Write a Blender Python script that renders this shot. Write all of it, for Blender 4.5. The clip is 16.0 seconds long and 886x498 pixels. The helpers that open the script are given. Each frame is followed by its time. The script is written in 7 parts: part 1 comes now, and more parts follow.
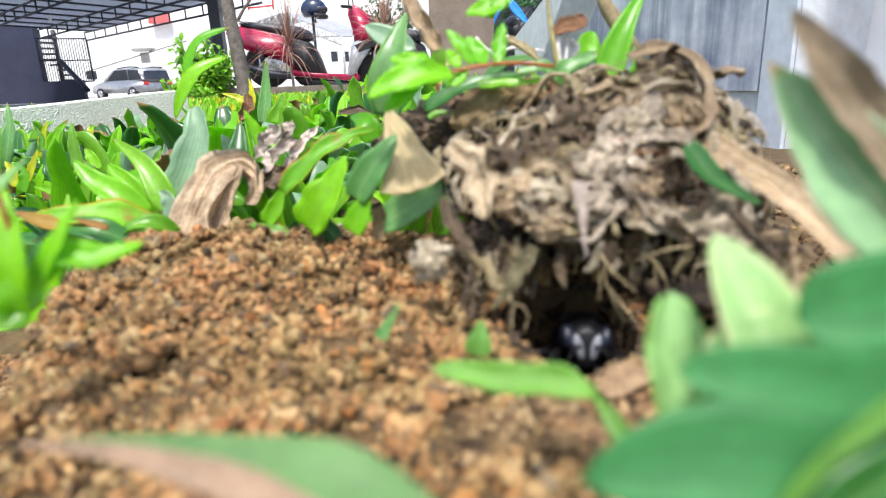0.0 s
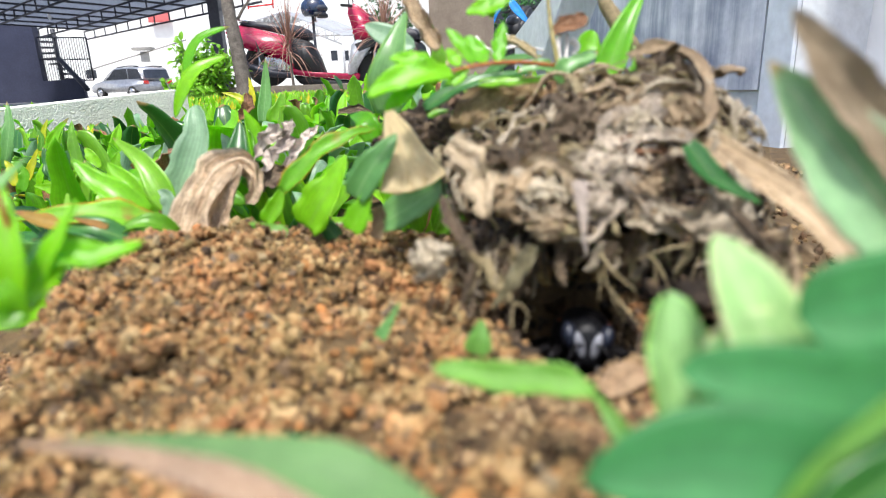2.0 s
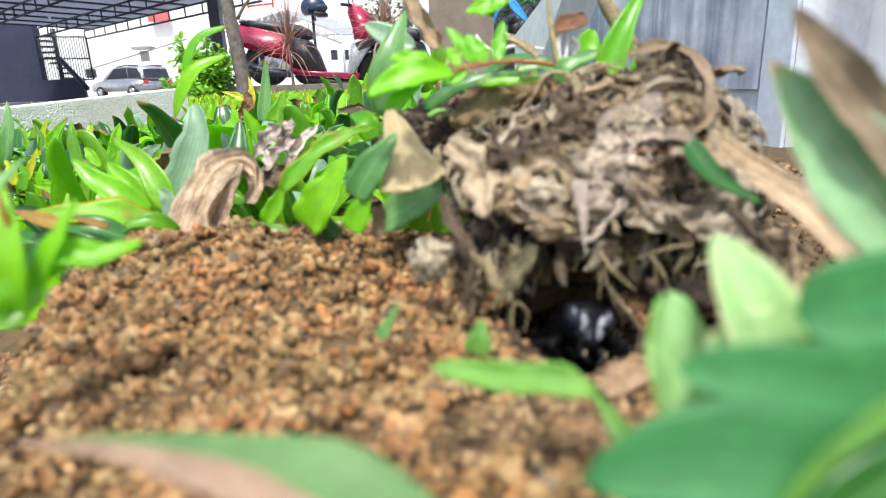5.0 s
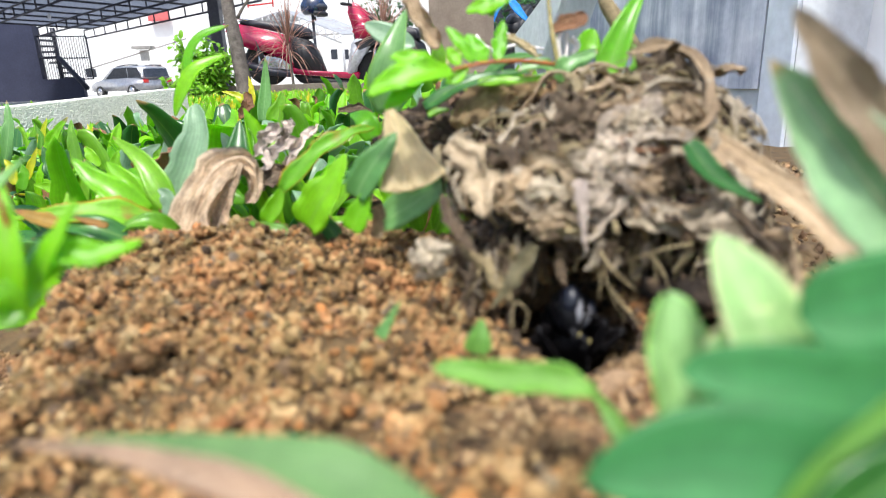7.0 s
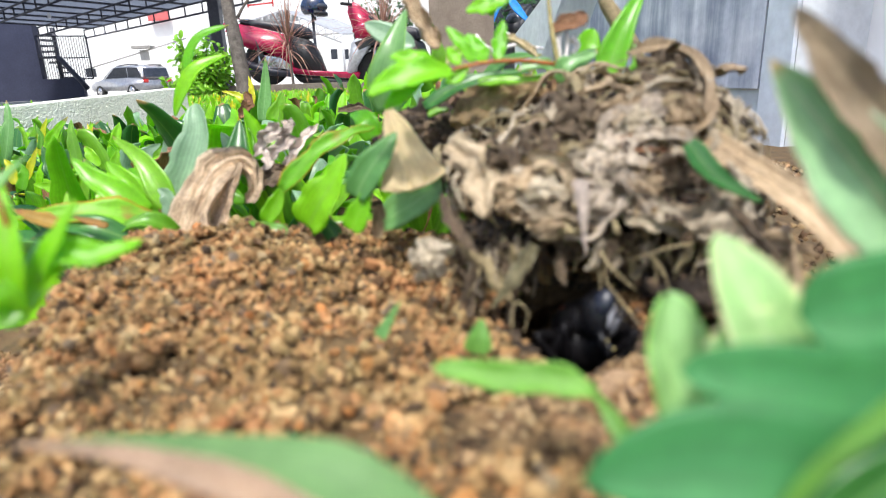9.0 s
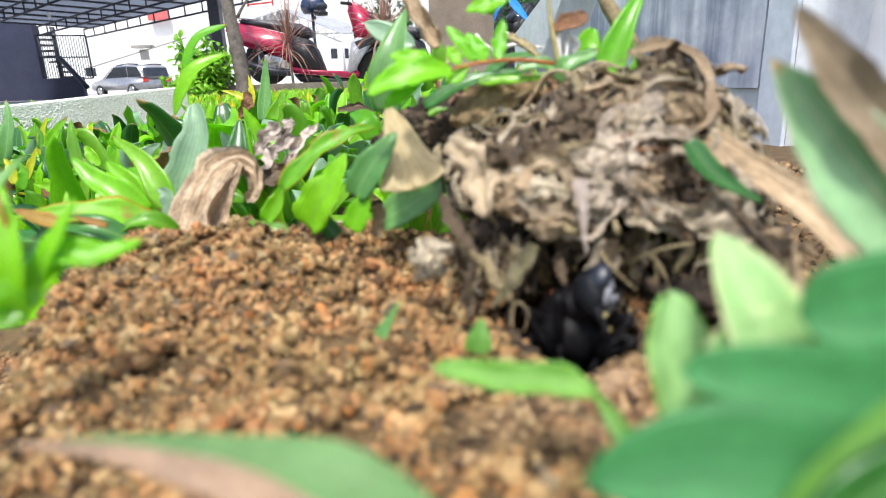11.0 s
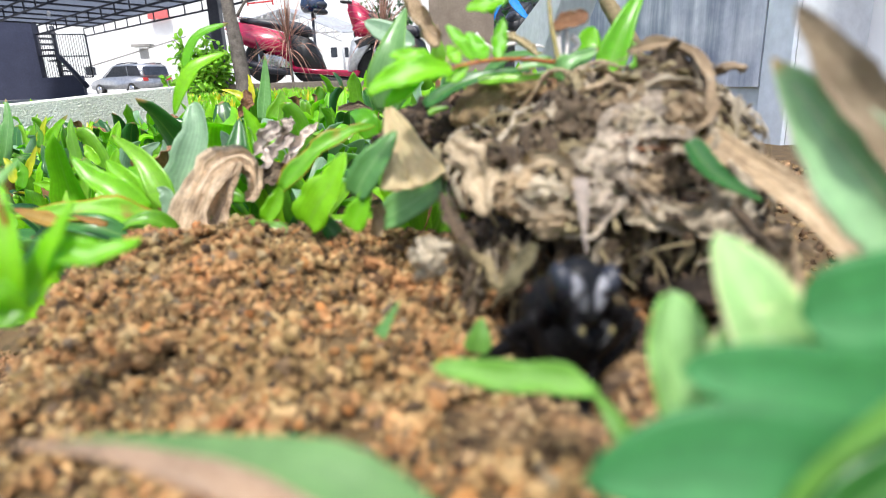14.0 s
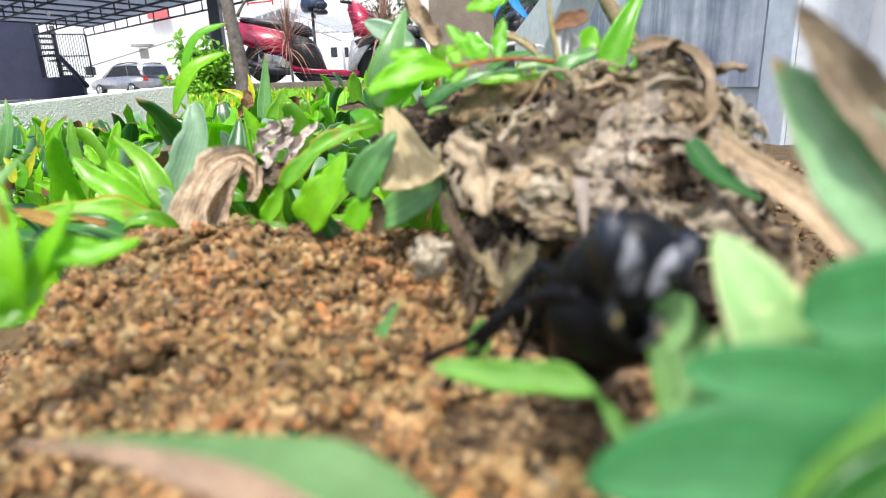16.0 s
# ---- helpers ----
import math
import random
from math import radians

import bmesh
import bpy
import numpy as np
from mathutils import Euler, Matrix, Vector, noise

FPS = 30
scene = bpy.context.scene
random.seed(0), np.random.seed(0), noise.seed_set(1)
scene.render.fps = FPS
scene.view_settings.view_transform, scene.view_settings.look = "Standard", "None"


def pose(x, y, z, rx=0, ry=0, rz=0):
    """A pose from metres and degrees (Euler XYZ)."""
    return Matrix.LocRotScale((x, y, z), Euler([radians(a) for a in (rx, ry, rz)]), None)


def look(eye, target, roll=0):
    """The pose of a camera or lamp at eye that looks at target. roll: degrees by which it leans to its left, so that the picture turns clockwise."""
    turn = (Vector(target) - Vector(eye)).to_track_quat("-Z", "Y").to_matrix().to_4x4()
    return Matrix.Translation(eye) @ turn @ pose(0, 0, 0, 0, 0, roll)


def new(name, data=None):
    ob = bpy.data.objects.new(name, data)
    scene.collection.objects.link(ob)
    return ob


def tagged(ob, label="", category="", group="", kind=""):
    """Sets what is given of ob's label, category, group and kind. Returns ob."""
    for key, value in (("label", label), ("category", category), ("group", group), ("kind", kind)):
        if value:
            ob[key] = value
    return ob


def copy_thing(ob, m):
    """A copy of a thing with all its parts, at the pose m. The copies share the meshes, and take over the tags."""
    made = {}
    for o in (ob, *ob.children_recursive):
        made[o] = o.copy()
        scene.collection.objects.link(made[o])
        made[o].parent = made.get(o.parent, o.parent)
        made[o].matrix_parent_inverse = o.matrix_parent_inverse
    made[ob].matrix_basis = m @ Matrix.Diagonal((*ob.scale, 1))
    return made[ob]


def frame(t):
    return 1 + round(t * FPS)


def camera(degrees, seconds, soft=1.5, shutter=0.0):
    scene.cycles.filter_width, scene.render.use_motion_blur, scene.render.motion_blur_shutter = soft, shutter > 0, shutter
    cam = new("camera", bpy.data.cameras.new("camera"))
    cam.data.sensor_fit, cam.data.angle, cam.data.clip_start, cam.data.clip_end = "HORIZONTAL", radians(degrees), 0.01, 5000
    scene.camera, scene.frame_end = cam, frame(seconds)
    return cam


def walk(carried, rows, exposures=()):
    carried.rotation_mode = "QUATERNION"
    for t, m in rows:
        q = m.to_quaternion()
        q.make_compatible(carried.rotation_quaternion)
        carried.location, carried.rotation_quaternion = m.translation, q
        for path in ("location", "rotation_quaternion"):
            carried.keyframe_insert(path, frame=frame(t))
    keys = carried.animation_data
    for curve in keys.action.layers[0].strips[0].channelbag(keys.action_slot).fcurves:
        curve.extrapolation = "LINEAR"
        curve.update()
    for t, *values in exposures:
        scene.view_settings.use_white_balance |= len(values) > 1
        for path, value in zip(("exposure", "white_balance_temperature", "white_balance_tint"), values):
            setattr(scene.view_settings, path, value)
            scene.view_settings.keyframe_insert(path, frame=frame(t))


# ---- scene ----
# ---- camera ----
cam = camera(75, 16.0, soft=1.0, shutter=0.5)
cam.data.dof.use_dof = True
cam.data.dof.focus_distance = 0.7
cam.data.dof.aperture_fstop = 18


def view(pitch, forward):
    a = radians(pitch)
    return look((0, forward, 0.045), (0, forward + math.cos(a), 0.045 - math.sin(a)), -2)


walk(cam, [(0, view(15.97, 0)), (1, view(16.0, 0)), (2, view(16.06, 0.0001)), (4, view(16.1, 0.0001)), (6.5, view(16.16, 0.0002)),
           (9, view(16.19, 0.0003)), (11.5, view(16.26, 0.0004)), (13, view(16.31, 0.0004)), (14, view(16.34, 0.0005)),
           (16, view(16.35, 0.0005))],
     exposures=[(0, 0.87, 6150, 9), (16, 0.87, 6150, 9)])

# ---- light ----
world = bpy.data.worlds.new("sky")
scene.world = world
world.use_nodes = True
wt = world.node_tree
sky = wt.nodes.new("ShaderNodeTexSky")
sky.sky_type, sky.sun_disc = "NISHITA", False
sky.sun_elevation, sky.sun_rotation = radians(65), radians(187)
sky.air_density, sky.dust_density, sky.ozone_density = 1.0, 4.0, 1.0
wt.links.new(sky.outputs[0], wt.nodes["Background"].inputs[0])
wt.nodes["Background"].inputs[1].default_value = 0.14
sun = new("sun", bpy.data.lights.new("sun", "SUN"))
sun.data.energy, sun.data.angle, sun.data.color = 2.4, radians(5), (1.0, 0.96, 0.88)
sun.matrix_world = look((-0.5, -3.9, 8.65), (0, 0, 0))

# ---- materials ----


def nodes_of(name):
    m = bpy.data.materials.new(name)
    m.use_nodes = True
    return m, m.node_tree, m.node_tree.nodes["Principled BSDF"]


def noise_node(nt, scale, detail=4.0, rough=0.6, coord="Object", vec=None):
    n = nt.nodes.new("ShaderNodeTexNoise")
    n.inputs["Scale"].default_value, n.inputs["Detail"].default_value, n.inputs["Roughness"].default_value = scale, detail, rough
    if vec is None:
        vec = nt.nodes.new("ShaderNodeTexCoord").outputs[coord]
    nt.links.new(vec, n.inputs["Vector"])
    return n


def ramp(nt, src, stops):
    r = nt.nodes.new("ShaderNodeValToRGB")
    while len(r.color_ramp.elements) < len(stops):
        r.color_ramp.elements.new(0.5)
    for e, (p, c) in zip(r.color_ramp.elements, stops):
        e.position, e.color = p, (*c, 1)
    nt.links.new(src, r.inputs[0])
    return r


def mix(nt, kind, fac, a, b):
    m = nt.nodes.new("ShaderNodeMix")
    m.data_type, m.blend_type = "RGBA", kind
    for sock, v in ((m.inputs[0], fac), (m.inputs[6], a), (m.inputs[7], b)):
        if hasattr(v, "links"):
            nt.links.new(v, sock)
        else:
            sock.default_value = v if isinstance(v, (int, float)) else (*v, 1)
    return m.outputs[2]


def bump(nt, bsdf, src, strength, dist):
    b = nt.nodes.new("ShaderNodeBump")
    b.inputs["Strength"].default_value, b.inputs["Distance"].default_value = strength, dist
    nt.links.new(src, b.inputs["Height"])
    nt.links.new(b.outputs[0], bsdf.inputs["Normal"])


def plain(name, a, b, scale, rough=0.6, metal=0.0, bumps=0.3, dist=0.002, fine=None, coat=0.0, gloss=0.5, mottle=1.0):
    """Two colours mixed by a coarse and a fine noise, with relief."""
    m, nt, bsdf = nodes_of(name)
    n1 = noise_node(nt, scale)
    n2 = noise_node(nt, fine or scale * 9, 3)
    c = ramp(nt, n1.outputs[0], [(0.3, a), (0.7, b)])
    f = ramp(nt, n2.outputs[0], [(0.3, (0.72, 0.72, 0.72)), (0.7, (1.15, 1.15, 1.15))])
    nt.links.new(mix(nt, "MULTIPLY", mottle, c.outputs[0], f.outputs[0]), bsdf.inputs["Base Color"])
    bsdf.inputs["Roughness"].default_value, bsdf.inputs["Metallic"].default_value = rough, metal
    bsdf.inputs["Coat Weight"].default_value, bsdf.inputs["Specular IOR Level"].default_value = coat, gloss
    bump(nt, bsdf, n2.outputs[0], bumps, dist)
    return m


def leaf_mat(name, a, b, glow, rough=0.3, through_share=0.4, rim=None, rib=(0.35, 0.55, 0.12), spots=None, veins=64, tips=1.0):
    """A leaf: colour by plant, pale midrib, parallel veins, light that passes through."""
    m, nt, bsdf = nodes_of(name)
    uv = nt.nodes.new("ShaderNodeUVMap")
    sep = nt.nodes.new("ShaderNodeSeparateXYZ")
    nt.links.new(uv.outputs[0], sep.inputs[0])
    info = nt.nodes.new("ShaderNodeObjectInfo")
    blot = noise_node(nt, 45, 3, vec=nt.nodes.new("ShaderNodeTexCoord").outputs["Object"])
    add = nt.nodes.new("ShaderNodeMath")
    add.operation = "MULTIPLY_ADD"
    add.inputs[1].default_value = 0.75
    nt.links.new(info.outputs["Random"], add.inputs[0])
    half = nt.nodes.new("ShaderNodeMath")
    half.operation, half.inputs[1].default_value = "MULTIPLY", 0.35
    nt.links.new(blot.outputs[0], half.inputs[0])
    nt.links.new(half.outputs[0], add.inputs[2])
    col = ramp(nt, add.outputs[0], [(0.15, a), (0.85, b)]).outputs[0]
    wave = nt.nodes.new("ShaderNodeMath")
    wave.operation, wave.inputs[1].default_value = "MULTIPLY", float(veins)
    nt.links.new(sep.outputs[0], wave.inputs[0])
    sn = nt.nodes.new("ShaderNodeMath")
    sn.operation = "SINE"
    nt.links.new(wave.outputs[0], sn.inputs[0])
    vr = ramp(nt, sn.outputs[0], [(0.0, (0.82, 0.84, 0.82)), (0.9, (1.08, 1.07, 1.06))])
    col = mix(nt, "MULTIPLY", 0.7, col, vr.outputs[0])
    ribr = ramp(nt, sep.outputs[0], [(0.455, (0, 0, 0)), (0.485, (1, 1, 1)), (0.515, (1, 1, 1)), (0.545, (0, 0, 0))])
    rb = nt.nodes.new("ShaderNodeMath")
    rb.operation, rb.inputs[1].default_value = "MULTIPLY", 0.3
    nt.links.new(ribr.outputs[0], rb.inputs[0])
    col = mix(nt, "MIX", rb.outputs[0], col, rib)
    if rim:
        rr = ramp(nt, sep.outputs[0], [(0.0, (1, 1, 1)), (0.08, (0, 0, 0)), (0.92, (0, 0, 0)), (1.0, (1, 1, 1))])
        col = mix(nt, "MIX", rr.outputs[0], col, rim)
    # brown tips on some leaves, and a pale foot
    tip = nt.nodes.new("ShaderNodeMath")
    tip.operation, tip.inputs[1].default_value, tip.inputs[2].default_value = "MULTIPLY_ADD", 0.5, 0.0
    tip2 = nt.nodes.new("ShaderNodeMath")
    tip2.operation = "MULTIPLY_ADD"
    nt.links.new(blot.outputs[0], tip.inputs[0])
    nt.links.new(sep.outputs[1], tip2.inputs[0])
    tip2.inputs[1].default_value = 1.0
    nt.links.new(tip.outputs[0], tip2.inputs[2])
    tr_ = ramp(nt, tip2.outputs[0], [(0.0, (0.25, 0.25, 0.25)), (0.16, (0, 0, 0))])
    col = mix(nt, "MIX", tr_.outputs[0], col, (0.5, 0.55, 0.3))
    tl = nt.nodes.new("ShaderNodeMath")
    tl.operation, tl.inputs[1].default_value = "MULTIPLY", 0.8
    nt.links.new(tip2.outputs[0], tl.inputs[0])
    te = ramp(nt, tl.outputs[0], [(0.965, (0, 0, 0)), (1.0, (tips, tips, tips))])
    col = mix(nt, "MIX", te.outputs[0], col, (0.36, 0.24, 0.1))
    big = noise_node(nt, 14, 2)
    br = ramp(nt, big.outputs[0], [(0.3, (0.78, 0.8, 0.75)), (0.7, (1.18, 1.15, 1.1))])
    col = mix(nt, "MULTIPLY", 1.0, col, br.outputs[0])
    fleck = noise_node(nt, 330, 4, 0.7)
    fr = ramp(nt, fleck.outputs[0], [(0.32, (0.80, 0.82, 0.78)), (0.68, (1.16, 1.14, 1.1))])
    col = mix(nt, "MULTIPLY", 1.0, col, fr.outputs[0])
    if spots:
        sp = noise_node(nt, 120, 2)
        sr = ramp(nt, sp.outputs[0], [(0.6, (0, 0, 0)), (0.72, (1, 1, 1))])
        col = mix(nt, "MIX", sr.outputs[0], col, spots)
    nt.links.new(col, bsdf.inputs["Base Color"])
    bsdf.inputs["Roughness"].default_value = rough
    tr = nt.nodes.new("ShaderNodeBsdfTranslucent")
    tc = mix(nt, "MULTIPLY", 1.0, mix(nt, "MIX", 0.5, col, glow), (1.0, 1.0, 1.0))
    nt.links.new(tc, tr.inputs[0])
    sh = nt.nodes.new("ShaderNodeMixShader")
    sh.inputs[0].default_value = through_share
    nt.links.new(bsdf.outputs[0], sh.inputs[1])
    nt.links.new(tr.outputs[0], sh.inputs[2])
    nt.links.new(sh.outputs[0], nt.nodes["Material Output"].inputs[0])
    bump(nt, bsdf, blot.outputs[0], 0.35, 0.002)
    return m


def dead_mat(name, a, b, c, share=0.12, cracks=0.7, blots=0.55, lines=0.7):
    """A dry leaf: streaked along its length, blotched and wrinkled."""
    m, nt, bsdf = nodes_of(name)
    uv = nt.nodes.new("ShaderNodeUVMap")
    mp = nt.nodes.new("ShaderNodeMapping")
    mp.inputs["Scale"].default_value = (14, 1.6, 1)
    nt.links.new(uv.outputs[0], mp.inputs[0])
    streak = noise_node(nt, 2.2, 5, 0.7, vec=mp.outputs[0])
    blot = noise_node(nt, 110, 4)
    fib = noise_node(nt, 9.0, 3, 0.6, vec=mp.outputs[0])
    base = ramp(nt, streak.outputs[0], [(0.28, a), (0.5, b), (0.74, c)]).outputs[0]
    bl = ramp(nt, blot.outputs[0], [(0.34, (0.4, 0.37, 0.35)), (0.56, (1.1, 1.08, 1.05))])
    col = mix(nt, "MULTIPLY", blots, base, bl.outputs[0])
    crack = noise_node(nt, 900, 4, 0.75)
    cr = ramp(nt, crack.outputs[0], [(0.36, (0.3, 0.27, 0.25)), (0.5, (1.0, 0.99, 0.98)), (0.66, (1.22, 1.2, 1.17))])
    col = mix(nt, "MULTIPLY", cracks, col, cr.outputs[0])
    line = ramp(nt, fib.outputs[0], [(0.36, (0.42, 0.38, 0.34)), (0.5, (1.0, 0.98, 0.95)), (0.66, (1.2, 1.2, 1.18))])
    col = mix(nt, "MULTIPLY", lines, col, line.outputs[0])
    info = nt.nodes.new("ShaderNodeObjectInfo")
    tone = ramp(nt, info.outputs["Random"], [(0.0, (0.75, 0.72, 0.7)), (1.0, (1.2, 1.18, 1.15))])
    col = mix(nt, "MULTIPLY", 1.0, col, tone.outputs[0])
    nt.links.new(col, bsdf.inputs["Base Color"])
    bsdf.inputs["Roughness"].default_value = 0.55
    bump(nt, bsdf, fib.outputs[0], 0.6, 0.0006)
    tr = nt.nodes.new("ShaderNodeBsdfTranslucent")
    nt.links.new(col, tr.inputs[0])
    sh = nt.nodes.new("ShaderNodeMixShader")
    sh.inputs[0].default_value = share
    nt.links.new(bsdf.outputs[0], sh.inputs[1])
    nt.links.new(tr.outputs[0], sh.inputs[2])
    nt.links.new(sh.outputs[0], nt.nodes["Material Output"].inputs[0])
    return m


def crumb_mat(name, stops, rough=0.9, scale=420):
    """Grains told apart by their island, with a fine mottle."""
    m, nt, bsdf = nodes_of(name)
    geo = nt.nodes.new("ShaderNodeNewGeometry")
    c = ramp(nt, geo.outputs["Random Per Island"], stops).outputs[0]
    n = noise_node(nt, scale, 4, 0.7)
    f = ramp(nt, n.outputs[0], [(0.3, (0.55, 0.52, 0.5)), (0.68, (1.25, 1.22, 1.2))])
    wide = noise_node(nt, 55, 3, 0.6)
    w = ramp(nt, wide.outputs[0], [(0.34, (0.90, 0.94, 0.86)), (0.5, (1.04, 1.02, 0.98)), (0.64, (1.30, 1.10, 1.04))])
    c = mix(nt, "MULTIPLY", 1.0, c, w.outputs[0])
    nt.links.new(mix(nt, "MULTIPLY", 1.0, c, f.outputs[0]), bsdf.inputs["Base Color"])
    bsdf.inputs["Roughness"].default_value = rough
    bump(nt, bsdf, n.outputs[0], 0.7, 0.0006)
    return m


GREEN = leaf_mat("leaf_green", (0.11, 0.31, 0.022), (0.30, 0.60, 0.035), (0.4, 0.85, 0.03), through_share=0.45)
BRIGHT = leaf_mat("leaf_bright", (0.16, 0.48, 0.012), (0.36, 0.70, 0.018), (0.46, 1.0, 0.02), through_share=0.5)
PALE = leaf_mat("leaf_pale", (0.13, 0.32, 0.10), (0.26, 0.50, 0.17), (0.45, 0.85, 0.15), rib=(0.5, 0.7, 0.35), rough=0.3)
DARKG = leaf_mat("leaf_dark", (0.02, 0.10, 0.025), (0.05, 0.19, 0.035), (0.12, 0.4, 0.04), through_share=0.25)
YELLOW = leaf_mat("leaf_yellow", (0.50, 0.58, 0.02), (0.82, 0.74, 0.03), (0.95, 0.9, 0.05), through_share=0.45, tips=0.3, rib=(0.6, 0.6, 0.2))
ORANGE = leaf_mat("leaf_turning", (0.13, 0.42, 0.015), (0.26, 0.58, 0.02), (0.42, 0.85, 0.03), rim=(0.55, 0.16, 0.02), spots=(0.34, 0.22, 0.03), rough=0.45)
TURN = leaf_mat("leaf_russet", (0.30, 0.13, 0.02), (0.42, 0.26, 0.04), (0.6, 0.4, 0.05), spots=(0.3, 0.1, 0.03), rib=(0.5, 0.4, 0.1), rough=0.6)
RIMMED = leaf_mat("leaf_rimmed", (0.26, 0.48, 0.25), (0.38, 0.60, 0.35), (0.5, 0.85, 0.45), rim=(0.62, 0.6, 0.48), through_share=0.35)
MILKY = leaf_mat("leaf_milky", (0.22, 0.44, 0.16), (0.36, 0.58, 0.27), (0.55, 0.85, 0.3), rough=0.3, rim=(0.30, 0.60, 0.12), rib=(0.4, 0.65, 0.3), tips=0.0)
LOWLEAF = leaf_mat("leaf_low", (0.13, 0.27, 0.10), (0.19, 0.36, 0.14), (0.3, 0.5, 0.14), rough=0.6, rib=(0.3, 0.5, 0.25), tips=0.0)
FRESH = leaf_mat("leaf_fresh", (0.15, 0.37, 0.05), (0.25, 0.48, 0.10), (0.5, 0.85, 0.12), rough=0.6, rib=(0.5, 0.7, 0.35), tips=0.0)
SHEEN = leaf_mat("leaf_sheen", (0.12, 0.31, 0.045), (0.21, 0.43, 0.09), (0.36, 0.65, 0.07), rough=0.5, rib=(0.4, 0.65, 0.2), tips=0.0)
CLOVER = leaf_mat("leaf_clover", (0.045, 0.215, 0.066), (0.065, 0.27, 0.085), (0.13, 0.6, 0.14), rib=(0.07, 0.36, 0.11), through_share=0.35, veins=10, rough=0.6, tips=0.0)
CREAM = leaf_mat("leaf_cream", (0.36, 0.60, 0.25), (0.56, 0.76, 0.44), (0.65, 0.92, 0.4), rim=(0.75, 0.70, 0.45), rib=(0.7, 0.8, 0.6), tips=0.0)
DEAD = dead_mat("leaf_dead", (0.03, 0.02, 0.012), (0.14, 0.10, 0.06), (0.46, 0.37, 0.26))
TAN = dead_mat("leaf_tan", (0.20, 0.135, 0.07), (0.52, 0.395, 0.25), (0.84, 0.73, 0.55), cracks=0.3)
GREYED = dead_mat("leaf_grey", (0.12, 0.095, 0.06), (0.56, 0.49, 0.365), (0.95, 0.90, 0.78))
STRAW = dead_mat("leaf_straw", (0.34, 0.27, 0.13), (0.60, 0.52, 0.31), (0.80, 0.73, 0.52), 0.3)
KRAFT = dead_mat("leaf_kraft", (0.30, 0.19, 0.08), (0.58, 0.43, 0.22), (0.80, 0.68, 0.44), 0.3, cracks=0.4)
PAPER = dead_mat("leaf_paper", (0.64, 0.51, 0.25), (0.84, 0.71, 0.42), (0.93, 0.84, 0.60), 0.35, cracks=0.1, blots=0.15, lines=0.25)
RIDGED = dead_mat("leaf_ridged", (0.20, 0.13, 0.075), (0.58, 0.45, 0.31), (0.90, 0.80, 0.64), cracks=0.5)
CHALKY = dead_mat("leaf_chalky", (0.20, 0.16, 0.115), (0.62, 0.54, 0.44), (0.94, 0.88, 0.78), cracks=0.75)
PETAL = dead_mat("leaf_petal", (0.46, 0.38, 0.33), (0.74, 0.65, 0.59), (0.94, 0.88, 0.83), cracks=0.2)
BLUSH = dead_mat("leaf_blush", (0.40, 0.24, 0.15), (0.62, 0.45, 0.32), (0.82, 0.70, 0.57), cracks=0.15)
CREAMY = dead_mat("leaf_creamy", (0.22, 0.155, 0.085), (0.54, 0.44, 0.30), (0.84, 0.75, 0.58), cracks=0.35, blots=0.3)
OLIVINE = dead_mat("leaf_olive", (0.08, 0.07, 0.035), (0.26, 0.24, 0.13), (0.54, 0.50, 0.33), cracks=0.6)
UMBER = dead_mat("leaf_umber", (0.17, 0.125, 0.075), (0.33, 0.26, 0.175), (0.52, 0.44, 0.33), cracks=0.15, blots=0.35)
RUST = dead_mat("leaf_rust", (0.15, 0.06, 0.028), (0.33, 0.165, 0.08), (0.5, 0.32, 0.19))
# set darker than its crumbs, so the gaps between them look shaded
SOIL = plain("soil", (0.06, 0.036, 0.014), (0.15, 0.094, 0.038), 60, 0.95, bumps=0.8, dist=0.001, fine=700)
# near black: shade in the gaps between scraps put into the earth's colour
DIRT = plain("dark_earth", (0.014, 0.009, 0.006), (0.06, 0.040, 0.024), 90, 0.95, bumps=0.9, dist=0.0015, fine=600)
CRUMB = crumb_mat("soil_crumb", [(0.0, (0.037, 0.023, 0.012)), (0.12, (0.140, 0.086, 0.033)), (0.3, (0.344, 0.191, 0.079)), (0.48, (0.205, 0.147, 0.058)), (0.68, (0.409, 0.256, 0.113)),
                                 (0.85, (0.446, 0.339, 0.167)), (0.92, (0.121, 0.102, 0.079)), (0.97, (0.372, 0.181, 0.056))])
# humus on the tussock; also the colour of shadows painted on the soil
HUMUS_SHADE = crumb_mat("humus_shade_crumb", [(0.0, (0.04, 0.025, 0.011)), (0.4, (0.15, 0.092, 0.042)), (0.7, (0.24, 0.160, 0.075)), (0.95, (0.36, 0.265, 0.145))])
# near-black crumbs: the shade of the burrow and hollows put into colour
SHADE_EARTH = crumb_mat("shade_earth_crumb", [(0.0, (0.015, 0.010, 0.006)), (0.6, (0.06, 0.04, 0.024)), (1.0, (0.15, 0.105, 0.065))])
ROOT = plain("root", (0.17, 0.125, 0.06), (0.38, 0.30, 0.16), 150, 0.8, bumps=0.5, dist=0.0003, fine=900)
PALETWIG = plain("pale_twig", (0.72, 0.65, 0.61), (0.88, 0.83, 0.80), 150, 0.8, bumps=0.4, dist=0.0003, fine=900)
STEM = plain("stem", (0.20, 0.24, 0.06), (0.33, 0.20, 0.07), 60, 0.5)
REDSTEM = plain("red_stem", (0.36, 0.08, 0.03), (0.48, 0.18, 0.04), 60, 0.45)
PLASTER = plain("rough_plaster", (0.74, 0.76, 0.62), (0.90, 0.91, 0.82), 8, 0.95, bumps=1.0, dist=0.004, fine=240, mottle=0.7)
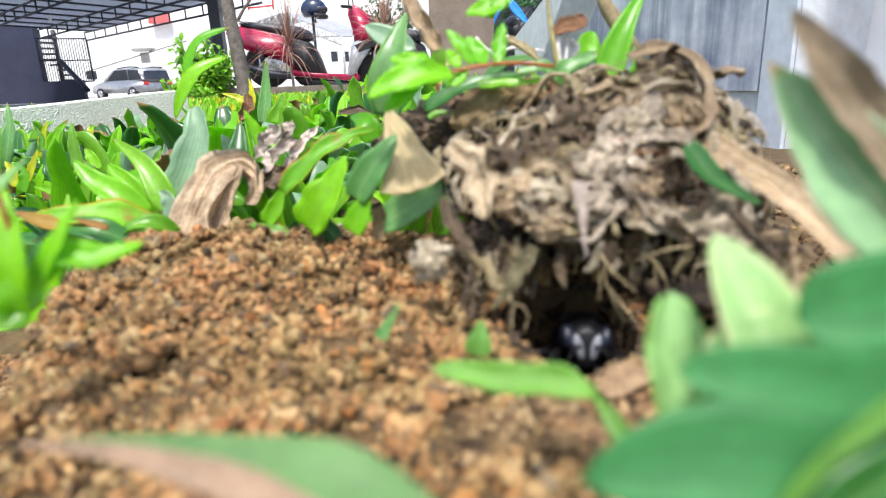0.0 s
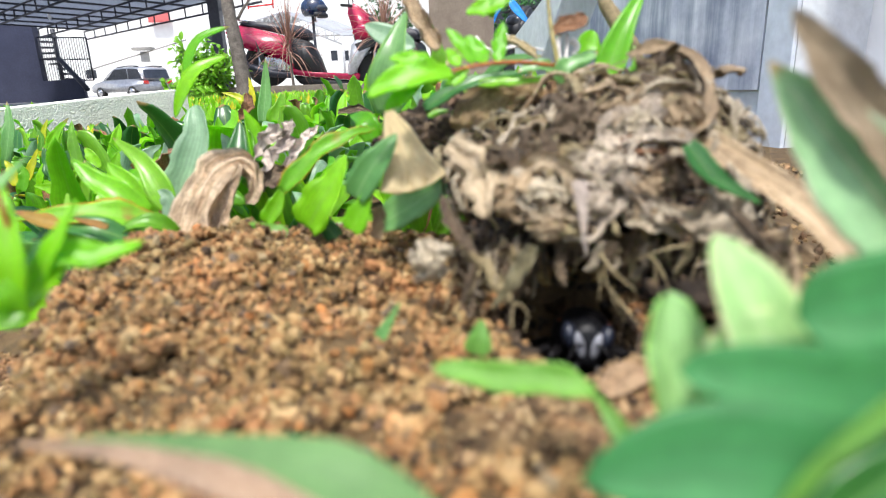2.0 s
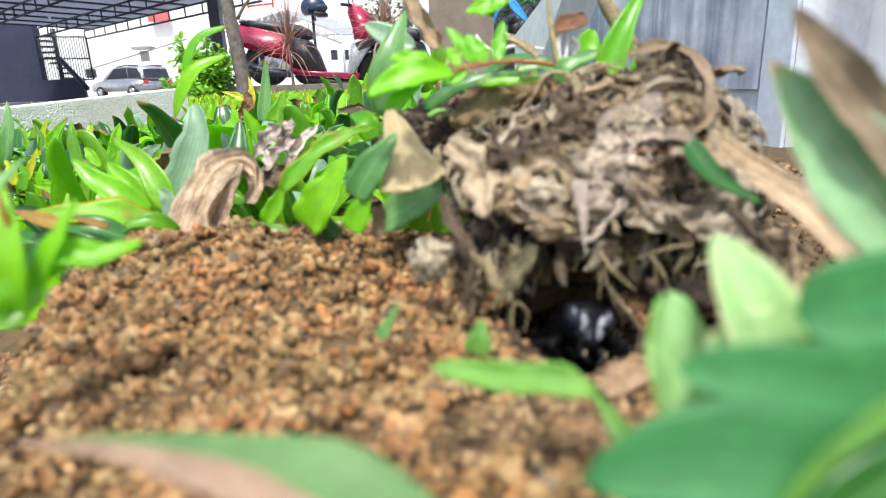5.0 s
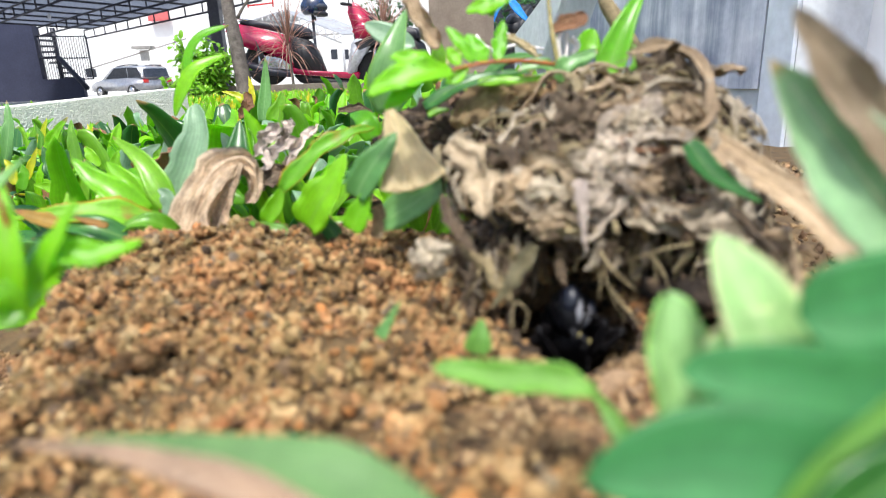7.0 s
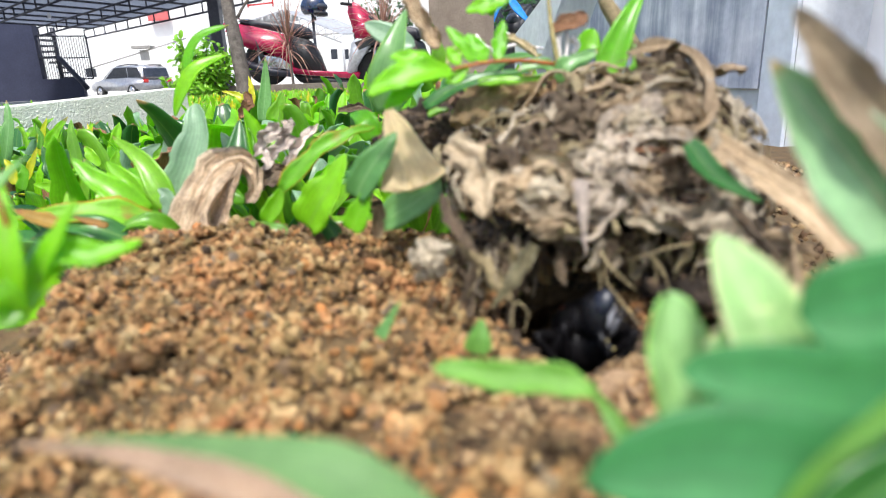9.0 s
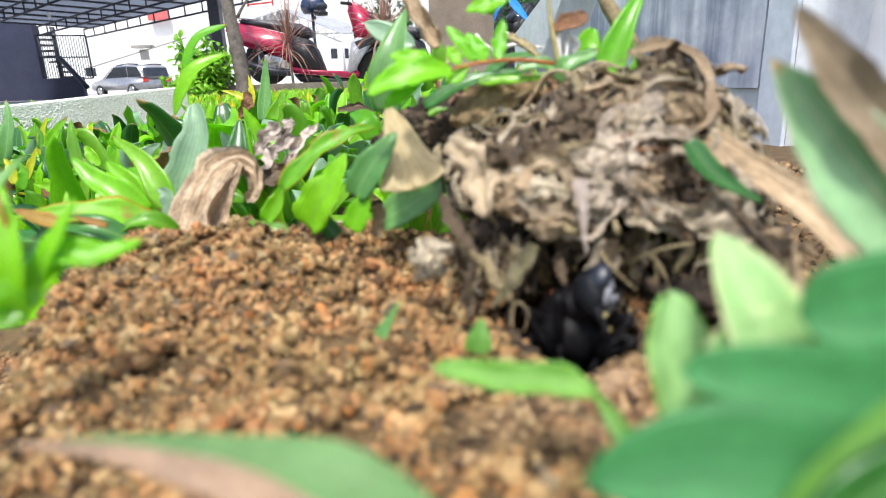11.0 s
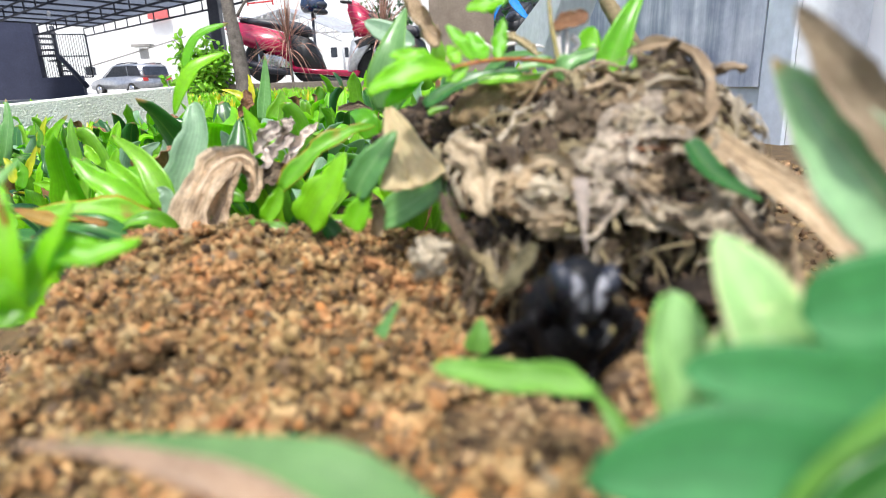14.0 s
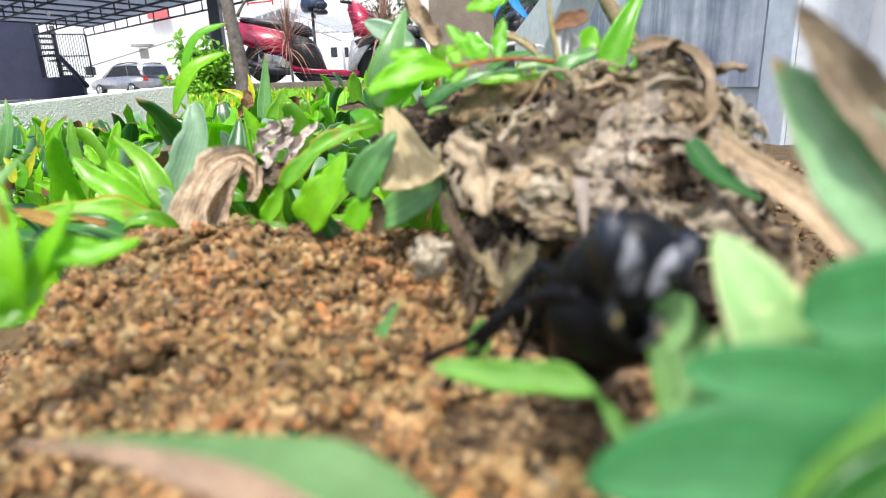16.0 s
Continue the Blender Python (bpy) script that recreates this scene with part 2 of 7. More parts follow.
WHITE = plain("white_render", (0.76, 0.75, 0.73), (0.85, 0.84, 0.82), 1.2, 0.85, bumps=0.1, fine=14, mottle=0.15)
CONCRETE = plain("concrete", (0.22, 0.21, 0.19), (0.36, 0.34, 0.31), 2.5, 0.9, bumps=0.4, fine=60)
PAVING = plain("paving", (0.34, 0.33, 0.31), (0.46, 0.45, 0.42), 1.5, 0.9, bumps=0.3, fine=50)
PILLAR = plain("brown_concrete", (0.15, 0.115, 0.085), (0.24, 0.19, 0.145), 4, 0.8, bumps=0.3, fine=60)
NAVY = plain("navy_paint", (0.020, 0.024, 0.055), (0.032, 0.036, 0.072), 2, 0.6, bumps=0.1)
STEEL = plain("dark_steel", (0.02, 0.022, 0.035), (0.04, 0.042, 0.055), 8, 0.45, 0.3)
SHEET = plain("roof_sheet", (0.30, 0.31, 0.33), (0.44, 0.45, 0.47), 1.0, 0.6, bumps=0.1)
BARK = plain("bark", (0.06, 0.05, 0.042), (0.17, 0.145, 0.12), 14, 0.95, bumps=1.0, dist=0.01, fine=70)
RED = plain("red_paint", (0.36, 0.004, 0.045), (0.45, 0.01, 0.065), 3, 0.25, bumps=0.02, coat=0.6)
SILVER = plain("silver_paint", (0.5, 0.51, 0.54), (0.6, 0.61, 0.64), 3, 0.3, 0.4, bumps=0.02, coat=0.5)
BLACKP = plain("black_plastic", (0.012, 0.012, 0.014), (0.03, 0.03, 0.034), 20, 0.5, bumps=0.1)
SEATM = plain("seat_vinyl", (0.02, 0.02, 0.028), (0.04, 0.04, 0.052), 20, 0.45, bumps=0.3)
RUBBER = plain("rubber", (0.015, 0.015, 0.016), (0.03, 0.03, 0.03), 30, 0.8, bumps=0.4)
CHROME = plain("alloy", (0.6, 0.6, 0.62), (0.72, 0.72, 0.74), 10, 0.25, 0.9, bumps=0.05)
BLUE = plain("blue_paint", (0.0, 0.16, 0.55), (0.01, 0.24, 0.68), 3, 0.25, bumps=0.02, coat=0.6)
REDLENS = plain("red_lens", (0.55, 0.02, 0.02), (0.65, 0.04, 0.03), 10, 0.2, bumps=0.0, coat=1.0)
CARPAINT = plain("car_paint", (0.30, 0.31, 0.34), (0.40, 0.41, 0.44), 1, 0.3, 0.5, bumps=0.0, coat=0.8)
GLASSY = plain("dark_glass", (0.03, 0.035, 0.045), (0.05, 0.055, 0.07), 1, 0.08, bumps=0.0)
CHITIN = plain("black_chitin", (0.003, 0.003, 0.004), (0.008, 0.008, 0.01), 300, 0.42, bumps=0.35, dist=0.00015, fine=2600, gloss=0.25)
MATTE = plain("dull_chitin", (0.004, 0.0035, 0.004), (0.010, 0.009, 0.010), 300, 0.42, bumps=0.6, dist=0.0002, fine=2400, gloss=0.12)
EYE = plain("eye_chitin", (0.008, 0.010, 0.018), (0.016, 0.019, 0.034), 300, 0.38, bumps=0.0, coat=0.1)
FACE = plain("silver_face", (0.12, 0.12, 0.135), (0.29, 0.29, 0.32), 300, 0.4, bumps=0.3, dist=0.0001, fine=3000)
BONE = plain("yellow_chitin", (0.26, 0.20, 0.06), (0.38, 0.31, 0.12), 400, 0.4, bumps=0.1)
AMBER = plain("orange_chitin", (0.24, 0.05, 0.01), (0.32, 0.08, 0.012), 400, 0.4, bumps=0.1)


def wing_mat():
    m, nt, bsdf = nodes_of("smoky_wing")
    n = noise_node(nt, 260)
    nt.links.new(ramp(nt, n.outputs[0], [(0.3, (0.012, 0.008, 0.006)), (0.7, (0.06, 0.026, 0.008))]).outputs[0], bsdf.inputs["Base Color"])
    bsdf.inputs["Roughness"].default_value, bsdf.inputs["Alpha"].default_value = 0.3, 0.4
    return m


WING = wing_mat()


def tile_mat(name="grey_cladding", tone=1.0):
    """Grey stone cladding with dark water streaks that run down it."""
    m, nt, bsdf = nodes_of(name)
    tc = nt.nodes.new("ShaderNodeTexCoord")
    mp = nt.nodes.new("ShaderNodeMapping")
    mp.inputs["Scale"].default_value = (1, 1, 0.09)
    nt.links.new(tc.outputs["Object"], mp.inputs[0])
    streak = noise_node(nt, 17, 5, 0.65, vec=mp.outputs[0])
    cloud = noise_node(nt, 13, 5)
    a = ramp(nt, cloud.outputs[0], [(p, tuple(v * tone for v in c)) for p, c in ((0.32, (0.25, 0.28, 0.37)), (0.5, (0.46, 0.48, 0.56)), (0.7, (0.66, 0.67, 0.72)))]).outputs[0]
    s = ramp(nt, streak.outputs[0], [(0.38, (0.5, 0.53, 0.6)), (0.5, (0.95, 0.95, 0.97)), (0.66, (1.45, 1.43, 1.38))])
    nt.links.new(mix(nt, "MULTIPLY", 1.0, a, s.outputs[0]), bsdf.inputs["Base Color"])
    bsdf.inputs["Roughness"].default_value = 0.55
    bump(nt, bsdf, streak.outputs[0], 0.3, 0.002)
    return m


TILE = tile_mat("grey_cladding", 1.3)
TILE_GREY = tile_mat("stained_cladding", 0.88)
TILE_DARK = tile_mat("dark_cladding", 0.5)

# ---- building tools ----


def mesh_ob(name, verts, faces, mat, uvs=None, smooth=True):
    me = bpy.data.meshes.new(name)
    me.from_pydata([tuple(v) for v in verts], [], [tuple(f) for f in faces])
    if uvs is not None:
        lay = me.uv_layers.new(name="UVMap")
        idx = np.zeros(len(me.loops), dtype=np.int32)
        me.loops.foreach_get("vertex_index", idx)
        lay.data.foreach_set("uv", np.asarray(uvs, dtype=np.float32)[idx].ravel())
    if smooth:
        me.polygons.foreach_set("use_smooth", [True] * len(me.polygons))
    me.materials.append(mat)
    me.update()
    return new(name, me)


def thing(name, label, category, group="", at=None, kind=""):
    ob = new(name)
    ob.empty_display_size = 0.01
    if at is not None:
        ob.matrix_world = at
    return tagged(ob, label, category, group, kind)


def part(name, bm, mat, parent=None, label="", smooth=True):
    me = bpy.data.meshes.new(name)
    bmesh.ops.recalc_face_normals(bm, faces=bm.faces)
    bm.to_mesh(me)
    bm.free()
    if smooth:
        me.polygons.foreach_set("use_smooth", [True] * len(me.polygons))
    me.materials.append(mat)
    ob = new(name, me)
    if parent is not None:
        ob.parent = parent
    return tagged(ob, label)


def box(bm, c, s, rot=None, bevel=0.0):
    r = bmesh.ops.create_cube(bm, size=1.0)
    m = Matrix.Translation(c) @ (rot or Matrix()) @ Matrix.Diagonal((*s, 1))
    bmesh.ops.transform(bm, matrix=m, verts=r["verts"])
    if bevel:
        es = list({e for v in r["verts"] for e in v.link_edges})
        bmesh.ops.bevel(bm, geom=es, offset=bevel, segments=2, affect="EDGES", profile=0.6)
    return bm


def bx(c, s, rot=None, bevel=0.0):
    return box(bmesh.new(), c, s, rot, bevel)


def ball(bm, c, s, rot=None, sub=3, rough=0.0, scale=100.0):
    r = bmesh.ops.create_icosphere(bm, subdivisions=sub, radius=1.0)
    m = Matrix.Translation(c) @ (rot or Matrix()) @ Matrix.Diagonal((*s, 1))
    bmesh.ops.transform(bm, matrix=m, verts=r["verts"])
    if rough:
        for v in r["verts"]:
            v.co += noise.noise_vector(v.co * scale) * rough
    return bm


def curve_points(pts, n):
    """Points along a smooth line through pts."""
    p = [np.array(q, float) for q in pts]
    p = [2 * p[0] - p[1], *p, 2 * p[-1] - p[-2]]
    out = []
    for k in range(n + 1):
        s = k / n * (len(p) - 3)
        i = min(int(s), len(p) - 4)
        t = s - i
        a, b, c, d = p[i:i + 4]
        out.append(0.5 * (2 * b + (c - a) * t + (2 * a - 5 * b + 4 * c - d) * t * t + (3 * b - a - 3 * c + d) * t ** 3))
    return np.array(out)


def tube(bm, pts, radii, n=8, seg=None):
    """A round bar along pts; radii: one, or one for each point."""
    seg = seg or max(2, 4 * (len(pts) - 1))
    line = curve_points(pts, seg) if len(pts) > 2 else np.array([np.array(pts[0], float) + (np.array(pts[1], float) - np.array(pts[0], float)) * k / seg for k in range(seg + 1)])
    if isinstance(radii, (int, float)):
        radii = [radii] * len(pts)
    rr = np.interp(np.linspace(0, len(radii) - 1, seg + 1), range(len(radii)), radii)
    rings = []
    side = None
    for k, c in enumerate(line):
        t = Vector(line[min(k + 1, seg)] - line[max(k - 1, 0)]).normalized()
        if side is None:
            side = t.orthogonal().normalized()
        side = (side - t * side.dot(t)).normalized()
        up = t.cross(side)
        rings.append([bm.verts.new(Vector(c) + (side * math.cos(a) + up * math.sin(a)) * rr[k]) for a in [2 * math.pi * j / n for j in range(n)]])
    for a, b in zip(rings, rings[1:]):
        for j in range(n):
            bm.faces.new((a[j], a[(j + 1) % n], b[(j + 1) % n], b[j]))
    bm.faces.new(rings[0][::-1])
    bm.faces.new(rings[-1])
    return bm


def lathe(bm, profile, m=None, n=24):
    """A turned form about z from (radius, height) pairs."""
    m = m or Matrix()
    rings = [[bm.verts.new(m @ Vector((r * math.cos(2 * math.pi * j / n), r * math.sin(2 * math.pi * j / n), h))) for j in range(n)] for r, h in profile]
    for a, b in zip(rings, rings[1:]):
        for j in range(n):
            bm.faces.new((a[j], a[(j + 1) % n], b[(j + 1) % n], b[j]))
    bm.faces.new(rings[0][::-1])
    bm.faces.new(rings[-1])
    return bm


def slab(bm, outline, thick):
    """A plate from an outline of 3D points, thickened along thick."""
    a = [bm.verts.new(p) for p in outline]
    b = [bm.verts.new(Vector(p) + Vector(thick)) for p in outline]
    bm.faces.new(a)
    bm.faces.new(b[::-1])
    for i in range(len(a)):
        j = (i + 1) % len(a)
        bm.faces.new((a[i], b[i], b[j], a[j]))
    return bm


SHAPES = {
    "lance": lambda v: (0.45 + 0.55 * np.sin(np.pi * np.clip(v * 1.25, 0, 0.5))) * np.clip(1 - v, 0, 1) ** 0.7 * 1.3,
    "oval": lambda v: np.sin(np.pi * np.clip(v, 0, 1) ** 0.9) ** 0.6,
    "blade": lambda v: np.clip(4 * v + 0.35, 0, 1) * np.clip(1 - v, 0, 1) ** 0.4,
    "ribbon": lambda v: np.clip(8 * v + 0.4, 0, 1) * np.clip(6 * (1 - v) + 0.25, 0, 1),
    "round": lambda v: np.clip(3 * v + 0.3, 0, 1) * np.clip(1 - v ** 4, 0, 1) ** 0.5 * (0.8 + 0.2 * v),
    "taper": lambda v: np.clip(6 * v + 0.5, 0, 1) * np.clip(1 - v, 0, 1) ** 0.75,
    "ovate": lambda v: np.sin(np.pi * np.clip(v, 0, 1) ** 0.78) ** 0.85,
    "fan": lambda v: np.clip(0.28 + 0.95 * v, 0, 1) * np.clip(9 * (1 - v) + 0.5, 0, 1),
    "flare": lambda v: (0.30 + 0.75 * np.clip(1 - v, 0, 1) ** 1.7) * np.clip(5 * (1 - v), 0, 1) ** 0.5,
    "lobed": lambda v: np.sin(np.pi * np.clip(v, 0, 1) ** 0.8) ** 0.5 * (0.86 + 0.14 * np.cos(v * 21)),
}


def blade_arrays(pts, width, face=(0, -1, 0.6), shape="lance", curl=0.5, wave=0.0, crumple=0.0, seg=18, across=6, thick=0.0004, seed=0, twist=0.0, ragged=0.0, pleat=0.0, folds=9.0):
    line = curve_points(pts, seg)
    tan = np.gradient(line, axis=0)
    tan /= np.linalg.norm(tan, axis=1)[:, None] + 1e-12
    v = np.linspace(0, 1, seg + 1)
    w = np.maximum(SHAPES[shape](v), 0.02) * width / 2
    side = np.cross(tan, np.array(face, float))
    side /= np.linalg.norm(side, axis=1)[:, None] + 1e-12
    nor = np.cross(side, tan)
    ang = np.radians(twist) * v
    side, nor = side * np.cos(ang)[:, None] + nor * np.sin(ang)[:, None], nor * np.cos(ang)[:, None] - side * np.sin(ang)[:, None]
    top, uv = [], []
    for i in range(seg + 1):
        for u in np.linspace(-1, 1, across + 1):
            c = curl if abs(curl) > 1e-3 else 1e-3
            wi = w[i] * (1 + ragged * (noise.noise((v[i] * 5 + seed * 2.3, 7.0 if u > 0 else 1.0, 0)) + 0.6 * noise.noise((v[i] * 15, 3.0 if u > 0 else 9.0, seed))))
            p = line[i] + side[i] * wi * math.sin(c * u) / c + nor[i] * wi * (1 - math.cos(c * u)) / c
            p = p + nor[i] * w[i] * wave * u * u * math.sin(v[i] * 17 + seed * 1.7 + (2 if u > 0 else 0))
            if pleat:
                p = p + nor[i] * w[i] * pleat * (math.sin(u * folds + seed + 1.5 * noise.noise((v[i] * 3, seed, 0))) + 0.5 * noise.noise((u * folds * 0.8, v[i] * 2.0, seed)))
            if crumple:
                q = Vector(p) / (width * 0.55) + Vector((seed * 3.1, 0, 0))
                p = p + np.array(noise.noise_vector(q)) * crumple * width + np.array(noise.noise_vector(q * 2.7)) * crumple * width * 0.3
                p = p + nor[i] * crumple * width * 0.9 * (0.35 - abs(noise.noise(Vector((u * 2.2, v[i] * 2.6, seed * 1.3))))) + nor[i] * crumple * width * 0.4 * (0.3 - abs(noise.noise(Vector((u * 5, v[i] * 6, seed * 0.7)))))
            top.append(p)
            uv.append(((u + 1) / 2, v[i]))
    top = np.array(top)
    k = across + 1
    low = top - np.repeat(nor, k, axis=0) * thick
    n = len(top)
    fs = []
    for i in range(seg):
        for j in range(across):
            a = i * k + j
            fs.append((a, a + 1, a + k + 1, a + k))
            fs.append((n + a, n + a + k, n + a + k + 1, n + a + 1))
        a, b = i * k, i * k + across
        fs += [(a, a + k, n + a + k, n + a), (b, n + b, n + b + k, b + k)]
    for j in range(across):
        a, b = j, seg * k + j
        fs += [(a, n + a, n + a + 1, a + 1), (b, b + 1, n + b + 1, n + b)]
    return np.vstack([top, low]), fs, np.array(uv + uv)


def blade(name, pts, width, mat, parent=None, label="", **kw):
    v, f, uv = blade_arrays(pts, width, **kw)
    ob = mesh_ob(name, v, f, mat, uv)
    if parent is not None:
        ob.parent = parent
    return tagged(ob, label)


DRY = []


def lone_leaf(name, pts, width, mat, label, category="leaf", group="", **kw):
    """A leaf that lies or stands by itself, with its midrib."""
    if mat in DRY:
        kw["ragged"], kw["across"], kw["seg"] = kw.get("ragged", 0.28), 12, max(34, kw.get("seg", 0))
        kw["crumple"], kw["seed"] = kw.get("crumple", 0.05) * 1.15, len(bpy.data.objects) % 97
        kw["pleat"] = kw.get("pleat", 0.07)
    else:
        kw["across"], kw["seg"], kw["ragged"] = 8, 28, 0.10
    ob = tagged(blade(name, pts, width, mat, **kw), label, category, group)
    k, seg = kw["across"] + 1, kw["seg"]
    mid = [ob.data.vertices[i * k + kw["across"] // 2].co for i in range(1, seg - 1, 2)]
    part("midrib", tube(bmesh.new(), mid, [width * 0.016, width * 0.006], 6), mat, ob)
    return ob


# ---- ground and soil bed ----


def relief(x, y):
    """Height of the soil: a low heap of dug earth before the burrow, the bed around it, and the burrow's dip."""
    u, v = (x + 0.015) / 0.125, (y - 0.085) / 0.112
    r = math.sqrt(u * u + v * v)
    heap = 1 / (1 + math.exp(min(40.0, (r - 1.0) * 14)))
    edge = min(1.0, max(0.0, (x + 0.034 + 0.54 * y) / 0.012))
    heap *= edge * edge * (3 - 2 * edge)
    z = -0.045 + 0.045 * heap
    z += 0.0035 * noise.noise((x * 26, y * 26, 0.3)) * (0.5 + heap)
    if abs(x) < 0.2 and y < 0.3:
        z += 0.0042 * noise.noise((x * 95, y * 95, 4.1)) + 0.0018 * noise.noise((x * 240, y * 240, 1.7))
    left = min(1.0, max(0.0, (-x - 0.12) / 0.22))
    z -= 0.042 * left * left * (3 - 2 * left)
    z += 0.007 * math.exp(-((x + 0.055) / 0.05) ** 2 - ((y - 0.165) / 0.03) ** 2)
    d = ((x - 0.0225) / 0.0128) ** 2 + ((y - 0.1005) / 0.0185) ** 2
    z -= 0.045 * max(0.0, 1 - d * d) ** 0.5 if d < 1 else 0.0
    return z


def axis_steps(lo, fine_lo, fine_hi, hi, step, far):
    out = list(np.arange(fine_lo, fine_hi, step))
    g = step
    a = fine_lo
    while a > lo:
        g = min(g * 1.25, far)
        a -= g
        out.insert(0, max(a, lo))
    g, a = step, out[-1]
    while a < hi:
        g = min(g * 1.25, far)
        a += g
        out.append(min(a, hi))
    return out


def soil_bed():
    xs = axis_steps(-1.9, -0.16, 0.16, 0.75, 0.0018, 0.08)
    ys = axis_steps(-0.8, 0.02, 0.24, 9.0, 0.0018, 0.12)
    verts = [(x, y, relief(x, y)) for y in ys for x in xs]
    n = len(xs)
    faces = [(j * n + i, j * n + i + 1, (j + 1) * n + i + 1, (j + 1) * n + i) for j in range(len(ys) - 1) for i in range(n - 1)]
    return tagged(mesh_ob("soil_bed", verts, faces, SOIL), "reddish brown garden soil heaped up by digging", "soil", kind="structure")


soil_bed()
part("ground", bx((0, 40, -0.56), (400, 400, 0.8)), PAVING)
tagged(bpy.data.objects["ground"], "pale grey concrete ground of the yard", "ground", kind="structure")


def crumb_shapes(sub):
    out = []
    for k in range(10):
        b = bmesh.new()
        bmesh.ops.create_icosphere(b, subdivisions=sub, radius=1.0)
        st = Vector((random.uniform(0.8, 1.25), random.uniform(0.75, 1.1), random.uniform(0.6, 0.95)))
        for q in b.verts:
            q.co = q.co * (1 + 0.7 * noise.noise(q.co * 1.4 + Vector((k * 7, 0, 0)))) + noise.noise_vector(q.co * 2.9 + Vector((0, k * 5, 0))) * 0.38
            q.co = Vector((q.co[0] * st[0], q.co[1] * st[1], q.co[2] * st[2]))
        b.verts.ensure_lookup_table()
        out.append((np.array([q.co[:] for q in b.verts]), np.array([[q.index for q in f.verts] for f in b.faces])))
        b.free()
    return out


ROUGH, FINE = crumb_shapes(1), crumb_shapes(2)


def scatter(name, places, mat, label, category):
    """Many small grains in one mesh; places: (x, y, z, size)."""
    vs, fs, n = [], [], 0
    rng = np.random.default_rng(5)
    for x, y, z, s in places:
        v, f = (FINE if s > 0.0008 else ROUGH)[rng.integers(10)]
        m = np.array(Euler(rng.uniform(0, 6.28, 3)).to_matrix())
        vs.append(v @ m.T * s + (x, y, z))
        fs.append(f + n)
        n += len(v)
    ob = mesh_ob(name, np.vstack(vs), np.vstack(fs), mat, smooth=False)
    return tagged(ob, label, category, kind="stuff")


def heap_crumbs():
    """Loose crumbs and crumbly lumps of many grains over the heap, kept to the camera's view."""
    rng = np.random.default_rng(2)
    out = []

    def free(x, y):
        if ((x + 0.015) / 0.137) ** 2 + ((y - 0.085) / 0.125) ** 2 > 1 or abs(x) > 0.85 * y + 0.03:
            return False
        if x + 0.034 + 0.54 * y < -0.006:
            return False
        # left free for the dark crumbs that paint two shadows on the heap
        if ((x - 0.0095) / 0.0090) ** 2 + ((y - 0.0635) / 0.0100) ** 2 < 1:
            return False
        if ((x - 0.0265) / 0.0130) ** 2 + ((y - 0.0715) / 0.0130) ** 2 < 1:
            return False
        return ((x - 0.0225) / 0.0128) ** 2 + ((y - 0.1005) / 0.0185) ** 2 > 1
    while len(out) < 20000:
        x, y = rng.uniform(-0.155, 0.125), rng.uniform(0.03, 0.225)
        if free(x, y):
            s = 0.0003 + 0.0006 * rng.random() ** 2
            out.append((x, y, relief(x, y) + s * rng.uniform(-0.1, 0.9), s))
    while len(out) < 84000:
        x, y = rng.uniform(-0.155, 0.125), rng.uniform(0.03, 0.225)
        if not free(x, y):
            continue
        r = 0.0009 + 0.0024 * rng.random() ** 1.7
        z = relief(x, y) + r * rng.uniform(-0.1, 0.6)
        for k in range(int(rng.integers(12, 24))):
            d = rng.normal(0, 1, 3)
            d *= rng.uniform(0.45, 1.0) * r / np.linalg.norm(d)
            out.append((x + d[0], y + d[1], z + abs(d[2]) * 0.8, r * (0.14 + 0.34 * rng.random() ** 1.6)))
    scatter("soil_crumbs", out, CRUMB, "orange-brown crumbs of dug soil on the heap", "soil")


heap_crumbs()

# ---- the clump over the burrow ----
BURROW = Vector((0.0209, 0.0859, 0.0072))
BORE = Vector((0.10, 1.0, -0.22)).normalized()


def clump():
    """A rotten tussock of roots and old leaf bases with the burrow's mouth under it."""
    b = bmesh.new()
    bmesh.ops.create_icosphere(b, subdivisions=7, radius=1.0)
    c = Vector((0.0353, 0.1338, 0.0146))
    across = BORE.cross(Vector((0, 0, 1))).normalized()
    up = across.cross(BORE)
    for v in b.verts:
        d = v.co.copy()
        r = 1 + 0.22 * noise.noise(d * 1.7 + Vector((3, 1, 0))) + 0.17 * noise.noise(d * 4.3) + 0.11 * noise.noise(d * 10) + 0.07 * noise.noise(d * 23) + 0.035 * noise.noise(d * 55)
        p = c + Vector((d.x * 0.031, d.y * 0.034, d.z * 0.023)) * r
        if d.z > 0.1:
            p += Vector((0.003, 0.004, 0.002 + 0.008 * max(0.0, d.x))) * d.z
        fl = max(0.0, 1 - abs(d.z + 0.15) / 0.6)
        p.y -= 0.013 * fl * max(0.0, -d.y)
        q = p - BURROW
        a, h, along = q.dot(across), q.dot(up), q.dot(BORE)
        rr = math.sqrt((a / 0.0135) ** 2 + ((h + 0.001) / (0.0135 if h > 0 else 0.02)) ** 2)
        rr += 0.25 * noise.noise(d * 9)
        if rr < 1.25 and along < 0.05 and d.y < 0.55:
            k = max(0.0, min(1.0, (1.25 - rr) / 0.35))
            k = k * k * (3 - 2 * k)
            p += BORE * (0.045 - along) * k
        w = p - Vector((0.0365, 0.0980, 0.0154))
        hollow = (w.x / 0.0125) ** 2 + (w.z / 0.0068) ** 2 + 0.3 * noise.noise(d * 14)
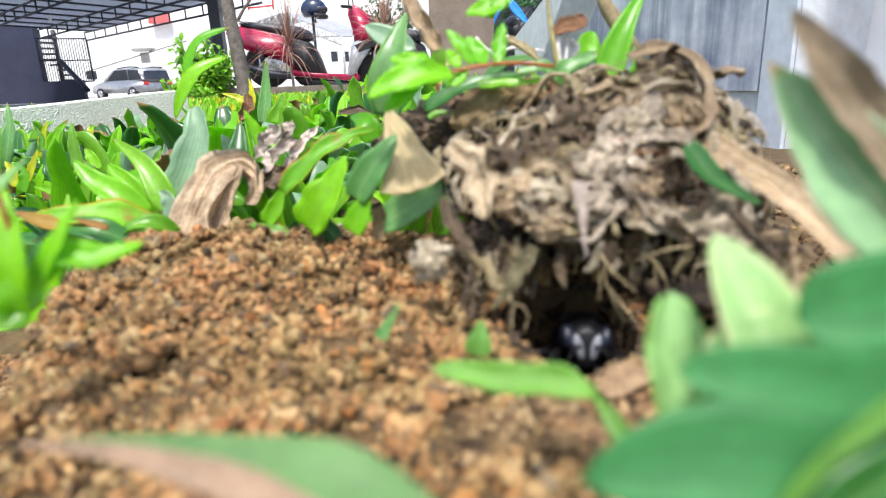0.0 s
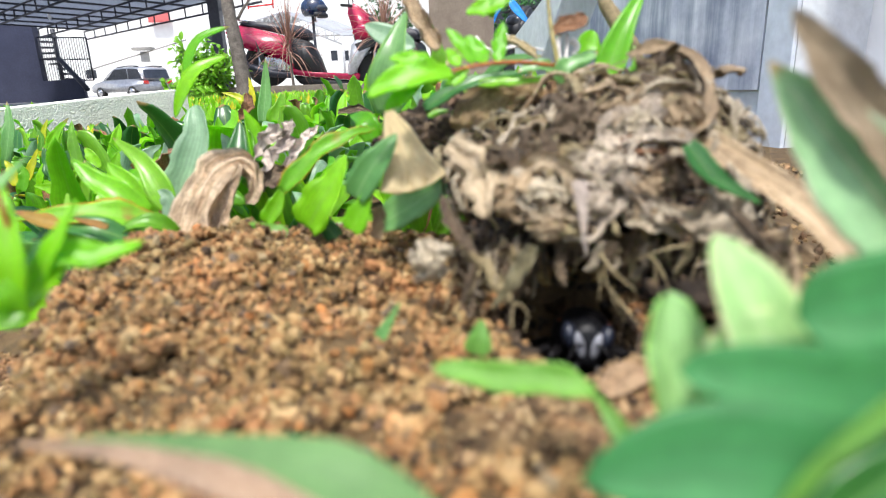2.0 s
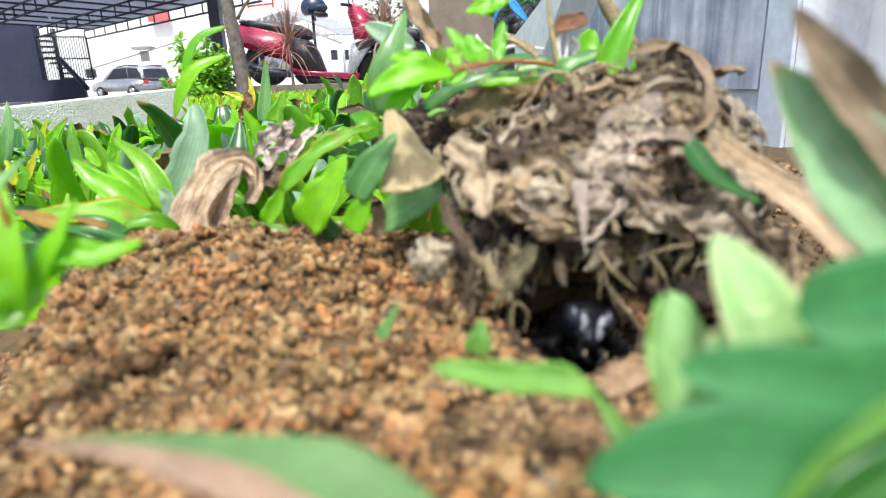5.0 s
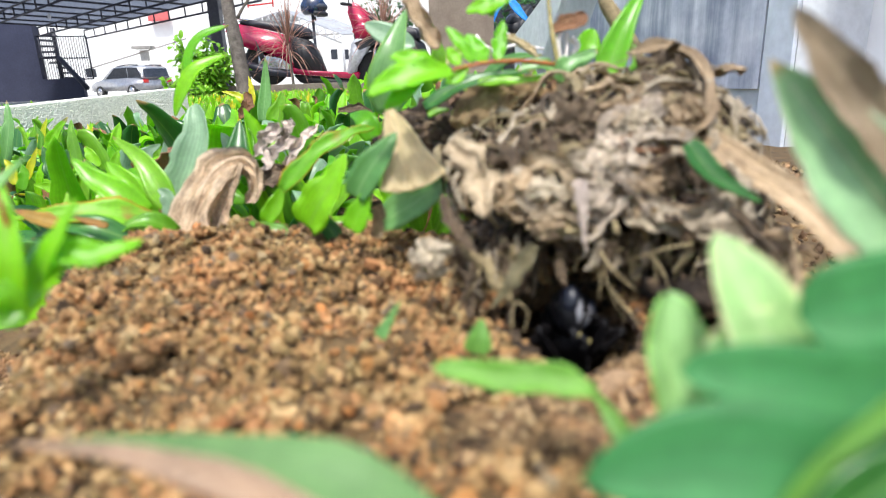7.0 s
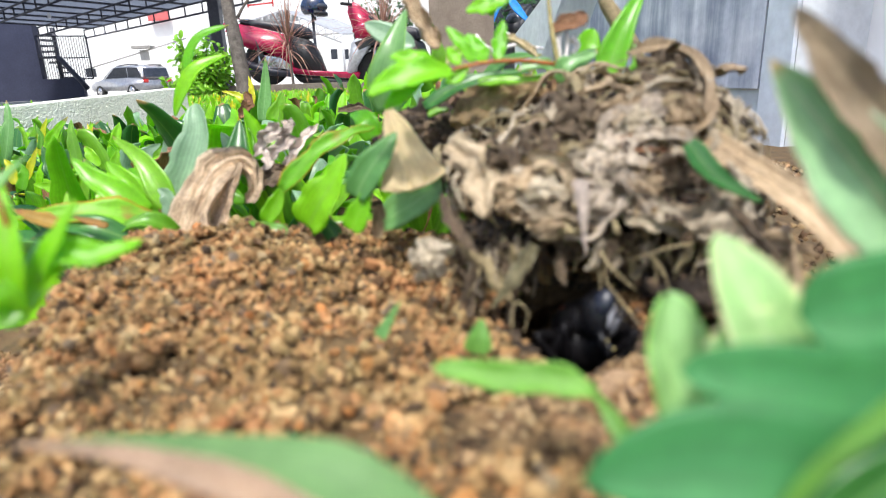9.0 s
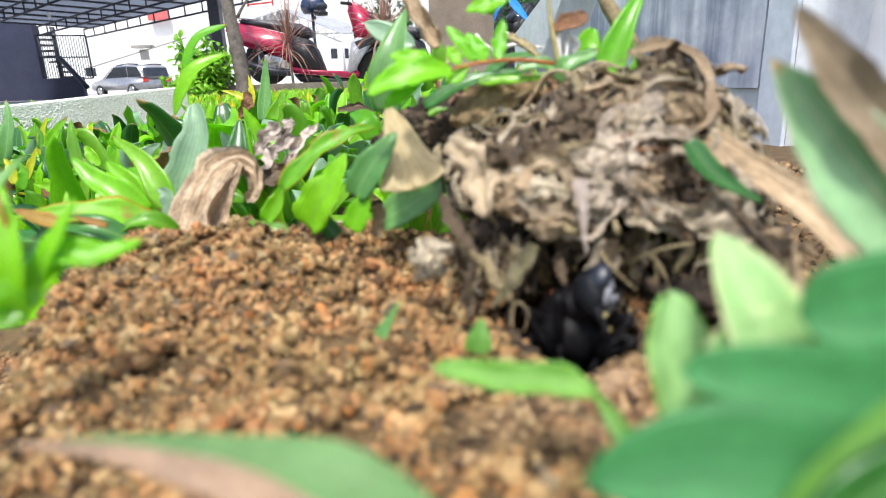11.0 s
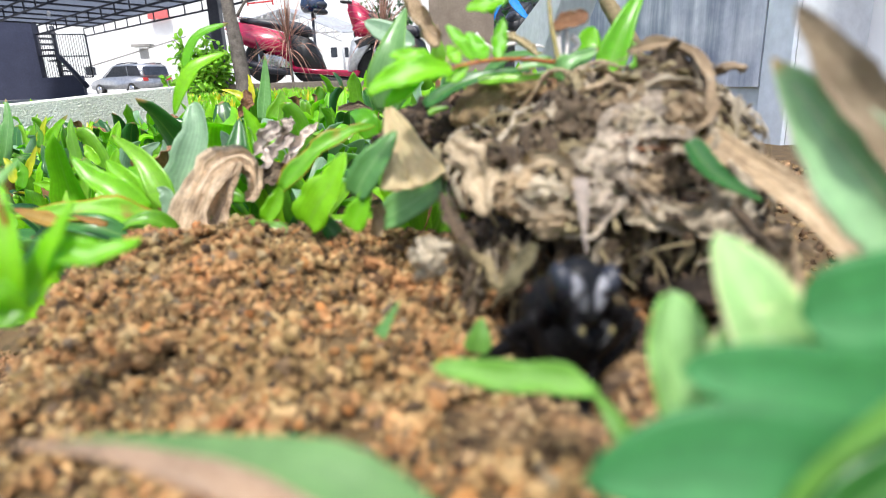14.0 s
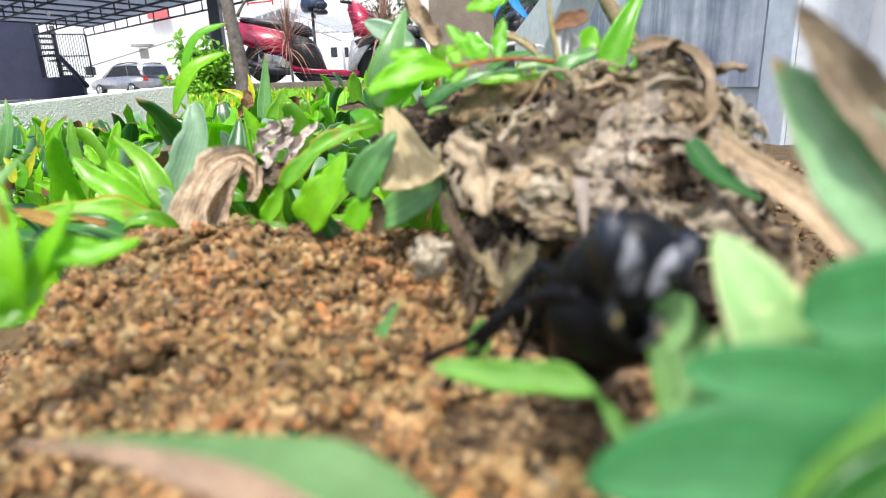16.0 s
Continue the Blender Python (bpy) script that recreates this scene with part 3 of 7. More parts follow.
        if hollow < 1 and d.y < 0.4:
            p.y += 0.020 * (1 - hollow) ** 0.5
        v.co = p
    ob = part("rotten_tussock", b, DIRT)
    ob.data.update()
    return tagged(ob, "dark rotten tussock of earth and roots over a burrow", "tussock")


clump()


def on_clump(rng, front=True):
    """A place on the tussock's outside and the way out of it."""
    c = Vector((0.0353, 0.1338, 0.0146))
    while True:
        d = Vector(rng.normal(0, 1, 3)).normalized()
        if d.y > 0.35 or d.z < -0.35:
            continue
        p = c + Vector((d.x * 0.032, d.y * 0.035, d.z * 0.024)) * (1 + 0.2 * noise.noise(d * 1.7 + Vector((3, 1, 0))))
        if d.z > 0.1:
            p += Vector((0.003, 0.004, 0.002 + 0.008 * max(0.0, d.x))) * d.z
        fl = max(0.0, 1 - abs(d.z + 0.15) / 0.6)
        p.y -= 0.013 * fl * max(0.0, -d.y)
        q = p - BURROW
        if -0.015 < q.x < (0.015 if q.z > 0.0095 else 0.026) and -0.025 < q.z < 0.0135 and p.y < 0.14:
            continue
        return p, Vector((d.x / 0.032, d.y / 0.035, d.z / 0.024)).normalized()


def clump_litter():
    """Crumpled scraps, long strips and thin fibres of dead leaves over the tussock."""
    rng = np.random.default_rng(12)
    for mat, count, word in ((GREYED, 84, "pale grey"), (DEAD, 40, "dark brown"), (TAN, 52, "tan"), (STRAW, 56, "straw-coloured")):
        vs, fs, us, n = [], [], [], 0
        for k in range(count * 2):
            p, nr = on_clump(rng)
            t = Vector(rng.normal(0, 1, 3))
            t = (t - nr * t.dot(nr)).normalized()
            kind = rng.random()
            if k >= count:
                ln, wd, cr = rng.uniform(0.005, 0.014), rng.uniform(0.0004, 0.0009), 0.3
            elif kind < 0.62:
                ln, wd, cr = rng.uniform(0.005, 0.012), rng.uniform(0.002, 0.0055), 0.16
            else:
                ln, wd, cr = rng.uniform(0.010, 0.020), rng.uniform(0.0014, 0.0036), 0.12
            lift = nr * ln * rng.uniform(0.1, 0.55)
            pts = [p - t * ln * 0.5, p + lift * 0.8, p + t * ln * 0.5 + lift * rng.uniform(-0.3, 1)]
            v, f, uv = blade_arrays(pts, wd, face=tuple(nr), shape=("lance", "lobed", "ribbon", "ribbon")[k % 4], curl=rng.uniform(-1.6, 1.8),
                                    wave=0.3, crumple=cr, ragged=0.35, pleat=0.22, folds=5.0, seg=14, across=8 if wd > 0.001 else 2, seed=k + count)
            vs.append(v), us.append(uv)
            fs += [tuple(i + n for i in q) for q in f]
            n += len(v)
        tagged(mesh_ob("leaf_litter", np.vstack(vs), fs, mat, np.vstack(us)), "crumpled " + word + " leaf litter on the tussock", "leaf litter", kind="stuff")
    out = []
    for k in range(260):
        p, nr = on_clump(rng)
        s = rng.uniform(0.0004, 0.0013)
        out.append((p.x, p.y, p.z, s))
    for k in range(900):
        x, y = rng.uniform(0.0, 0.1), rng.uniform(0.1, 0.16)
        s = rng.uniform(0.0005, 0.0014)
        out.append((x, y, relief(x, y) + s * 0.5, s))
    for k in range(700):
        x, y = rng.normal(-0.030, 0.007), rng.normal(0.170, 0.006)
        s = rng.uniform(0.0005, 0.0013)
        out.append((x, y, relief(x, y) + s * rng.uniform(0.6, 1.6), s))
    # dark patch before the burrow: the overhang's shadow as crumb colour
    for k in range(7000):
        a, q = rng.uniform(0, 6.28), rng.random() ** 0.5 * 1.12
        x, y = 0.0265 + 0.0130 * q * math.cos(a), 0.0715 + 0.0130 * q * math.sin(a)
        s = rng.uniform(0.0003, 0.0009)
        out.append((x, y, relief(x, y) + s * rng.uniform(0.2, 1.8), s))
    # dark patch under the bent leaf: its shadow as crumb colour
    for k in range(5600):
        a, q = rng.uniform(0, 6.28), rng.random() ** 0.5
        x, y = 0.0095 + 0.0096 * q * math.cos(a), 0.0635 + 0.0106 * q * math.sin(a)
        s = rng.uniform(0.0003, 0.0009)
        out.append((x, y, relief(x, y) + s * rng.uniform(0.2, 2.0), s))
    # near-black crumbs line the burrow's dip so that it looks shaded
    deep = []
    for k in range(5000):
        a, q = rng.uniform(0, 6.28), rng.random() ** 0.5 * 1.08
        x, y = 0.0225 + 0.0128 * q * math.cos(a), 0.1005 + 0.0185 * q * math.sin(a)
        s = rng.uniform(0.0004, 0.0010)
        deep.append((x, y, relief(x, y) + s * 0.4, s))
    # the same dark crumbs paint shade onto the tussock's front
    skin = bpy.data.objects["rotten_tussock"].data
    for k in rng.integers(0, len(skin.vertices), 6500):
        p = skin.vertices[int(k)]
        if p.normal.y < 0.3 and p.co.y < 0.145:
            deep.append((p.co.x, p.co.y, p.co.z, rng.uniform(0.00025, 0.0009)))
    for k in range(2600):
        x, y = rng.uniform(0.07, 0.34), rng.uniform(0.15, 0.75)
        s = rng.uniform(0.0006, 0.0016) * (1 + 2 * y)
        out.append((x, y, relief(x, y) + s * 0.4, s))
    # dark crumbs left of the heap imitate the plants' shadow
    for k in range(14000):
        x, y = rng.uniform(-0.2, -0.03), rng.uniform(0.02, 0.2)
        if -0.06 < x + 0.034 + 0.54 * y < 0.006:
            s = rng.uniform(0.0006, 0.0016)
            out.append((x, y, relief(x, y) + s * 0.4, s))
    scatter("earth_crumbs", deep, SHADE_EARTH, "near-black crumbs of earth that put shade into the burrow and tussock", "soil")
    scatter("humus_crumbs", out, HUMUS_SHADE, "dark crumbs of humus on the tussock, and of painted shadow on the soil", "soil")


clump_litter()


def roots(tussock):
    rng = np.random.default_rng(4)
    for k in range(80):
        p, nr = on_clump(rng)
        t = Vector(rng.normal(0, 1, 3))
        t = (t - nr * t.dot(nr) * 0.8).normalized()
        ln = rng.uniform(0.006, 0.020)
        a = p + nr * 0.001
        mid = a + t * ln * 0.5 + nr * rng.uniform(0.0, 0.003)
        e = a + t * ln + Vector((0, 0, -1)) * rng.uniform(0, 0.006)
        part("root", tube(bmesh.new(), [a, mid, e], [rng.uniform(0.00012, 0.0003), 0.0002, 0.00008], 5, 8), ROOT, tussock)


roots(bpy.data.objects["rotten_tussock"])


def husk(c, size, mat, seed, label):
    """A crumpled knot of old leaf sheaths wrapped over one another."""
    rng = np.random.default_rng(seed)
    vs, fs, us, n = [], [], [], 0
    for k in range(9):
        d = Vector(rng.normal(0, 1, 3)).normalized()
        d.y = -abs(d.y)
        t = Vector(rng.normal(0, 1, 3))
        t = (t - d * t.dot(d)).normalized()
        r = size * rng.uniform(0.55, 0.95)
        a = rng.uniform(0.7, 1.5)
        pts = [d * r * math.cos(q) + t * r * math.sin(q) for q in (-a, -a * 0.4, a * 0.3, a)]
        pts[-1] += d * size * rng.uniform(-0.1, 0.6)
        v, f, uv = blade_arrays(pts, size * rng.uniform(0.45, 1.0), face=tuple(d), shape=("lance", "oval", "lobed", "ribbon")[k % 4], curl=rng.uniform(-1.3, 0.6), wave=0.3,
                                crumple=rng.uniform(0.08, 0.18), ragged=0.4, pleat=0.22, folds=6.0, seg=18, across=10, seed=seed * 9 + k, thick=0.0003)
        vs.append(v), us.append(uv)
        fs += [tuple(i + n for i in q) for q in f]
        n += len(v)
    ob = mesh_ob("leaf_husk", np.vstack(vs), fs, mat, np.vstack(us))
    ob.matrix_world = pose(*c)
    return tagged(ob, label, "leaf husk", "husks on the tussock")


for k, (c, size, mat, word) in enumerate((
        ((0.0499, 0.1330, 0.0446), 0.00601, DEAD, "dark brown"), ((0.0462, 0.1136, 0.0375), 0.00497, TAN, "tan"), ((0.0378, 0.1111, 0.0353), 0.00536, GREYED, "grey"),
        ((0.0261, 0.1161, 0.0359), 0.00631, DEAD, "dark brown"), ((0.0186, 0.1112, 0.0322), 0.00493, DEAD, "dark brown"), ((0.0148, 0.1034, 0.0251), 0.00580, TAN, "tan"),
        ((0.0291, 0.1036, 0.0292), 0.00619, CHALKY, "pinkish white"), ((0.0349, 0.1009, 0.0264), 0.00521, TAN, "tan"), ((0.0226, 0.1038, 0.0263), 0.00402, GREYED, "grey"),
        ((0.0407, 0.1033, 0.0278), 0.00487, DEAD, "dark brown"), ((0.0180, 0.0955, 0.0211), 0.00314, TAN, "tan"),
        ((0.0485, 0.0980, 0.0232), 0.00353, GREYED, "grey"), ((0.0092, 0.1093, 0.0290), 0.00443, DEAD, "dark brown"),
        ((-0.0026, 0.1020, 0.0142), 0.00480, GREYED, "grey"), 
        ((0.0342, 0.1177, 0.0382), 0.00489, TAN, "tan"), ((0.0264, 0.0984, 0.0241), 0.00384, CHALKY, "pinkish white"))):
    husk(c, size, mat, k, word + " crumpled ball of old leaf sheaths")


def root(pts, r, label="pale dry root hanging over the burrow"):
    return tagged(part("root", tube(bmesh.new(), pts, [r * 0.6, r * 0.5, r * 0.2], 7), ROOT), label, "root", "roots at the burrow")


root([(0.0269, 0.0947, 0.0160), (0.0284, 0.0919, 0.0137), (0.0320, 0.0900, 0.0105)], 0.0006)
root([(0.0278, 0.0943, 0.0109), (0.0301, 0.0902, 0.0078), (0.0318, 0.0865, 0.0057)], 0.00035)
root([(0.0335, 0.0978, 0.0159), (0.0372, 0.0950, 0.0135), (0.0382, 0.0917, 0.0094)], 0.0003)
root([(0.0270, 0.0960, 0.0135), (0.0270, 0.0943, 0.0110), (0.0265, 0.0933, 0.0077)], 0.00028)
root([(0.0105, 0.0856, 0.0060), (0.0110, 0.0871, 0.0097), (0.0123, 0.0873, 0.0101), (0.0134, 0.0867, 0.0083), (0.0124, 0.0859, 0.0055)], 0.0003, "thin straw-coloured root bent to a loop")
root([(0.0369, 0.0987, 0.0155), (0.0374, 0.0968, 0.0124), (0.0363, 0.0939, 0.0097)], 0.0003)
root([(0.0522, 0.1023, 0.0208), (0.0530, 0.0978, 0.0162), (0.0526, 0.0921, 0.0108)], 0.0006, "pale dry stalk leaning on the tussock")
root([(0.0553, 0.1024, 0.0212), (0.0543, 0.0991, 0.0168), (0.0536, 0.0927, 0.0126)], 0.0004, "pale dry stalk leaning on the tussock")
root([(0.0364, 0.1040, 0.0181), (0.0391, 0.1010, 0.0155), (0.0408, 0.0980, 0.0121), (0.0405, 0.0950, 0.0089)], 0.00035, "thin brown root hanging in the hollow")
root([(0.0403, 0.1060, 0.0174), (0.0384, 0.1030, 0.0139), (0.0385, 0.1000, 0.0094)], 0.0003, "thin brown root hanging in the hollow")
root([(0.0308, 0.1010, 0.0180), (0.0284, 0.0970, 0.0129), (0.0289, 0.0940, 0.0087), (0.0307, 0.0910, 0.0046)], 0.0003, "thin brown root hanging in the hollow")
root([(0.0438, 0.1040, 0.0178), (0.0444, 0.1010, 0.0143), (0.0425, 0.0980, 0.0099)], 0.00035, "thin brown root hanging in the hollow")
root([(0.0330, 0.1030, 0.0163), (0.0353, 0.1000, 0.0138), (0.0392, 0.0980, 0.0138), (0.0444, 0.0970, 0.0123)], 0.0003, "thin brown root hanging in the hollow")

CLODM = plain("clod_earth", (0.22, 0.135, 0.07), (0.40, 0.27, 0.155), 180, 0.9, bumps=0.8, dist=0.0008, fine=1100)


def clod():
    b = ball(bmesh.new(), (0, 0, 0), (0.0043, 0.0030, 0.0009), None, 4)
    for v in b.verts:
        v.co += noise.noise_vector(v.co * 330) * 0.0011 + noise.noise_vector(v.co * 900) * 0.0005
    ob = tagged(part("earth_clod", b, CLODM), "flat pale brown clod of earth before the burrow", "clod")
    ob.matrix_world = pose(*(0.0255, 0.0752, 0.0024), 0, -14, 0)
    return ob


CLOD = clod()



def earth_mound(c, size, seed, label):
    """A lump of dark earth set with crumbs, behind the tussock."""
    b = ball(bmesh.new(), (0, 0, 0), size, None, 5)
    for v in b.verts:
        v.co += noise.noise_vector(v.co * 90 + Vector((seed, 0, 0))) * 0.004 + noise.noise_vector(v.co * 330) * 0.0014
    ob = tagged(part("earth_mound", b, DIRT), label, "earth")
    ob.matrix_world = pose(*c)
    rng = np.random.default_rng(seed)
    grains = [(*(ob.data.vertices[int(k)].co + Vector(c)), rng.uniform(0.0004, 0.0019)) for k in rng.integers(0, len(ob.data.vertices), 1600)]
    # the first lump gets near-black crumbs to look like a dark hollow
    scatter("mound_crumbs", grains, SHADE_EARTH if seed == 3 else HUMUS_SHADE, "crumbs of dark earth on the lump", "soil")


earth_mound((0.0109, 0.1677, 0.0275), (0.027, 0.016, 0.013), 3, "lump of dark earth behind the tussock")
# lump added only to darken the place behind the tussock's top
earth_mound((0.0396, 0.1543, 0.0389), (0.012, 0.009, 0.006), 7, "added low lump of dark earth that darkens the tussock's back")
earth_mound((0.0366, 0.1632, 0.0337), (0.016, 0.014, 0.010), 5, "small lump of dark earth behind the tussock")
for pts, r in (([(0.0223, 0.2070, 0.0593), (0.0270, 0.2031, 0.0568), (0.0321, 0.1999, 0.0529)], 0.0016), ([(0.0182, 0.2002, 0.0539), (0.0267, 0.2007, 0.0556), (0.0350, 0.1982, 0.0541)], 0.0007),
               ([(0.0139, 0.2124, 0.0600), (0.0173, 0.2113, 0.0563), (0.0228, 0.2083, 0.0532)], 0.0006)):
    tagged(part("dry_twig", tube(bmesh.new(), pts, [r, r * 0.8, r * 0.5], 7), PALETWIG), "pale dry twig lying behind the tussock", "twig", "dry twigs")


def hanging_fibres():
    """Dead fibres and rootlets that hang from the tussock's underside round the burrow."""
    rng = np.random.default_rng(31)
    a, b, c = Vector((0.0016, 0.1010, 0.0128)), Vector((0.0271, 0.0963, 0.0180)), Vector((0.0556, 0.1014, 0.0140))
    for mat, count, word in ((DEAD, 150, "dark brown"), (ROOT, 70, "pale brown"), (GREYED, 50, "grey")):
        vs, fs, us, n = [], [], [], 0
        for k in range(count):
            q = rng.random()
            p = (a.lerp(b, q * 2) if q < 0.5 else b.lerp(c, q * 2 - 1)) + Vector((rng.normal(0, 0.001), rng.uniform(-0.002, 0.012), rng.normal(0, 0.0022)))
            ln = rng.uniform(0.003, 0.011) * (1.0 if q < 0.33 or q > 0.62 else 0.55)
            e = p + Vector((rng.normal(0, 0.45), rng.normal(0, 0.3), -1)).normalized() * ln
            m = p.lerp(e, 0.5) + Vector(rng.normal(0, 0.0009, 3))
            wd = rng.uniform(0.0003, 0.0008) if rng.random() < 0.6 else rng.uniform(0.001, 0.0026)
            v, f, uv = blade_arrays([p, m, e], wd, face=(rng.normal(0, 0.5), -1, 0.3), shape="ribbon" if k % 2 else "lance", curl=rng.uniform(-1, 1.5), wave=0.3, crumple=0.2, ragged=0.3,
                                    seg=9, across=3, seed=k, thick=0.0002)
            vs.append(v), us.append(uv)
            fs += [tuple(i + n for i in g) for g in f]
            n += len(v)
        tagged(mesh_ob("hanging_fibres", np.vstack(vs), fs, mat, np.vstack(us)), word + " fibres hanging from the tussock over the burrow", "fibres", kind="stuff")


hanging_fibres()

# ---- dead leaves ----
D = lone_leaf
DRY += [CREAMY, OLIVINE, UMBER, BLUSH, DEAD, TAN, GREYED, STRAW, KRAFT, RUST, PAPER, RIDGED, PETAL, CHALKY]
D("dead_leaf", [(0.0636, 0.0760, 0.0126), (0.0609, 0.0831, 0.0191), (0.0574, 0.0921, 0.0250), (0.0535, 0.1037, 0.0293), (0.0498, 0.1178, 0.0349)], 0.00595, TAN, "long pale brown dried leaf bent over the tussock", face=(-0.3, -1, 0.6), shape="ribbon", curl=0.7, wave=0.04, crumple=0.03, ragged=0.12, seg=34)
D("dead_leaf", [(0.0476, 0.1100, 0.0345), (0.0524, 0.1153, 0.0399), (0.0561, 0.1294, 0.0464), (0.0509, 0.1327, 0.0507), (0.0423, 0.1344, 0.0494)], 0.00406, TAN, "narrow curled brown leaf arching over the tussock", face=(0.4, -0.8, 0.6), shape="ribbon", curl=1.2, wave=0.2, crumple=0.08, seg=26)
D("dead_leaf", [(0.0477, 0.0520, 0.0305), (0.0420, 0.0540, 0.0383), (0.0377, 0.0560, 0.0442), (0.0337, 0.0580, 0.0506)], 0.00547, UMBER, "dark brown withered leaf standing upright", face=(-0.6, -1, 0.3), shape="oval", curl=1.0, wave=0.16, crumple=0.04, ragged=0.14, pleat=0.05)
D("dead_leaf", [(-0.0601, 0.1840, 0.0111), (-0.0604, 0.1870, 0.0194), (-0.0644, 0.1860, 0.0223), (-0.0708, 0.1820, 0.0177), (-0.0755, 0.1780, 0.0096), (-0.0775, 0.1740, -0.0006)], 0.01568, RIDGED, "pleated brown dead leaf arching onto the soil heap", face=(-0.4, -1, 0.5), shape="fan", curl=0.9, wave=0.05, crumple=0.05, ragged=0.22, pleat=0.28, folds=8.0, seg=40)
D("dead_leaf", [(-0.0620, 0.1820, 0.0224), (-0.0651, 0.1800, 0.0157), (-0.0678, 0.1780, 0.0086), (-0.0692, 0.1750, 0.0011)], 0.00779, RIDGED, "hanging lobe of the pleated brown leaf", face=(-0.2, -1, 0.3), shape="fan", curl=1.0, wave=0.1, crumple=0.05, ragged=0.2, pleat=0.2, folds=6.0)
D("dead_leaf", [(-0.0619, 0.1870, 0.0221), (-0.0587, 0.1850, 0.0179), (-0.0593, 0.1830, 0.0128), (-0.0622, 0.1820, 0.0101)], 0.00469, RIDGED, "torn strip of the pleated brown leaf", face=(0.2, -1, 0.3), shape="ribbon", curl=1.2, wave=0.2, crumple=0.06, ragged=0.25, pleat=0.15, folds=5.0)
D("dead_leaf", [(-0.0001, 0.1090, 0.0245), (0.0018, 0.1029, 0.0199), (0.0060, 0.0970, 0.0160)], 0.0028, DEAD, "thin brown dead leaf hanging from the tussock", face=(0.2, -1, 0.3), shape="oval", curl=1.0, wave=0.3, crumple=0.15)
D("dead_leaf", [(0.0065, 0.1498, 0.0306), (0.0106, 0.1495, 0.0368), (0.0186, 0.1508, 0.0411), (0.0274, 0.1522, 0.0424)], 0.01376, KRAFT, "broad straw-coloured dead leaf on the tussock", face=(0, -0.8, 0.7), shape="lobed", curl=0.7, wave=0.3, crumple=0.17)
D("dead_leaf", [(0.0292, 0.1562, 0.0565), (0.0328, 0.1555, 0.0577), (0.0357, 0.1557, 0.0584), (0.0385, 0.1573, 0.0603)], 0.00575, RUST, "rust-brown cupped dead leaf", face=(0.1, -1, 0.7), shape="round", curl=0.9, crumple=0.04)
for pts, r in (([(0.0315, 0.1560, 0.0559), (0.0310, 0.1551, 0.0527), (0.0318, 0.1538, 0.0481)], 0.0007), ([(0.0335, 0.1571, 0.0559), (0.0335, 0.1560, 0.0523), (0.0326, 0.1549, 0.0484)], 0.0006), ([(0.0350, 0.1588, 0.0546), (0.0367, 0.1583, 0.0528), (0.0352, 0.1577, 0.0506)], 0.0009)):
    tagged(part("dry_twig", tube(bmesh.new(), pts, [r, r * 0.9, r * 0.6], 7), PALETWIG), "pale bent root under the rust-brown leaf", "root", "dry twigs")
tagged(part("dead_plant", tube(bmesh.new(), [(0.0681, 0.2105, 0.0537), (0.0622, 0.2136, 0.0642), (0.0589, 0.2152, 0.0700), (0.0577, 0.2177, 0.0785)], [0.003, 0.0028, 0.0024, 0.002], 10), ROOT), "brown dry woody shoot standing behind the tussock", "plant")
D("dead_leaf", [(0.0310, 0.1388, 0.0393), (0.0352, 0.1373, 0.0413), (0.0404, 0.1350, 0.0407)], 0.00521, RUST, "brown curled dead leaf at the tussock's back", face=(0, -0.8, 0.7), shape="oval", curl=1.0, wave=0.2, crumple=0.1)
D("dead_leaf", [(0.0000, 0.1636, 0.0532), (-0.0028, 0.1652, 0.0587), (-0.0063, 0.1668, 0.0642), (-0.0084, 0.1688, 0.0713)], 0.00667, TAN, "withered brown stalk of a dead leaf", face=(0.3, -1, 0.2), shape="ribbon", curl=1.6, crumple=0.12, wave=0.3)
D("dead_leaf", [(-0.0059, 0.1300, 0.0216), (-0.0073, 0.1320, 0.0265), (-0.0092, 0.1350, 0.0328), (-0.0117, 0.1390, 0.0399)], 0.01793, PAPER, "beige papery dead leaf folded upright", face=(0.2, -1, 0.4), shape="taper", curl=0.6, wave=0.04, crumple=0.03, ragged=0.08)
D("dead_leaf", [(-0.0154, 0.1310, 0.0103), (-0.0149, 0.1310, 0.0139), (-0.0141, 0.1310, 0.0183)], 0.00341, TAN, "tan stub of a dead leaf in the soil", face=(0, -1, 0.3), shape="ribbon", curl=1.0, wave=0.2, crumple=0.06)
D("dead_leaf", [(0.0478, 0.1153, 0.0400), (0.0398, 0.1115, 0.0399), (0.0322, 0.1103, 0.0356), (0.0300, 0.1093, 0.0321)], 0.00822, CHALKY, "pinkish grey crumpled dead leaf on the tussock", face=(0, -1, 0.7), shape="oval", curl=-0.9, wave=0.35, crumple=0.2, seg=22)
D("dead_leaf", [(0.0423, 0.1082, 0.0321), (0.0341, 0.1056, 0.0326), (0.0266, 0.1044, 0.0317)], 0.00428, RUST, "rusty dead leaf lying across the tussock", face=(0, -0.8, 0.8), shape="lance", curl=0.8, wave=0.2, crumple=0.1)
D("dead_leaf", [(0.0428, 0.1096, 0.0332), (0.0347, 0.1036, 0.0290), (0.0280, 0.1009, 0.0266), (0.0226, 0.0990, 0.0231)], 0.01069, CHALKY, "pale grey crumpled dead leaf on the tussock", face=(0, -1, 0.5), shape="lobed", curl=0.6, wave=0.4, crumple=0.22, seg=22)
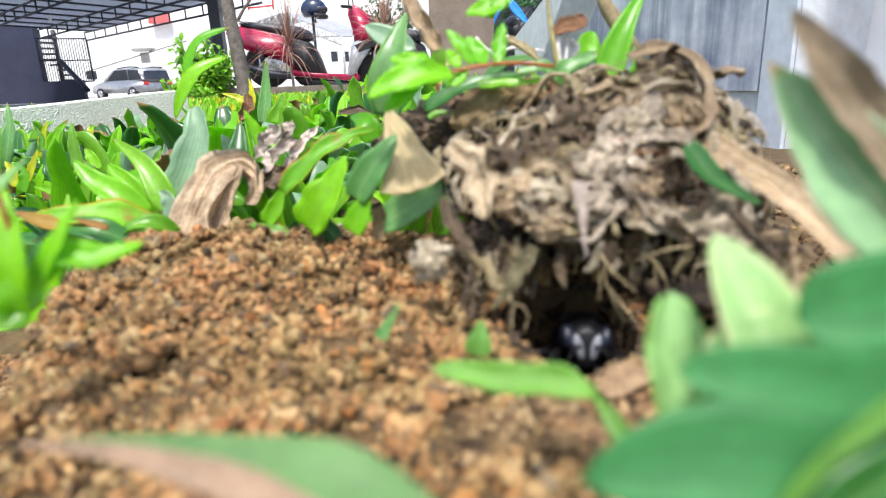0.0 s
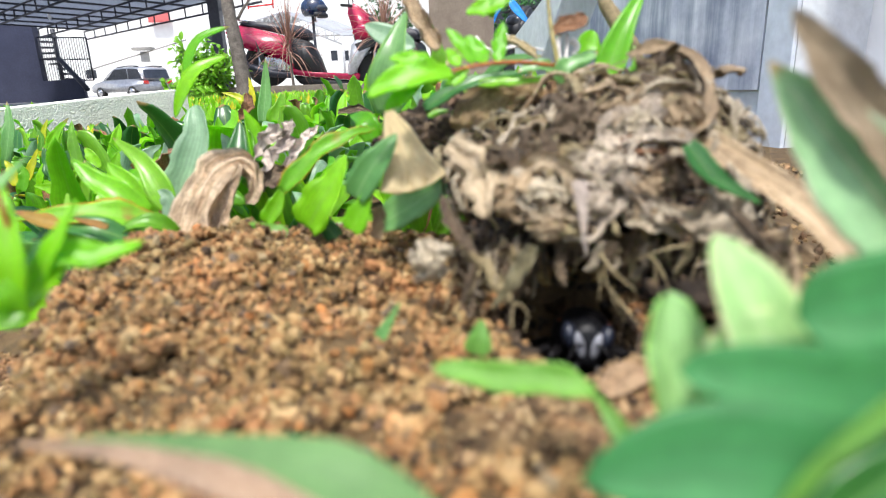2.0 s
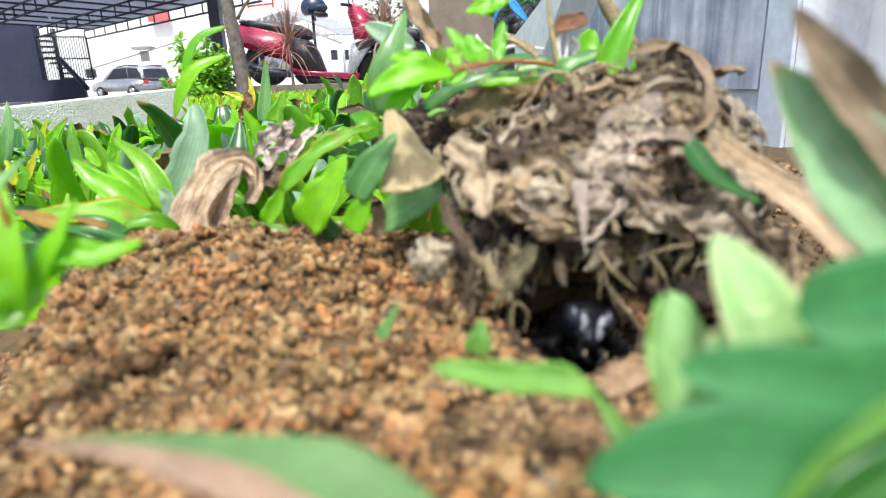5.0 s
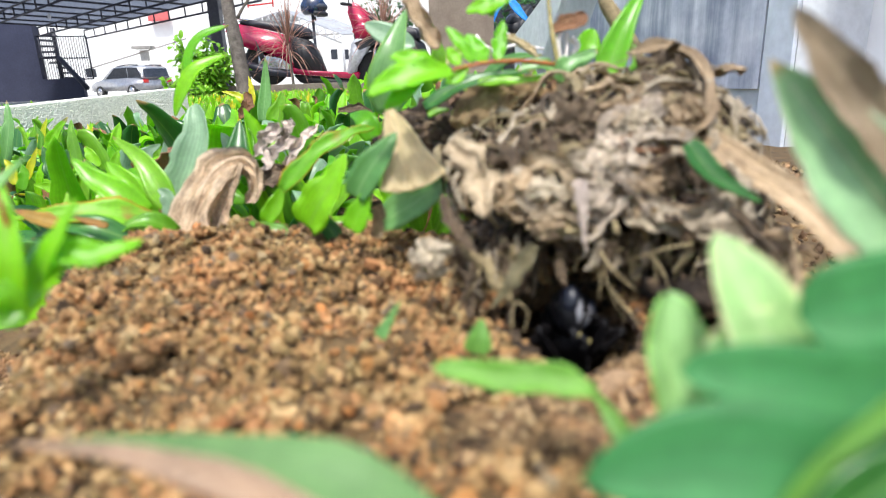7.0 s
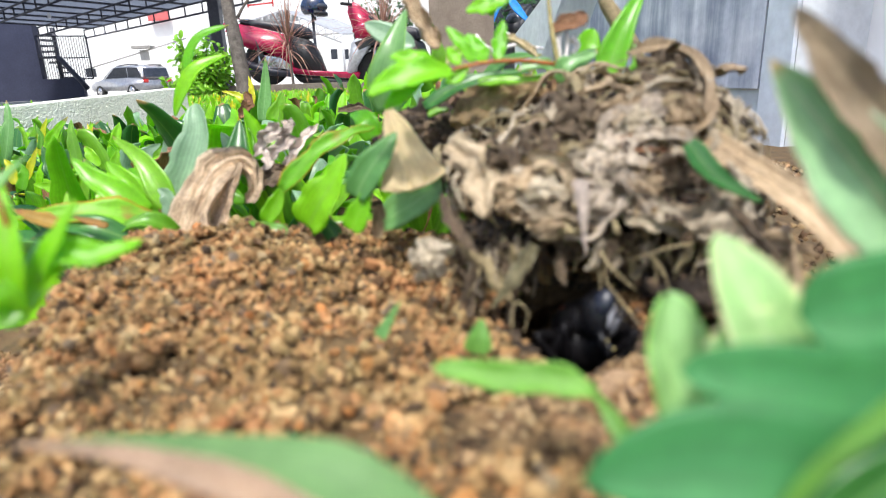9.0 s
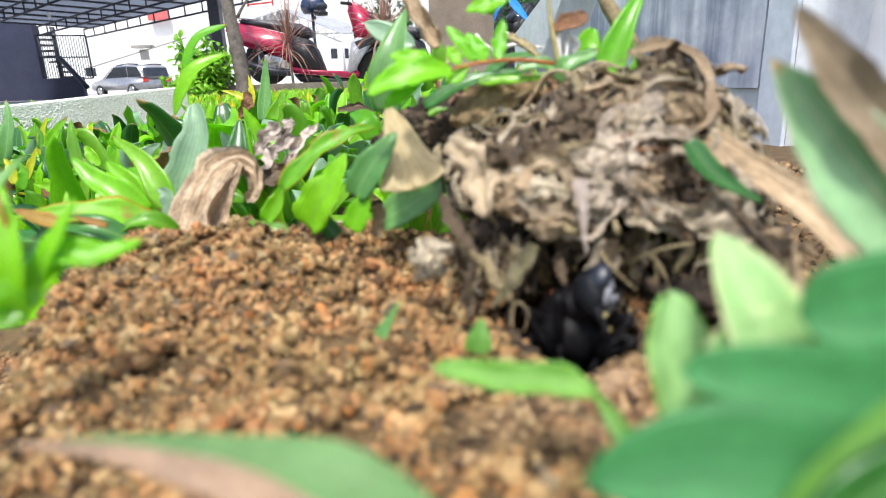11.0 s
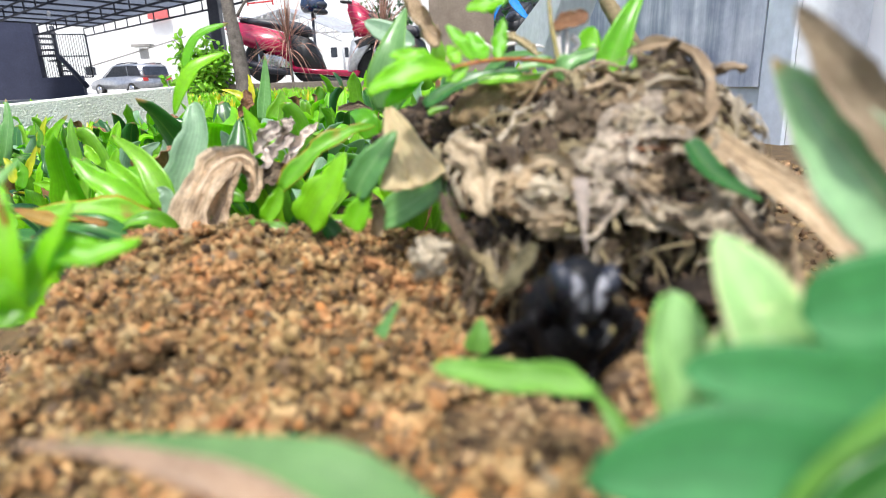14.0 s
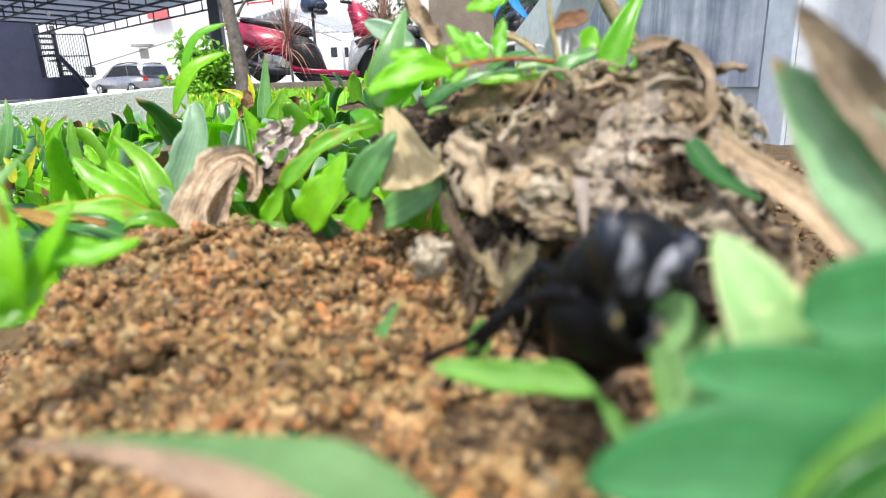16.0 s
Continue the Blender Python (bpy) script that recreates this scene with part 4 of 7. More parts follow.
D("dead_leaf", [(0.0115, 0.1057, 0.0264), (0.0151, 0.1022, 0.0278), (0.0209, 0.1009, 0.0263)], 0.00829, GREYED, "grey-brown crumpled dead leaf on the tussock", face=(0, -1, 0.5), shape="oval", curl=-1.2, wave=0.3, crumple=0.2)
D("dead_leaf", [(0.0106, 0.1030, 0.0235), (0.0156, 0.0987, 0.0219), (0.0214, 0.0982, 0.0235)], 0.00435, TAN, "brown dead leaf with a dark edge on the tussock", face=(0, -0.7, 0.8), shape="ribbon", curl=0.8, wave=0.3, crumple=0.15)
D("dead_leaf", [(0.0162, 0.0961, 0.0195), (0.0193, 0.0947, 0.0217), (0.0241, 0.0946, 0.0211)], 0.00440, STRAW, "pale dead leaf scrap over the burrow", face=(0, -1, 0.6), shape="oval", curl=0.8, wave=0.2, crumple=0.15)
D("dead_leaf", [(0.0255, 0.0986, 0.0216), (0.0332, 0.0982, 0.0234), (0.0417, 0.0945, 0.0209), (0.0485, 0.0951, 0.0230)], 0.00550, GREYED, "grey dead leaf rolled along the tussock's edge", face=(0, -1, 0.6), shape="ribbon", curl=1.4, wave=0.3, crumple=0.15, seg=24)
D("dead_leaf", [(0.0529, 0.0955, 0.0153), (0.0581, 0.0937, 0.0161), (0.0625, 0.0913, 0.0152)], 0.00384, TAN, "small pale dead leaf on the soil", face=(0, -0.6, 0.9), shape="lance", curl=0.9, wave=0.2, crumple=0.1)
D("dead_leaf", [(0.0446, 0.1330, 0.0445), (0.0476, 0.1295, 0.0467), (0.0524, 0.1291, 0.0454)], 0.00863, DEAD, "dark crumpled leaf base on the tussock", face=(0, -1, 0.4), shape="oval", curl=1.5, wave=0.4, crumple=0.25)
D("dead_leaf", [(0.0254, 0.1032, 0.0294), (0.0247, 0.1007, 0.0257), (0.0247, 0.0968, 0.0220)], 0.00366, STRAW, "whitish frayed leaf strip on the tussock", face=(0, -1, 0.3), shape="ribbon", curl=0.6, wave=0.2, crumple=0.12)
D("dead_leaf", [(0.0192, 0.1909, 0.0576), (0.0246, 0.1850, 0.0554), (0.0296, 0.1785, 0.0509)], 0.00377, STRAW, "pale dry leaf stalk on the tussock", face=(0, -0.6, 1), shape="ribbon", curl=1.6, crumple=0.05)
for pts, w, word in (([(-0.0766, 0.2422, 0.0189), (-0.0683, 0.2390, 0.0259), (-0.0635, 0.2404, 0.0308)], 0.00940, "open"), ([(-0.0710, 0.2362, 0.0160), (-0.0630, 0.2348, 0.0223), (-0.0582, 0.2365, 0.0246)], 0.00782, "folded"),
                     ([(-0.0651, 0.2437, 0.0242), (-0.0616, 0.2429, 0.0287), (-0.0631, 0.2441, 0.0328)], 0.00705, "upright"), ([(-0.0715, 0.2294, 0.0106), (-0.0667, 0.2286, 0.0151), (-0.0693, 0.2324, 0.0210)], 0.00675, "curled"),
                     ([(-0.0617, 0.2304, 0.0142), (-0.0553, 0.2330, 0.0231), (-0.0484, 0.2403, 0.0303)], 0.00585, "rolled"), ([(-0.0661, 0.2237, 0.0087), (-0.0603, 0.2254, 0.0149), (-0.0582, 0.2279, 0.0200)], 0.00529, "narrow")):
    D("dead_leaf", pts, w, PETAL, word + " pinkish white dry husk of a flower", face=(0.1, -1, 0.4), shape="oval", curl=1.4, wave=0.3, crumple=0.2)
D("dead_leaf", [(-0.0701, 0.2179, 0.0066), (-0.0634, 0.2196, 0.0126), (-0.0563, 0.2224, 0.0152)], 0.00881, DEAD, "brown shrivelled leaf among the plants", face=(0.2, -1, 0.4), shape="oval", curl=1.2, wave=0.4, crumple=0.25)
D("dead_leaf", [(-0.1236, 0.3692, 0.0265), (-0.1180, 0.3716, 0.0348), (-0.1184, 0.3740, 0.0433)], 0.00916, RUST, "brown withered leaf standing in the bed", face=(0, -1, 0.2), shape="oval", curl=1.3, crumple=0.15)
D("dead_leaf", [(-0.0567, 0.3392, 0.0308), (-0.0437, 0.3396, 0.0319), (-0.0374, 0.3386, 0.0286)], 0.00581, DEAD, "brown dry leaf among the plants", face=(0, -1, 0.5), shape="lance", curl=1.3, crumple=0.15)
D("dead_leaf", [(0.0414, 0.0972, 0.0338), (0.0448, 0.0942, 0.0288), (0.0516, 0.0909, 0.0246)], 0.0044, DARKG, "dark green leaf under the dried leaf", face=(0, -1, 0.5), shape="lance", curl=0.7)
D("dead_leaf", [(0.0521, 0.1180, 0.0395), (0.0442, 0.1150, 0.0407), (0.0378, 0.1120, 0.0391), (0.0326, 0.1100, 0.0358)], 0.00661, TAN, "pinkish grey dead leaf spread over the tussock", face=(0, -0.8, 0.7), shape="lobed", curl=0.7, wave=0.3, crumple=0.08, pleat=0.12)
D("dead_leaf", [(0.0471, 0.1080, 0.0331), (0.0395, 0.1070, 0.0347), (0.0341, 0.1060, 0.0335), (0.0290, 0.1070, 0.0346)], 0.00389, CHALKY, "narrow pinkish dead leaf across the tussock", face=(0, -0.8, 0.7), shape="lance", curl=1.0, wave=0.25, crumple=0.08, pleat=0.15)
D("dead_leaf", [(0.0227, 0.1030, 0.0317), (0.0265, 0.1000, 0.0305), (0.0308, 0.0990, 0.0266), (0.0333, 0.0975, 0.0200)], 0.00724, GREYED, "pale grey wrinkled dead leaf on the tussock", face=(0, -1, 0.5), shape="lobed", curl=0.7, wave=0.35, crumple=0.09, pleat=0.22, folds=7.0)
D("dead_leaf", [(0.0347, 0.1020, 0.0311), (0.0313, 0.0990, 0.0265), (0.0269, 0.0965, 0.0218), (0.0206, 0.0950, 0.0185)], 0.00523, CHALKY, "whitish wrinkled dead leaf on the tussock", face=(0, -1, 0.5), shape="ribbon", curl=0.8, wave=0.3, crumple=0.09, pleat=0.2, folds=6.0)
D("dead_leaf", [(0.0229, 0.0945, 0.0288), (0.0229, 0.0932, 0.0260), (0.0232, 0.0925, 0.0223), (0.0238, 0.0922, 0.0161)], 0.00316, PETAL, "whitish frayed leaf strip hanging over the burrow", face=(0.1, -1, 0.4), shape="taper", curl=0.7, wave=0.2, crumple=0.06)
D("dead_leaf", [(0.0149, 0.0975, 0.0206), (0.0194, 0.0955, 0.0204), (0.0238, 0.0945, 0.0191)], 0.00346, STRAW, "straw-coloured torn leaf on the burrow rim", face=(0, -1, 0.6), shape="lobed", curl=0.9, wave=0.3, crumple=0.1, pleat=0.15)
D("dead_leaf", [(0.0316, 0.0960, 0.0210), (0.0376, 0.0950, 0.0201), (0.0435, 0.0950, 0.0176)], 0.00364, GREYED, "grey torn leaf on the burrow rim", face=(0, -1, 0.6), shape="lobed", curl=1.0, wave=0.3, crumple=0.1, pleat=0.15)
D("dead_leaf", [(0.0388, 0.0975, 0.0224), (0.0443, 0.0965, 0.0220), (0.0519, 0.0975, 0.0233)], 0.00309, CREAMY, "cream dead leaf at the tussock edge", face=(0, -1, 0.6), shape="ribbon", curl=1.2, wave=0.3, crumple=0.1, pleat=0.15)
D("dead_leaf", [(0.0406, 0.0955, 0.0212), (0.0420, 0.0950, 0.0161), (0.0401, 0.0950, 0.0117)], 0.00252, STRAW, "straw-coloured strip hanging from the tussock", face=(0.2, -1, 0.2), shape="lance", curl=1.0, wave=0.3, crumple=0.1)
D("dead_leaf", [(0.0022, 0.1110, 0.0343), (0.0055, 0.1065, 0.0308), (0.0073, 0.1035, 0.0266), (0.0080, 0.1000, 0.0219)], 0.00939, CREAMY, "cream dead leaf draped down the tussock", face=(-0.2, -1, 0.3), shape="lobed", curl=1.0, wave=0.4, crumple=0.12, pleat=0.3, folds=7.0)
D("dead_leaf", [(0.0112, 0.1090, 0.0334), (0.0135, 0.1055, 0.0291), (0.0123, 0.1025, 0.0229)], 0.00495, DEAD, "dark folded side of a draped dead leaf", face=(0.4, -1, 0.3), shape="oval", curl=1.2, wave=0.3, crumple=0.12, pleat=0.2)
D("dead_leaf", [(0.0154, 0.0935, 0.0179), (0.0132, 0.0920, 0.0153), (0.0107, 0.0905, 0.0121), (0.0075, 0.0895, 0.0084)], 0.0036, OLIVINE, "stiff grey-olive dead leaf leaning at the burrow", face=(-0.3, -1, 0.3), shape="lance", curl=0.9, wave=0.2, crumple=0.12, pleat=0.3, folds=9.0)
D("dead_leaf", [(0.0146, 0.1025, 0.0295), (0.0178, 0.1005, 0.0312), (0.0215, 0.0995, 0.0295), (0.0227, 0.0990, 0.0254)], 0.00390, CREAMY, "curled cream leaf sheath on the tussock", face=(0, -1, 0.5), shape="ribbon", curl=1.3, wave=0.2, crumple=0.1, pleat=0.2)
D("dead_leaf", [(0.0131, 0.0985, 0.0253), (0.0162, 0.0965, 0.0234), (0.0210, 0.0965, 0.0234)], 0.00327, GREYED, "grey curled leaf sheath on the tussock", face=(0, -1, 0.5), shape="lobed", curl=1.2, wave=0.2, crumple=0.1, pleat=0.2)
D("dead_leaf", [(0.0140, 0.0975, 0.0257), (0.0174, 0.0955, 0.0276), (0.0214, 0.0950, 0.0261)], 0.00584, GREYED, "grey leaf sheath wrapped over the tussock", face=(0, -1, 0.5), shape="lobed", curl=-0.9, wave=0.3, crumple=0.1, pleat=0.2)
D("dead_leaf", [(0.0147, 0.0955, 0.0225), (0.0187, 0.0945, 0.0238), (0.0228, 0.0940, 0.0222)], 0.00340, CREAMY, "cream scrap of leaf over the burrow", face=(0, -1, 0.5), shape="lobed", curl=0.8, wave=0.3, crumple=0.1, pleat=0.2)
D("dead_leaf", [(0.0290, 0.1000, 0.0294), (0.0327, 0.0975, 0.0267), (0.0355, 0.0965, 0.0224)], 0.00482, CHALKY, "whitish curled leaf on the tussock", face=(0.1, -1, 0.5), shape="lobed", curl=0.9, wave=0.3, crumple=0.1, pleat=0.2)

# ---- single green leaves about the heap ----
D("green_leaf", [(0.0502, 0.0520, 0.0214), (0.0432, 0.0540, 0.0313), (0.0384, 0.0570, 0.0384), (0.0336, 0.0610, 0.0460)], 0.01047, RIMMED, "broad green leaf with a pale rim", face=(-0.5, -1, 0.2), shape="ovate", curl=0.8, wave=0.06)
D("green_leaf", [(0.0144, 0.0500, 0.0154), (0.0108, 0.0515, 0.0162), (0.0056, 0.0530, 0.0159), (-0.0016, 0.0550, 0.0164)], 0.00402, FRESH, "bright green leaf bent over the soil", face=(0, -0.8, 0.7), shape="round", curl=0.8, wave=0.25)
D("green_leaf", [(0.0171, 0.0460, 0.0116), (0.0159, 0.0475, 0.0132), (0.0150, 0.0490, 0.0145), (0.0138, 0.0500, 0.0159)], 0.00206, SHEEN, "narrow green leaf beside the bent one", face=(-0.4, -0.9, 0.5), shape="lance", curl=0.6)
D("green_leaf", [(-0.0106, 0.0846, 0.0062), (-0.0091, 0.0853, 0.0086), (-0.0071, 0.0862, 0.0117)], 0.00252, PALE, "small green leaf tip poking from the soil", face=(-0.3, -1, 0.3), shape="taper", curl=0.5)
D("green_leaf", [(0.0044, 0.0801, 0.0051), (0.0050, 0.0808, 0.0074), (0.0055, 0.0825, 0.0098)], 0.0046, SHEEN, "small green leaf tip poking from the soil", face=(0.2, -1, 0.3), shape="lance", curl=0.5)
D("turning_leaf", [(-0.0012, 0.0320, 0.0165), (-0.0071, 0.0330, 0.0197), (-0.0145, 0.0350, 0.0200), (-0.0234, 0.0370, 0.0199), (-0.0315, 0.0390, 0.0192)], 0.00473, LOWLEAF, "green leaf with a withered brown half on the soil", face=(0, -0.55, 1), shape="lance", curl=0.5, wave=0.03, thick=0.0006)
D("turning_leaf", [(-0.0069, 0.0305, 0.0177), (-0.0129, 0.0315, 0.0204), (-0.0182, 0.0330, 0.0211), (-0.0244, 0.0355, 0.0209), (-0.0336, 0.0390, 0.0194)], 0.00261, BLUSH, "withered brown strip of a leaf on the soil", face=(0, -0.7, 0.9), shape="lance", curl=0.7, wave=0.05, crumple=0.02, ragged=0.06, thick=0.0006)


def clover():
    """A low sprout with rounded leaflets close before the burrow."""
    t = thing("leafy_sprout", "low sprout with rounded blue-green leaflets on the soil", "plant", at=Matrix.Translation((0.0264, 0.0340, 0.0039)))
    inv = t.matrix_world.inverted()

    def lf(pts, w, mat, **kw):
        ob = blade("leaflet", pts, w, mat, t, **kw)
        ob.matrix_parent_inverse = inv
    lf([(0.0365, 0.0372, 0.0298), (0.0318, 0.0372, 0.0296), (0.0279, 0.0371, 0.0291), (0.0250, 0.0379, 0.0283)], 0.00842, CLOVER, face=(-0.2, -1, 0.4), shape="round", curl=0.5)
    lf([(0.0335, 0.0327, 0.0247), (0.0278, 0.0328, 0.0252), (0.0213, 0.0331, 0.0261), (0.0152, 0.0342, 0.0264)], 0.00561, CLOVER, face=(0, -1, 0.5), shape="round", curl=0.5)
    lf([(0.0308, 0.0290, 0.0192), (0.0233, 0.0296, 0.0211), (0.0159, 0.0308, 0.0219), (0.0084, 0.0314, 0.0203)], 0.00810, CLOVER, face=(0, -1, 0.6), shape="oval", curl=0.4)
    lf([(0.0227, 0.0430, 0.0136), (0.0208, 0.0453, 0.0178), (0.0204, 0.0474, 0.0217), (0.0208, 0.0496, 0.0259)], 0.00745, MILKY, face=(0, -1, 0.3), shape="round", curl=0.8, wave=0.12, pleat=0.12, folds=5.0, seg=26, across=10)
    lf([(0.0291, 0.0301, 0.0285), (0.0251, 0.0293, 0.0255), (0.0210, 0.0284, 0.0225), (0.0173, 0.0272, 0.0182)], 0.00164, SHEEN, face=(0, -1, 0.5), shape="blade", curl=0.5)
    lf([(0.0287, 0.0276, 0.0235), (0.0249, 0.0274, 0.0227), (0.0216, 0.0268, 0.0207), (0.0199, 0.0261, 0.0180)], 0.00477, DARKG, face=(0, -1, 0.5), shape="round", curl=0.5)
    lf([(0.0271, 0.0380, 0.0179), (0.0263, 0.0403, 0.0222), (0.0243, 0.0428, 0.0272), (0.0226, 0.0462, 0.0321)], 0.0165, CREAM, face=(0.1, -1, 0.3), shape="flare", curl=0.8, wave=0.05)
    lf([(0.0202, 0.0416, 0.0230), (0.0239, 0.0420, 0.0246), (0.0275, 0.0421, 0.0249), (0.0318, 0.0434, 0.0257)], 0.00450, CREAM, face=(0.1, -1, 0.5), shape="oval", curl=0.5, wave=0.1)
    ob = part("stalk", tube(bmesh.new(), [(0.0264, 0.0340, 0.0039), (0.0246, 0.0349, 0.0144), (0.0247, 0.0381, 0.0218)], 0.0006, 7), STEM, t)
    ob.matrix_parent_inverse = inv


clover()

# ---- plants round the heap ----
ASHLEAF = leaf_mat("leaf_grey_green", (0.24, 0.42, 0.27), (0.36, 0.54, 0.38), (0.45, 0.7, 0.4), rough=0.3, tips=0.0, rib=(0.45, 0.6, 0.45))
LIME = leaf_mat("leaf_lime", (0.17, 0.52, 0.008), (0.33, 0.70, 0.012), (0.5, 1.0, 0.02), through_share=0.5, tips=0.0, rough=0.4)
ASHGREEN = leaf_mat("leaf_teal", (0.05, 0.22, 0.12), (0.10, 0.30, 0.18), (0.15, 0.5, 0.25), tips=0.0)


def rooted(name, label, base, leaves, group="plants round the heap"):
    """A plant from its foot and its leaves' lines, each (points, width, material, options)."""
    t = thing(name, label, "plant", group, at=Matrix.Translation(base))
    inv = t.matrix_world.inverted()
    for pts, w, mat, kw in leaves:
        ob = blade("leaf", [base, *pts] if kw.pop("foot", True) else pts, w, mat, t, **kw)
        ob.matrix_parent_inverse = inv
    return t


rooted("bed_plant", "fresh green plant with broad upright leaves beside the heap", (-0.0296, 0.1598, 0.0038), [
    ([(-0.0358, 0.1500, 0.0090), (-0.0320, 0.1490, 0.0152), (-0.0276, 0.1500, 0.0214), (-0.0246, 0.1520, 0.0278)], 0.01295, LIME, dict(face=(-0.2, -1, 0.5), curl=0.7, foot=False, shape="lance", wave=0.1, ragged=0.12, twist=12, seg=24)),
    ([(-0.0284, 0.1526, 0.0040), (-0.0319, 0.1530, 0.0089), (-0.0369, 0.1527, 0.0115)], 0.00550, DARKG, dict(face=(0, -0.8, 0.7), curl=0.6, foot=False)),
    ([(-0.0205, 0.1270, 0.0134), (-0.0181, 0.1270, 0.0180), (-0.0156, 0.1280, 0.0233)], 0.00658, LIME, dict(face=(-0.3, -1, 0.3), curl=0.6, foot=False, wave=0.06, ragged=0.06, seg=24)),
    ([(-0.0193, 0.1280, 0.0207), (-0.0159, 0.1280, 0.0264), (-0.0122, 0.1290, 0.0309), (-0.0095, 0.1310, 0.0345)], 0.00824, PALE, dict(face=(-0.1, -1, 0.5), curl=0.6, foot=False, wave=0.06, ragged=0.06, seg=24)),
    ([(-0.0150, 0.1462, 0.0107), (-0.0073, 0.1424, 0.0157), (-0.0007, 0.1406, 0.0201), (0.0035, 0.1403, 0.0227)], 0.01135, PALE, dict(face=(0, -0.8, 0.7), curl=0.6, foot=False, wave=0.1)),
    ([(-0.0453, 0.1635, 0.0167), (-0.0352, 0.1663, 0.0265), (-0.0258, 0.1709, 0.0313), (-0.0188, 0.1754, 0.0327)], 0.00715, ORANGE, dict(face=(0, -0.8, 0.7), curl=0.9, foot=False, wave=0.25, ragged=0.25, seg=22)),
    ([(-0.0519, 0.1660, 0.0072), (-0.0484, 0.1676, 0.0127), (-0.0466, 0.1690, 0.0175)], 0.0060, BRIGHT, dict(face=(0.4, -1, 0.4), curl=0.6, foot=False, shape="lance", wave=0.1, ragged=0.15)),
    ([(-0.0441, 0.1600, 0.0043), (-0.0489, 0.1605, 0.0060), (-0.0559, 0.1631, 0.0081)], 0.00585, GREEN, dict(face=(0, -0.7, 0.8), curl=0.5, foot=False)),
])
rooted("bed_plant", "plant with tall pale green leaves behind the heap", (-0.0162, 0.2100, 0.0155), [
    ([(-0.0168, 0.2052, 0.0349), (-0.0159, 0.2034, 0.0470), (-0.0137, 0.2063, 0.0571), (-0.0100, 0.2150, 0.0691)], 0.01658, MILKY, dict(face=(-0.5, -1, 0.1), curl=0.7, foot=False)),
    ([(-0.0079, 0.2327, 0.0584), (-0.0174, 0.2338, 0.0622), (-0.0269, 0.2353, 0.0673)], 0.00947, ASHLEAF, dict(face=(0, -1, 0.4), curl=0.5, foot=False, shape="oval")),
    ([(-0.0230, 0.2028, 0.0266), (-0.0256, 0.2047, 0.0333), (-0.0320, 0.2156, 0.0348)], 0.00900, BRIGHT, dict(face=(0, -1, 0.5), curl=0.5, foot=False)),
    ([(-0.0030, 0.1945, 0.0340), (0.0045, 0.1866, 0.0428), (0.0148, 0.1821, 0.0450), (0.0263, 0.1791, 0.0454)], 0.00810, DARKG, dict(face=(0, -0.6, 0.9), curl=0.6, foot=False)),
    ([(-0.0072, 0.2037, 0.0298), (0.0009, 0.1955, 0.0375), (0.0100, 0.1910, 0.0400)], 0.00930, DARKG, dict(face=(0, -0.7, 0.8), curl=0.6, foot=False)),
    ([(-0.0027, 0.2080, 0.0448), (0.0005, 0.2051, 0.0529), (-0.0010, 0.2083, 0.0640)], 0.00666, GREEN, dict(face=(0.3, -1, 0.2), curl=0.6, foot=False)),
    ([(0.0142, 0.1974, 0.0442), (0.0231, 0.1941, 0.0509), (0.0331, 0.1893, 0.0521)], 0.00529, PALE, dict(face=(0, -0.7, 0.8), curl=0.6, foot=False)),
    ([(0.0227, 0.1911, 0.0404), (0.0301, 0.1869, 0.0437), (0.0386, 0.1809, 0.0409)], 0.00705, DARKG, dict(face=(0, -0.7, 0.8), curl=0.6, foot=False)),
    ([(0.0014, 0.2096, 0.0503), (0.0094, 0.2108, 0.0547), (0.0212, 0.2110, 0.0552)], 0.00587, STRAW, dict(face=(0, -0.7, 0.8), curl=0.9, foot=False, crumple=0.1, ragged=0.2)),
    ([(-0.0009, 0.1852, 0.0379), (0.0096, 0.1819, 0.0444), (0.0210, 0.1766, 0.0440), (0.0348, 0.1753, 0.0467)], 0.00566, GREEN, dict(face=(0, -0.6, 0.9), curl=0.6, foot=False)),
])
